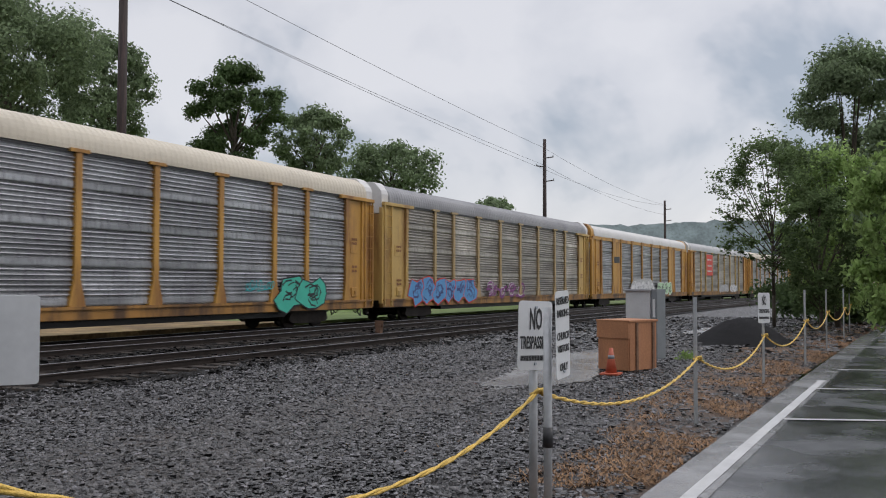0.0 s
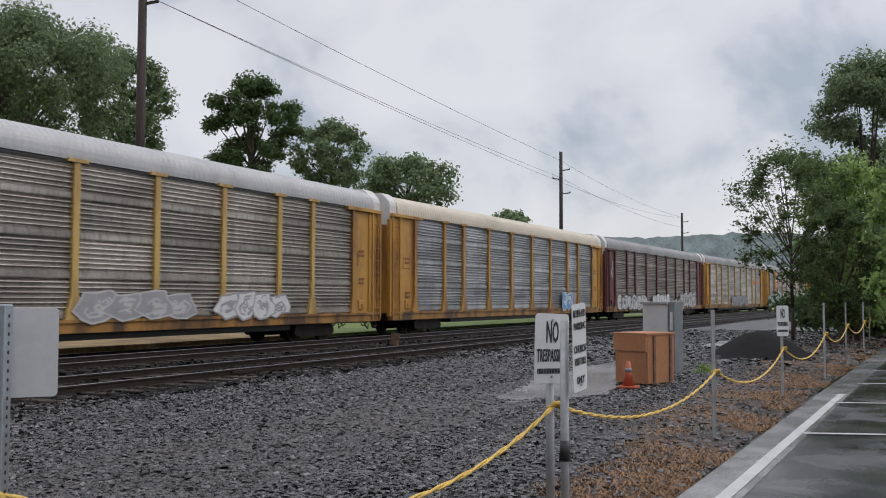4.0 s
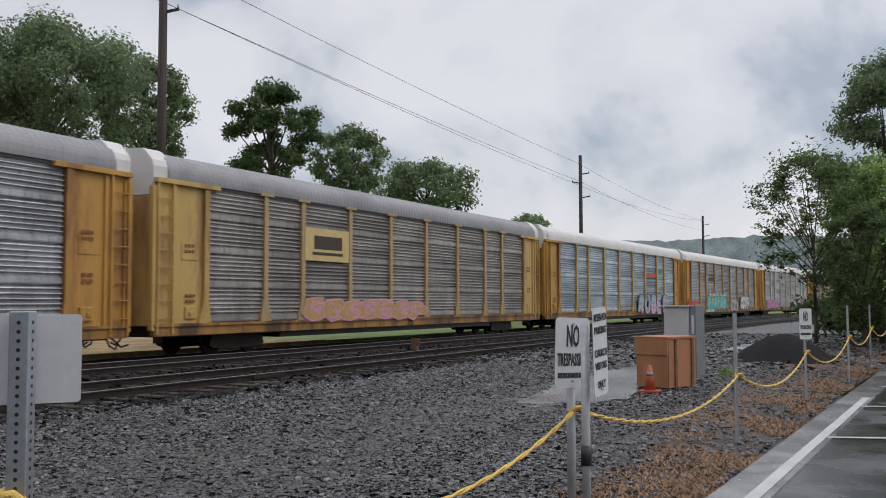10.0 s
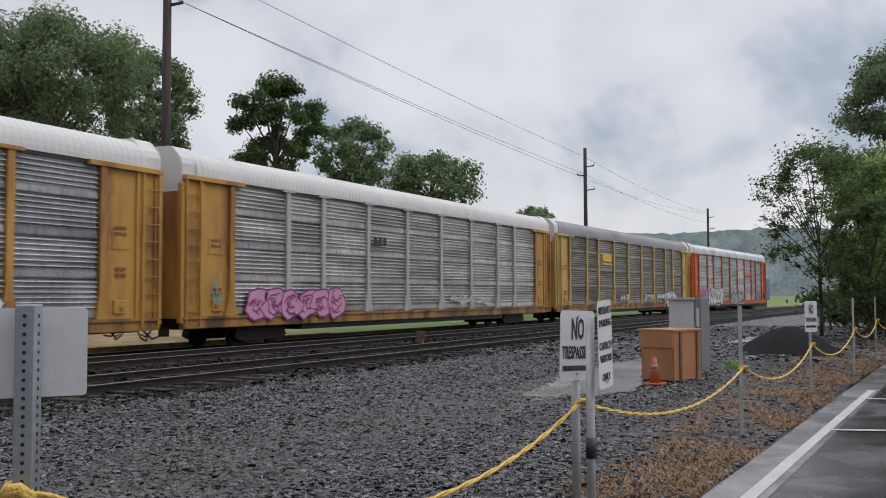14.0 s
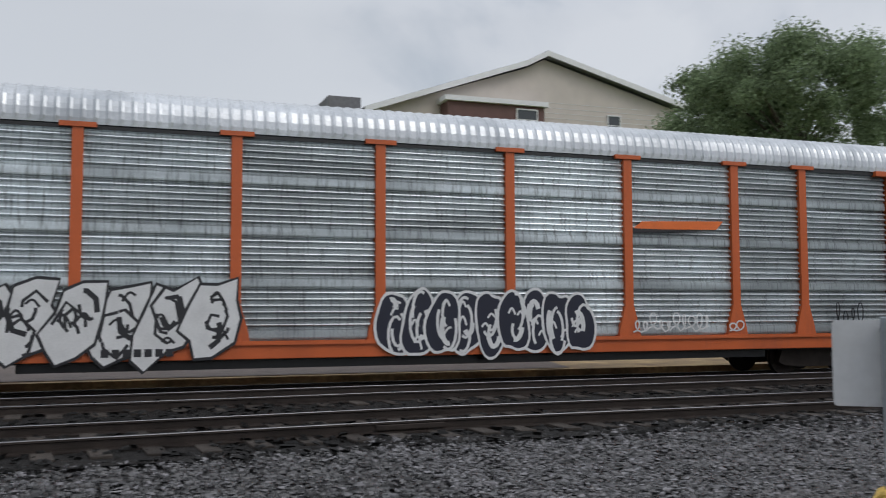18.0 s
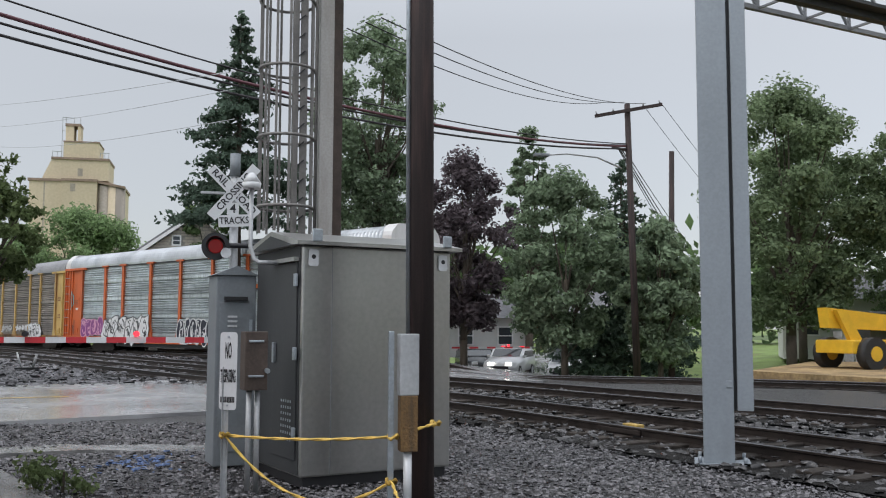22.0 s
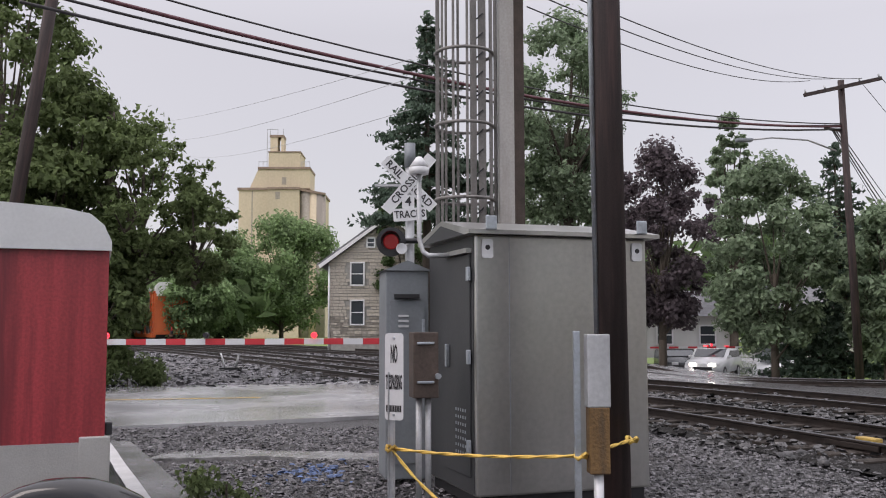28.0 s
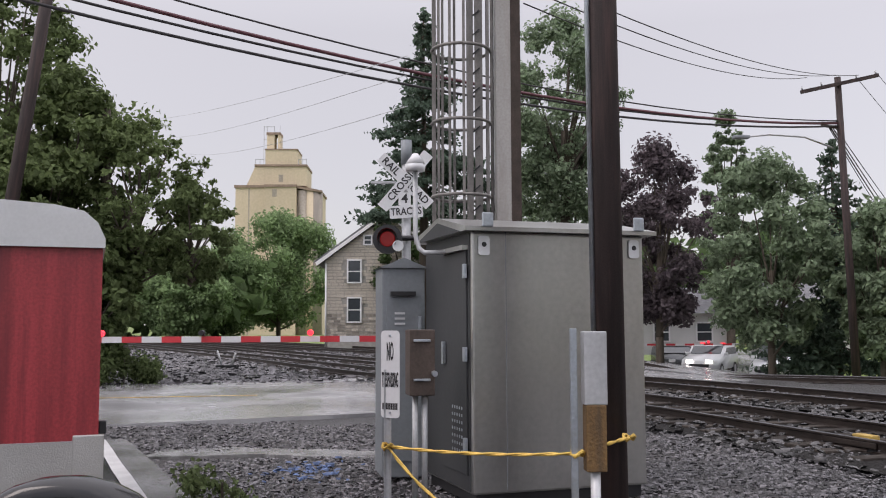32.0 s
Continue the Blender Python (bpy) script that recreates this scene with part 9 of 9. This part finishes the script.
    part("brace", pr(((-3.1, 2.2), (-2.6, 2.2), (-1.6, 0.7), (-2.2, 0.7)), "y", -0.5, -0.3), M["tele"], v)
    part("cab", bx((-0.6, 0.3, 1.1), (0.7, 1.0, 2.2), 0.05), M["glass"], v)
    for x in (-2.0, 1.6):
        for y in (-1.05, 1.05):
            w = part("wheel", rd((x, y - 0.2, 0.6), (x, y + 0.2, 0.6), 0.6, 0.6, 20), M["rubber"], v)
            part("rim", rd((x, y - 0.22, 0.6), (x, y + 0.22, 0.6), 0.28, 0.28, 14), M["tele"], w)
    part("text_plate", bx((0.2, -0.262, 1.6), (1.2, -0.252, 1.78)), M["black"], v)
    # dark locomotive standing far down the yard
    l = thing("locomotive", pose(96, 17.2, 0.1, 0, 0, -4), "black diesel locomotive standing far down the yard", "locomotive")
    part("frame", bx((-8, -1.4, 0.9), (8, 1.4, 1.3)), M["black"], l)
    part("hood", bx((-3, -1.0, 1.3), (7.6, 1.0, 3.7), 0.08), M["black"], l)
    cab = part("cab", bx((-6.2, -1.4, 1.3), (-3, 1.4, 4.3), 0.1), M["black"], l)
    part("nose", bx((-7.8, -1.2, 1.3), (-6.2, 1.2, 2.8), 0.1), M["black"], l)
    part("window", bx((-6.22, -1.1, 3.2), (-6.18, 1.1, 3.9)), M["sign"], cab)
    part("window", bx((-5.6, -1.42, 3.2), (-3.6, -1.39, 3.9)), M["sign"], cab)
    part("stripe", bx((1.0, -1.02, 2.1), (4.2, -1.005, 3.0)), M["sign"], l)
    for x in (-5, 5):
        part("bogie", bx((x - 2, -1.2, 0.0), (x + 2, 1.2, 0.9), 0.1), M["black"], l)
    b = thing("blue_wagon", pose(108, 16.2, 0.1, 0, 0, -5), "blue wagon standing behind the locomotive", "rail car")
    part("body", bx((-3.2, -1.3, 0.8), (3.2, 1.3, 3.2), 0.1), M["loco_blue"], b)
    part("bogie", bx((-2.6, -1.1, 0), (2.6, 1.1, 0.8)), M["black"], b)


# ---- what moves ----
END_X = ((20.0, -23.4), (20.5, -31.2), (21.0, -37.2), (21.5, -41.2), (22.0, -44.3), (23.0, -53.0), (24.0, -61.6), (25.0, -69.4), (26.5, -81.0), (28.0, -95.0), (30.0, -120.0), (32.0, -146.0))


SHIFT_T, SHIFT_M = (0, 2, 3, 6, 7, 9, 12, 13, 16, 17, 17.5, 18, 18.5, 19, 19.5), (1.3, 1.0, 0.25, -0.2, -0.4, -0.5, -0.6, -0.2, -0.1, 0.1, 0.27, 0.2, 0.35, 0.5, -0.4)


def end_of_train(t):
    """Arc length of the last car's rear end along its track."""
    if t <= 19.5:
        return -1.335 - 21.093 * (t - 19) + float(np.interp(t, SHIFT_T, SHIFT_M))
    xs, ys, ss = TRACKS[2]
    ts = [19.0, 19.5] + [k[0] for k in END_X]
    sv = [-0.835, -12.28] + [float(np.interp(k[1], xs, ss)) for k in END_X]
    return float(np.interp(t, ts, sv))


def motions():
    times = [0.5 * k for k in range(0, 38)] + [19.0 + 0.25 * k for k in range(0, 25)] + [25.5 + 0.5 * k for k in range(14)]
    times = sorted(set(times))
    for k, car in enumerate(CARS):
        rows = []
        for t in times:
            s = end_of_train(t) - HALF - 28.3 * k
            a, b = on_track(2, s - 9.8), on_track(2, s + 9.8)
            rz = math.degrees(math.atan2(b[1] - a[1], b[0] - a[0]))
            mid = ((a[0] + b[0]) / 2, (a[1] + b[1]) / 2)
            rows.append((t, pose(*mid, RAIL_TOP - basin(*mid), 0, 0, rz)))
        walk(car, rows)
    # the car that carries the camera rolls along with it
    a = radians(-76.1)
    for c in MOVERS:
        walk(c, [(t, pose(-0.6 + d * math.sin(a), -1.75 + d * math.cos(a), 0.045, 0, 0, 180)) for t, d, h, p, r, w in ROWS])


build_tracks()
build_ground()
build_train()
build_fence()
build_yard_things()
build_cabinet()
build_crossing()
build_far_gate()
build_signal_bridge()
build_poles()
build_trees()
build_buildings()
build_vehicles()
build_dry_grass()
build_stones()
motions()
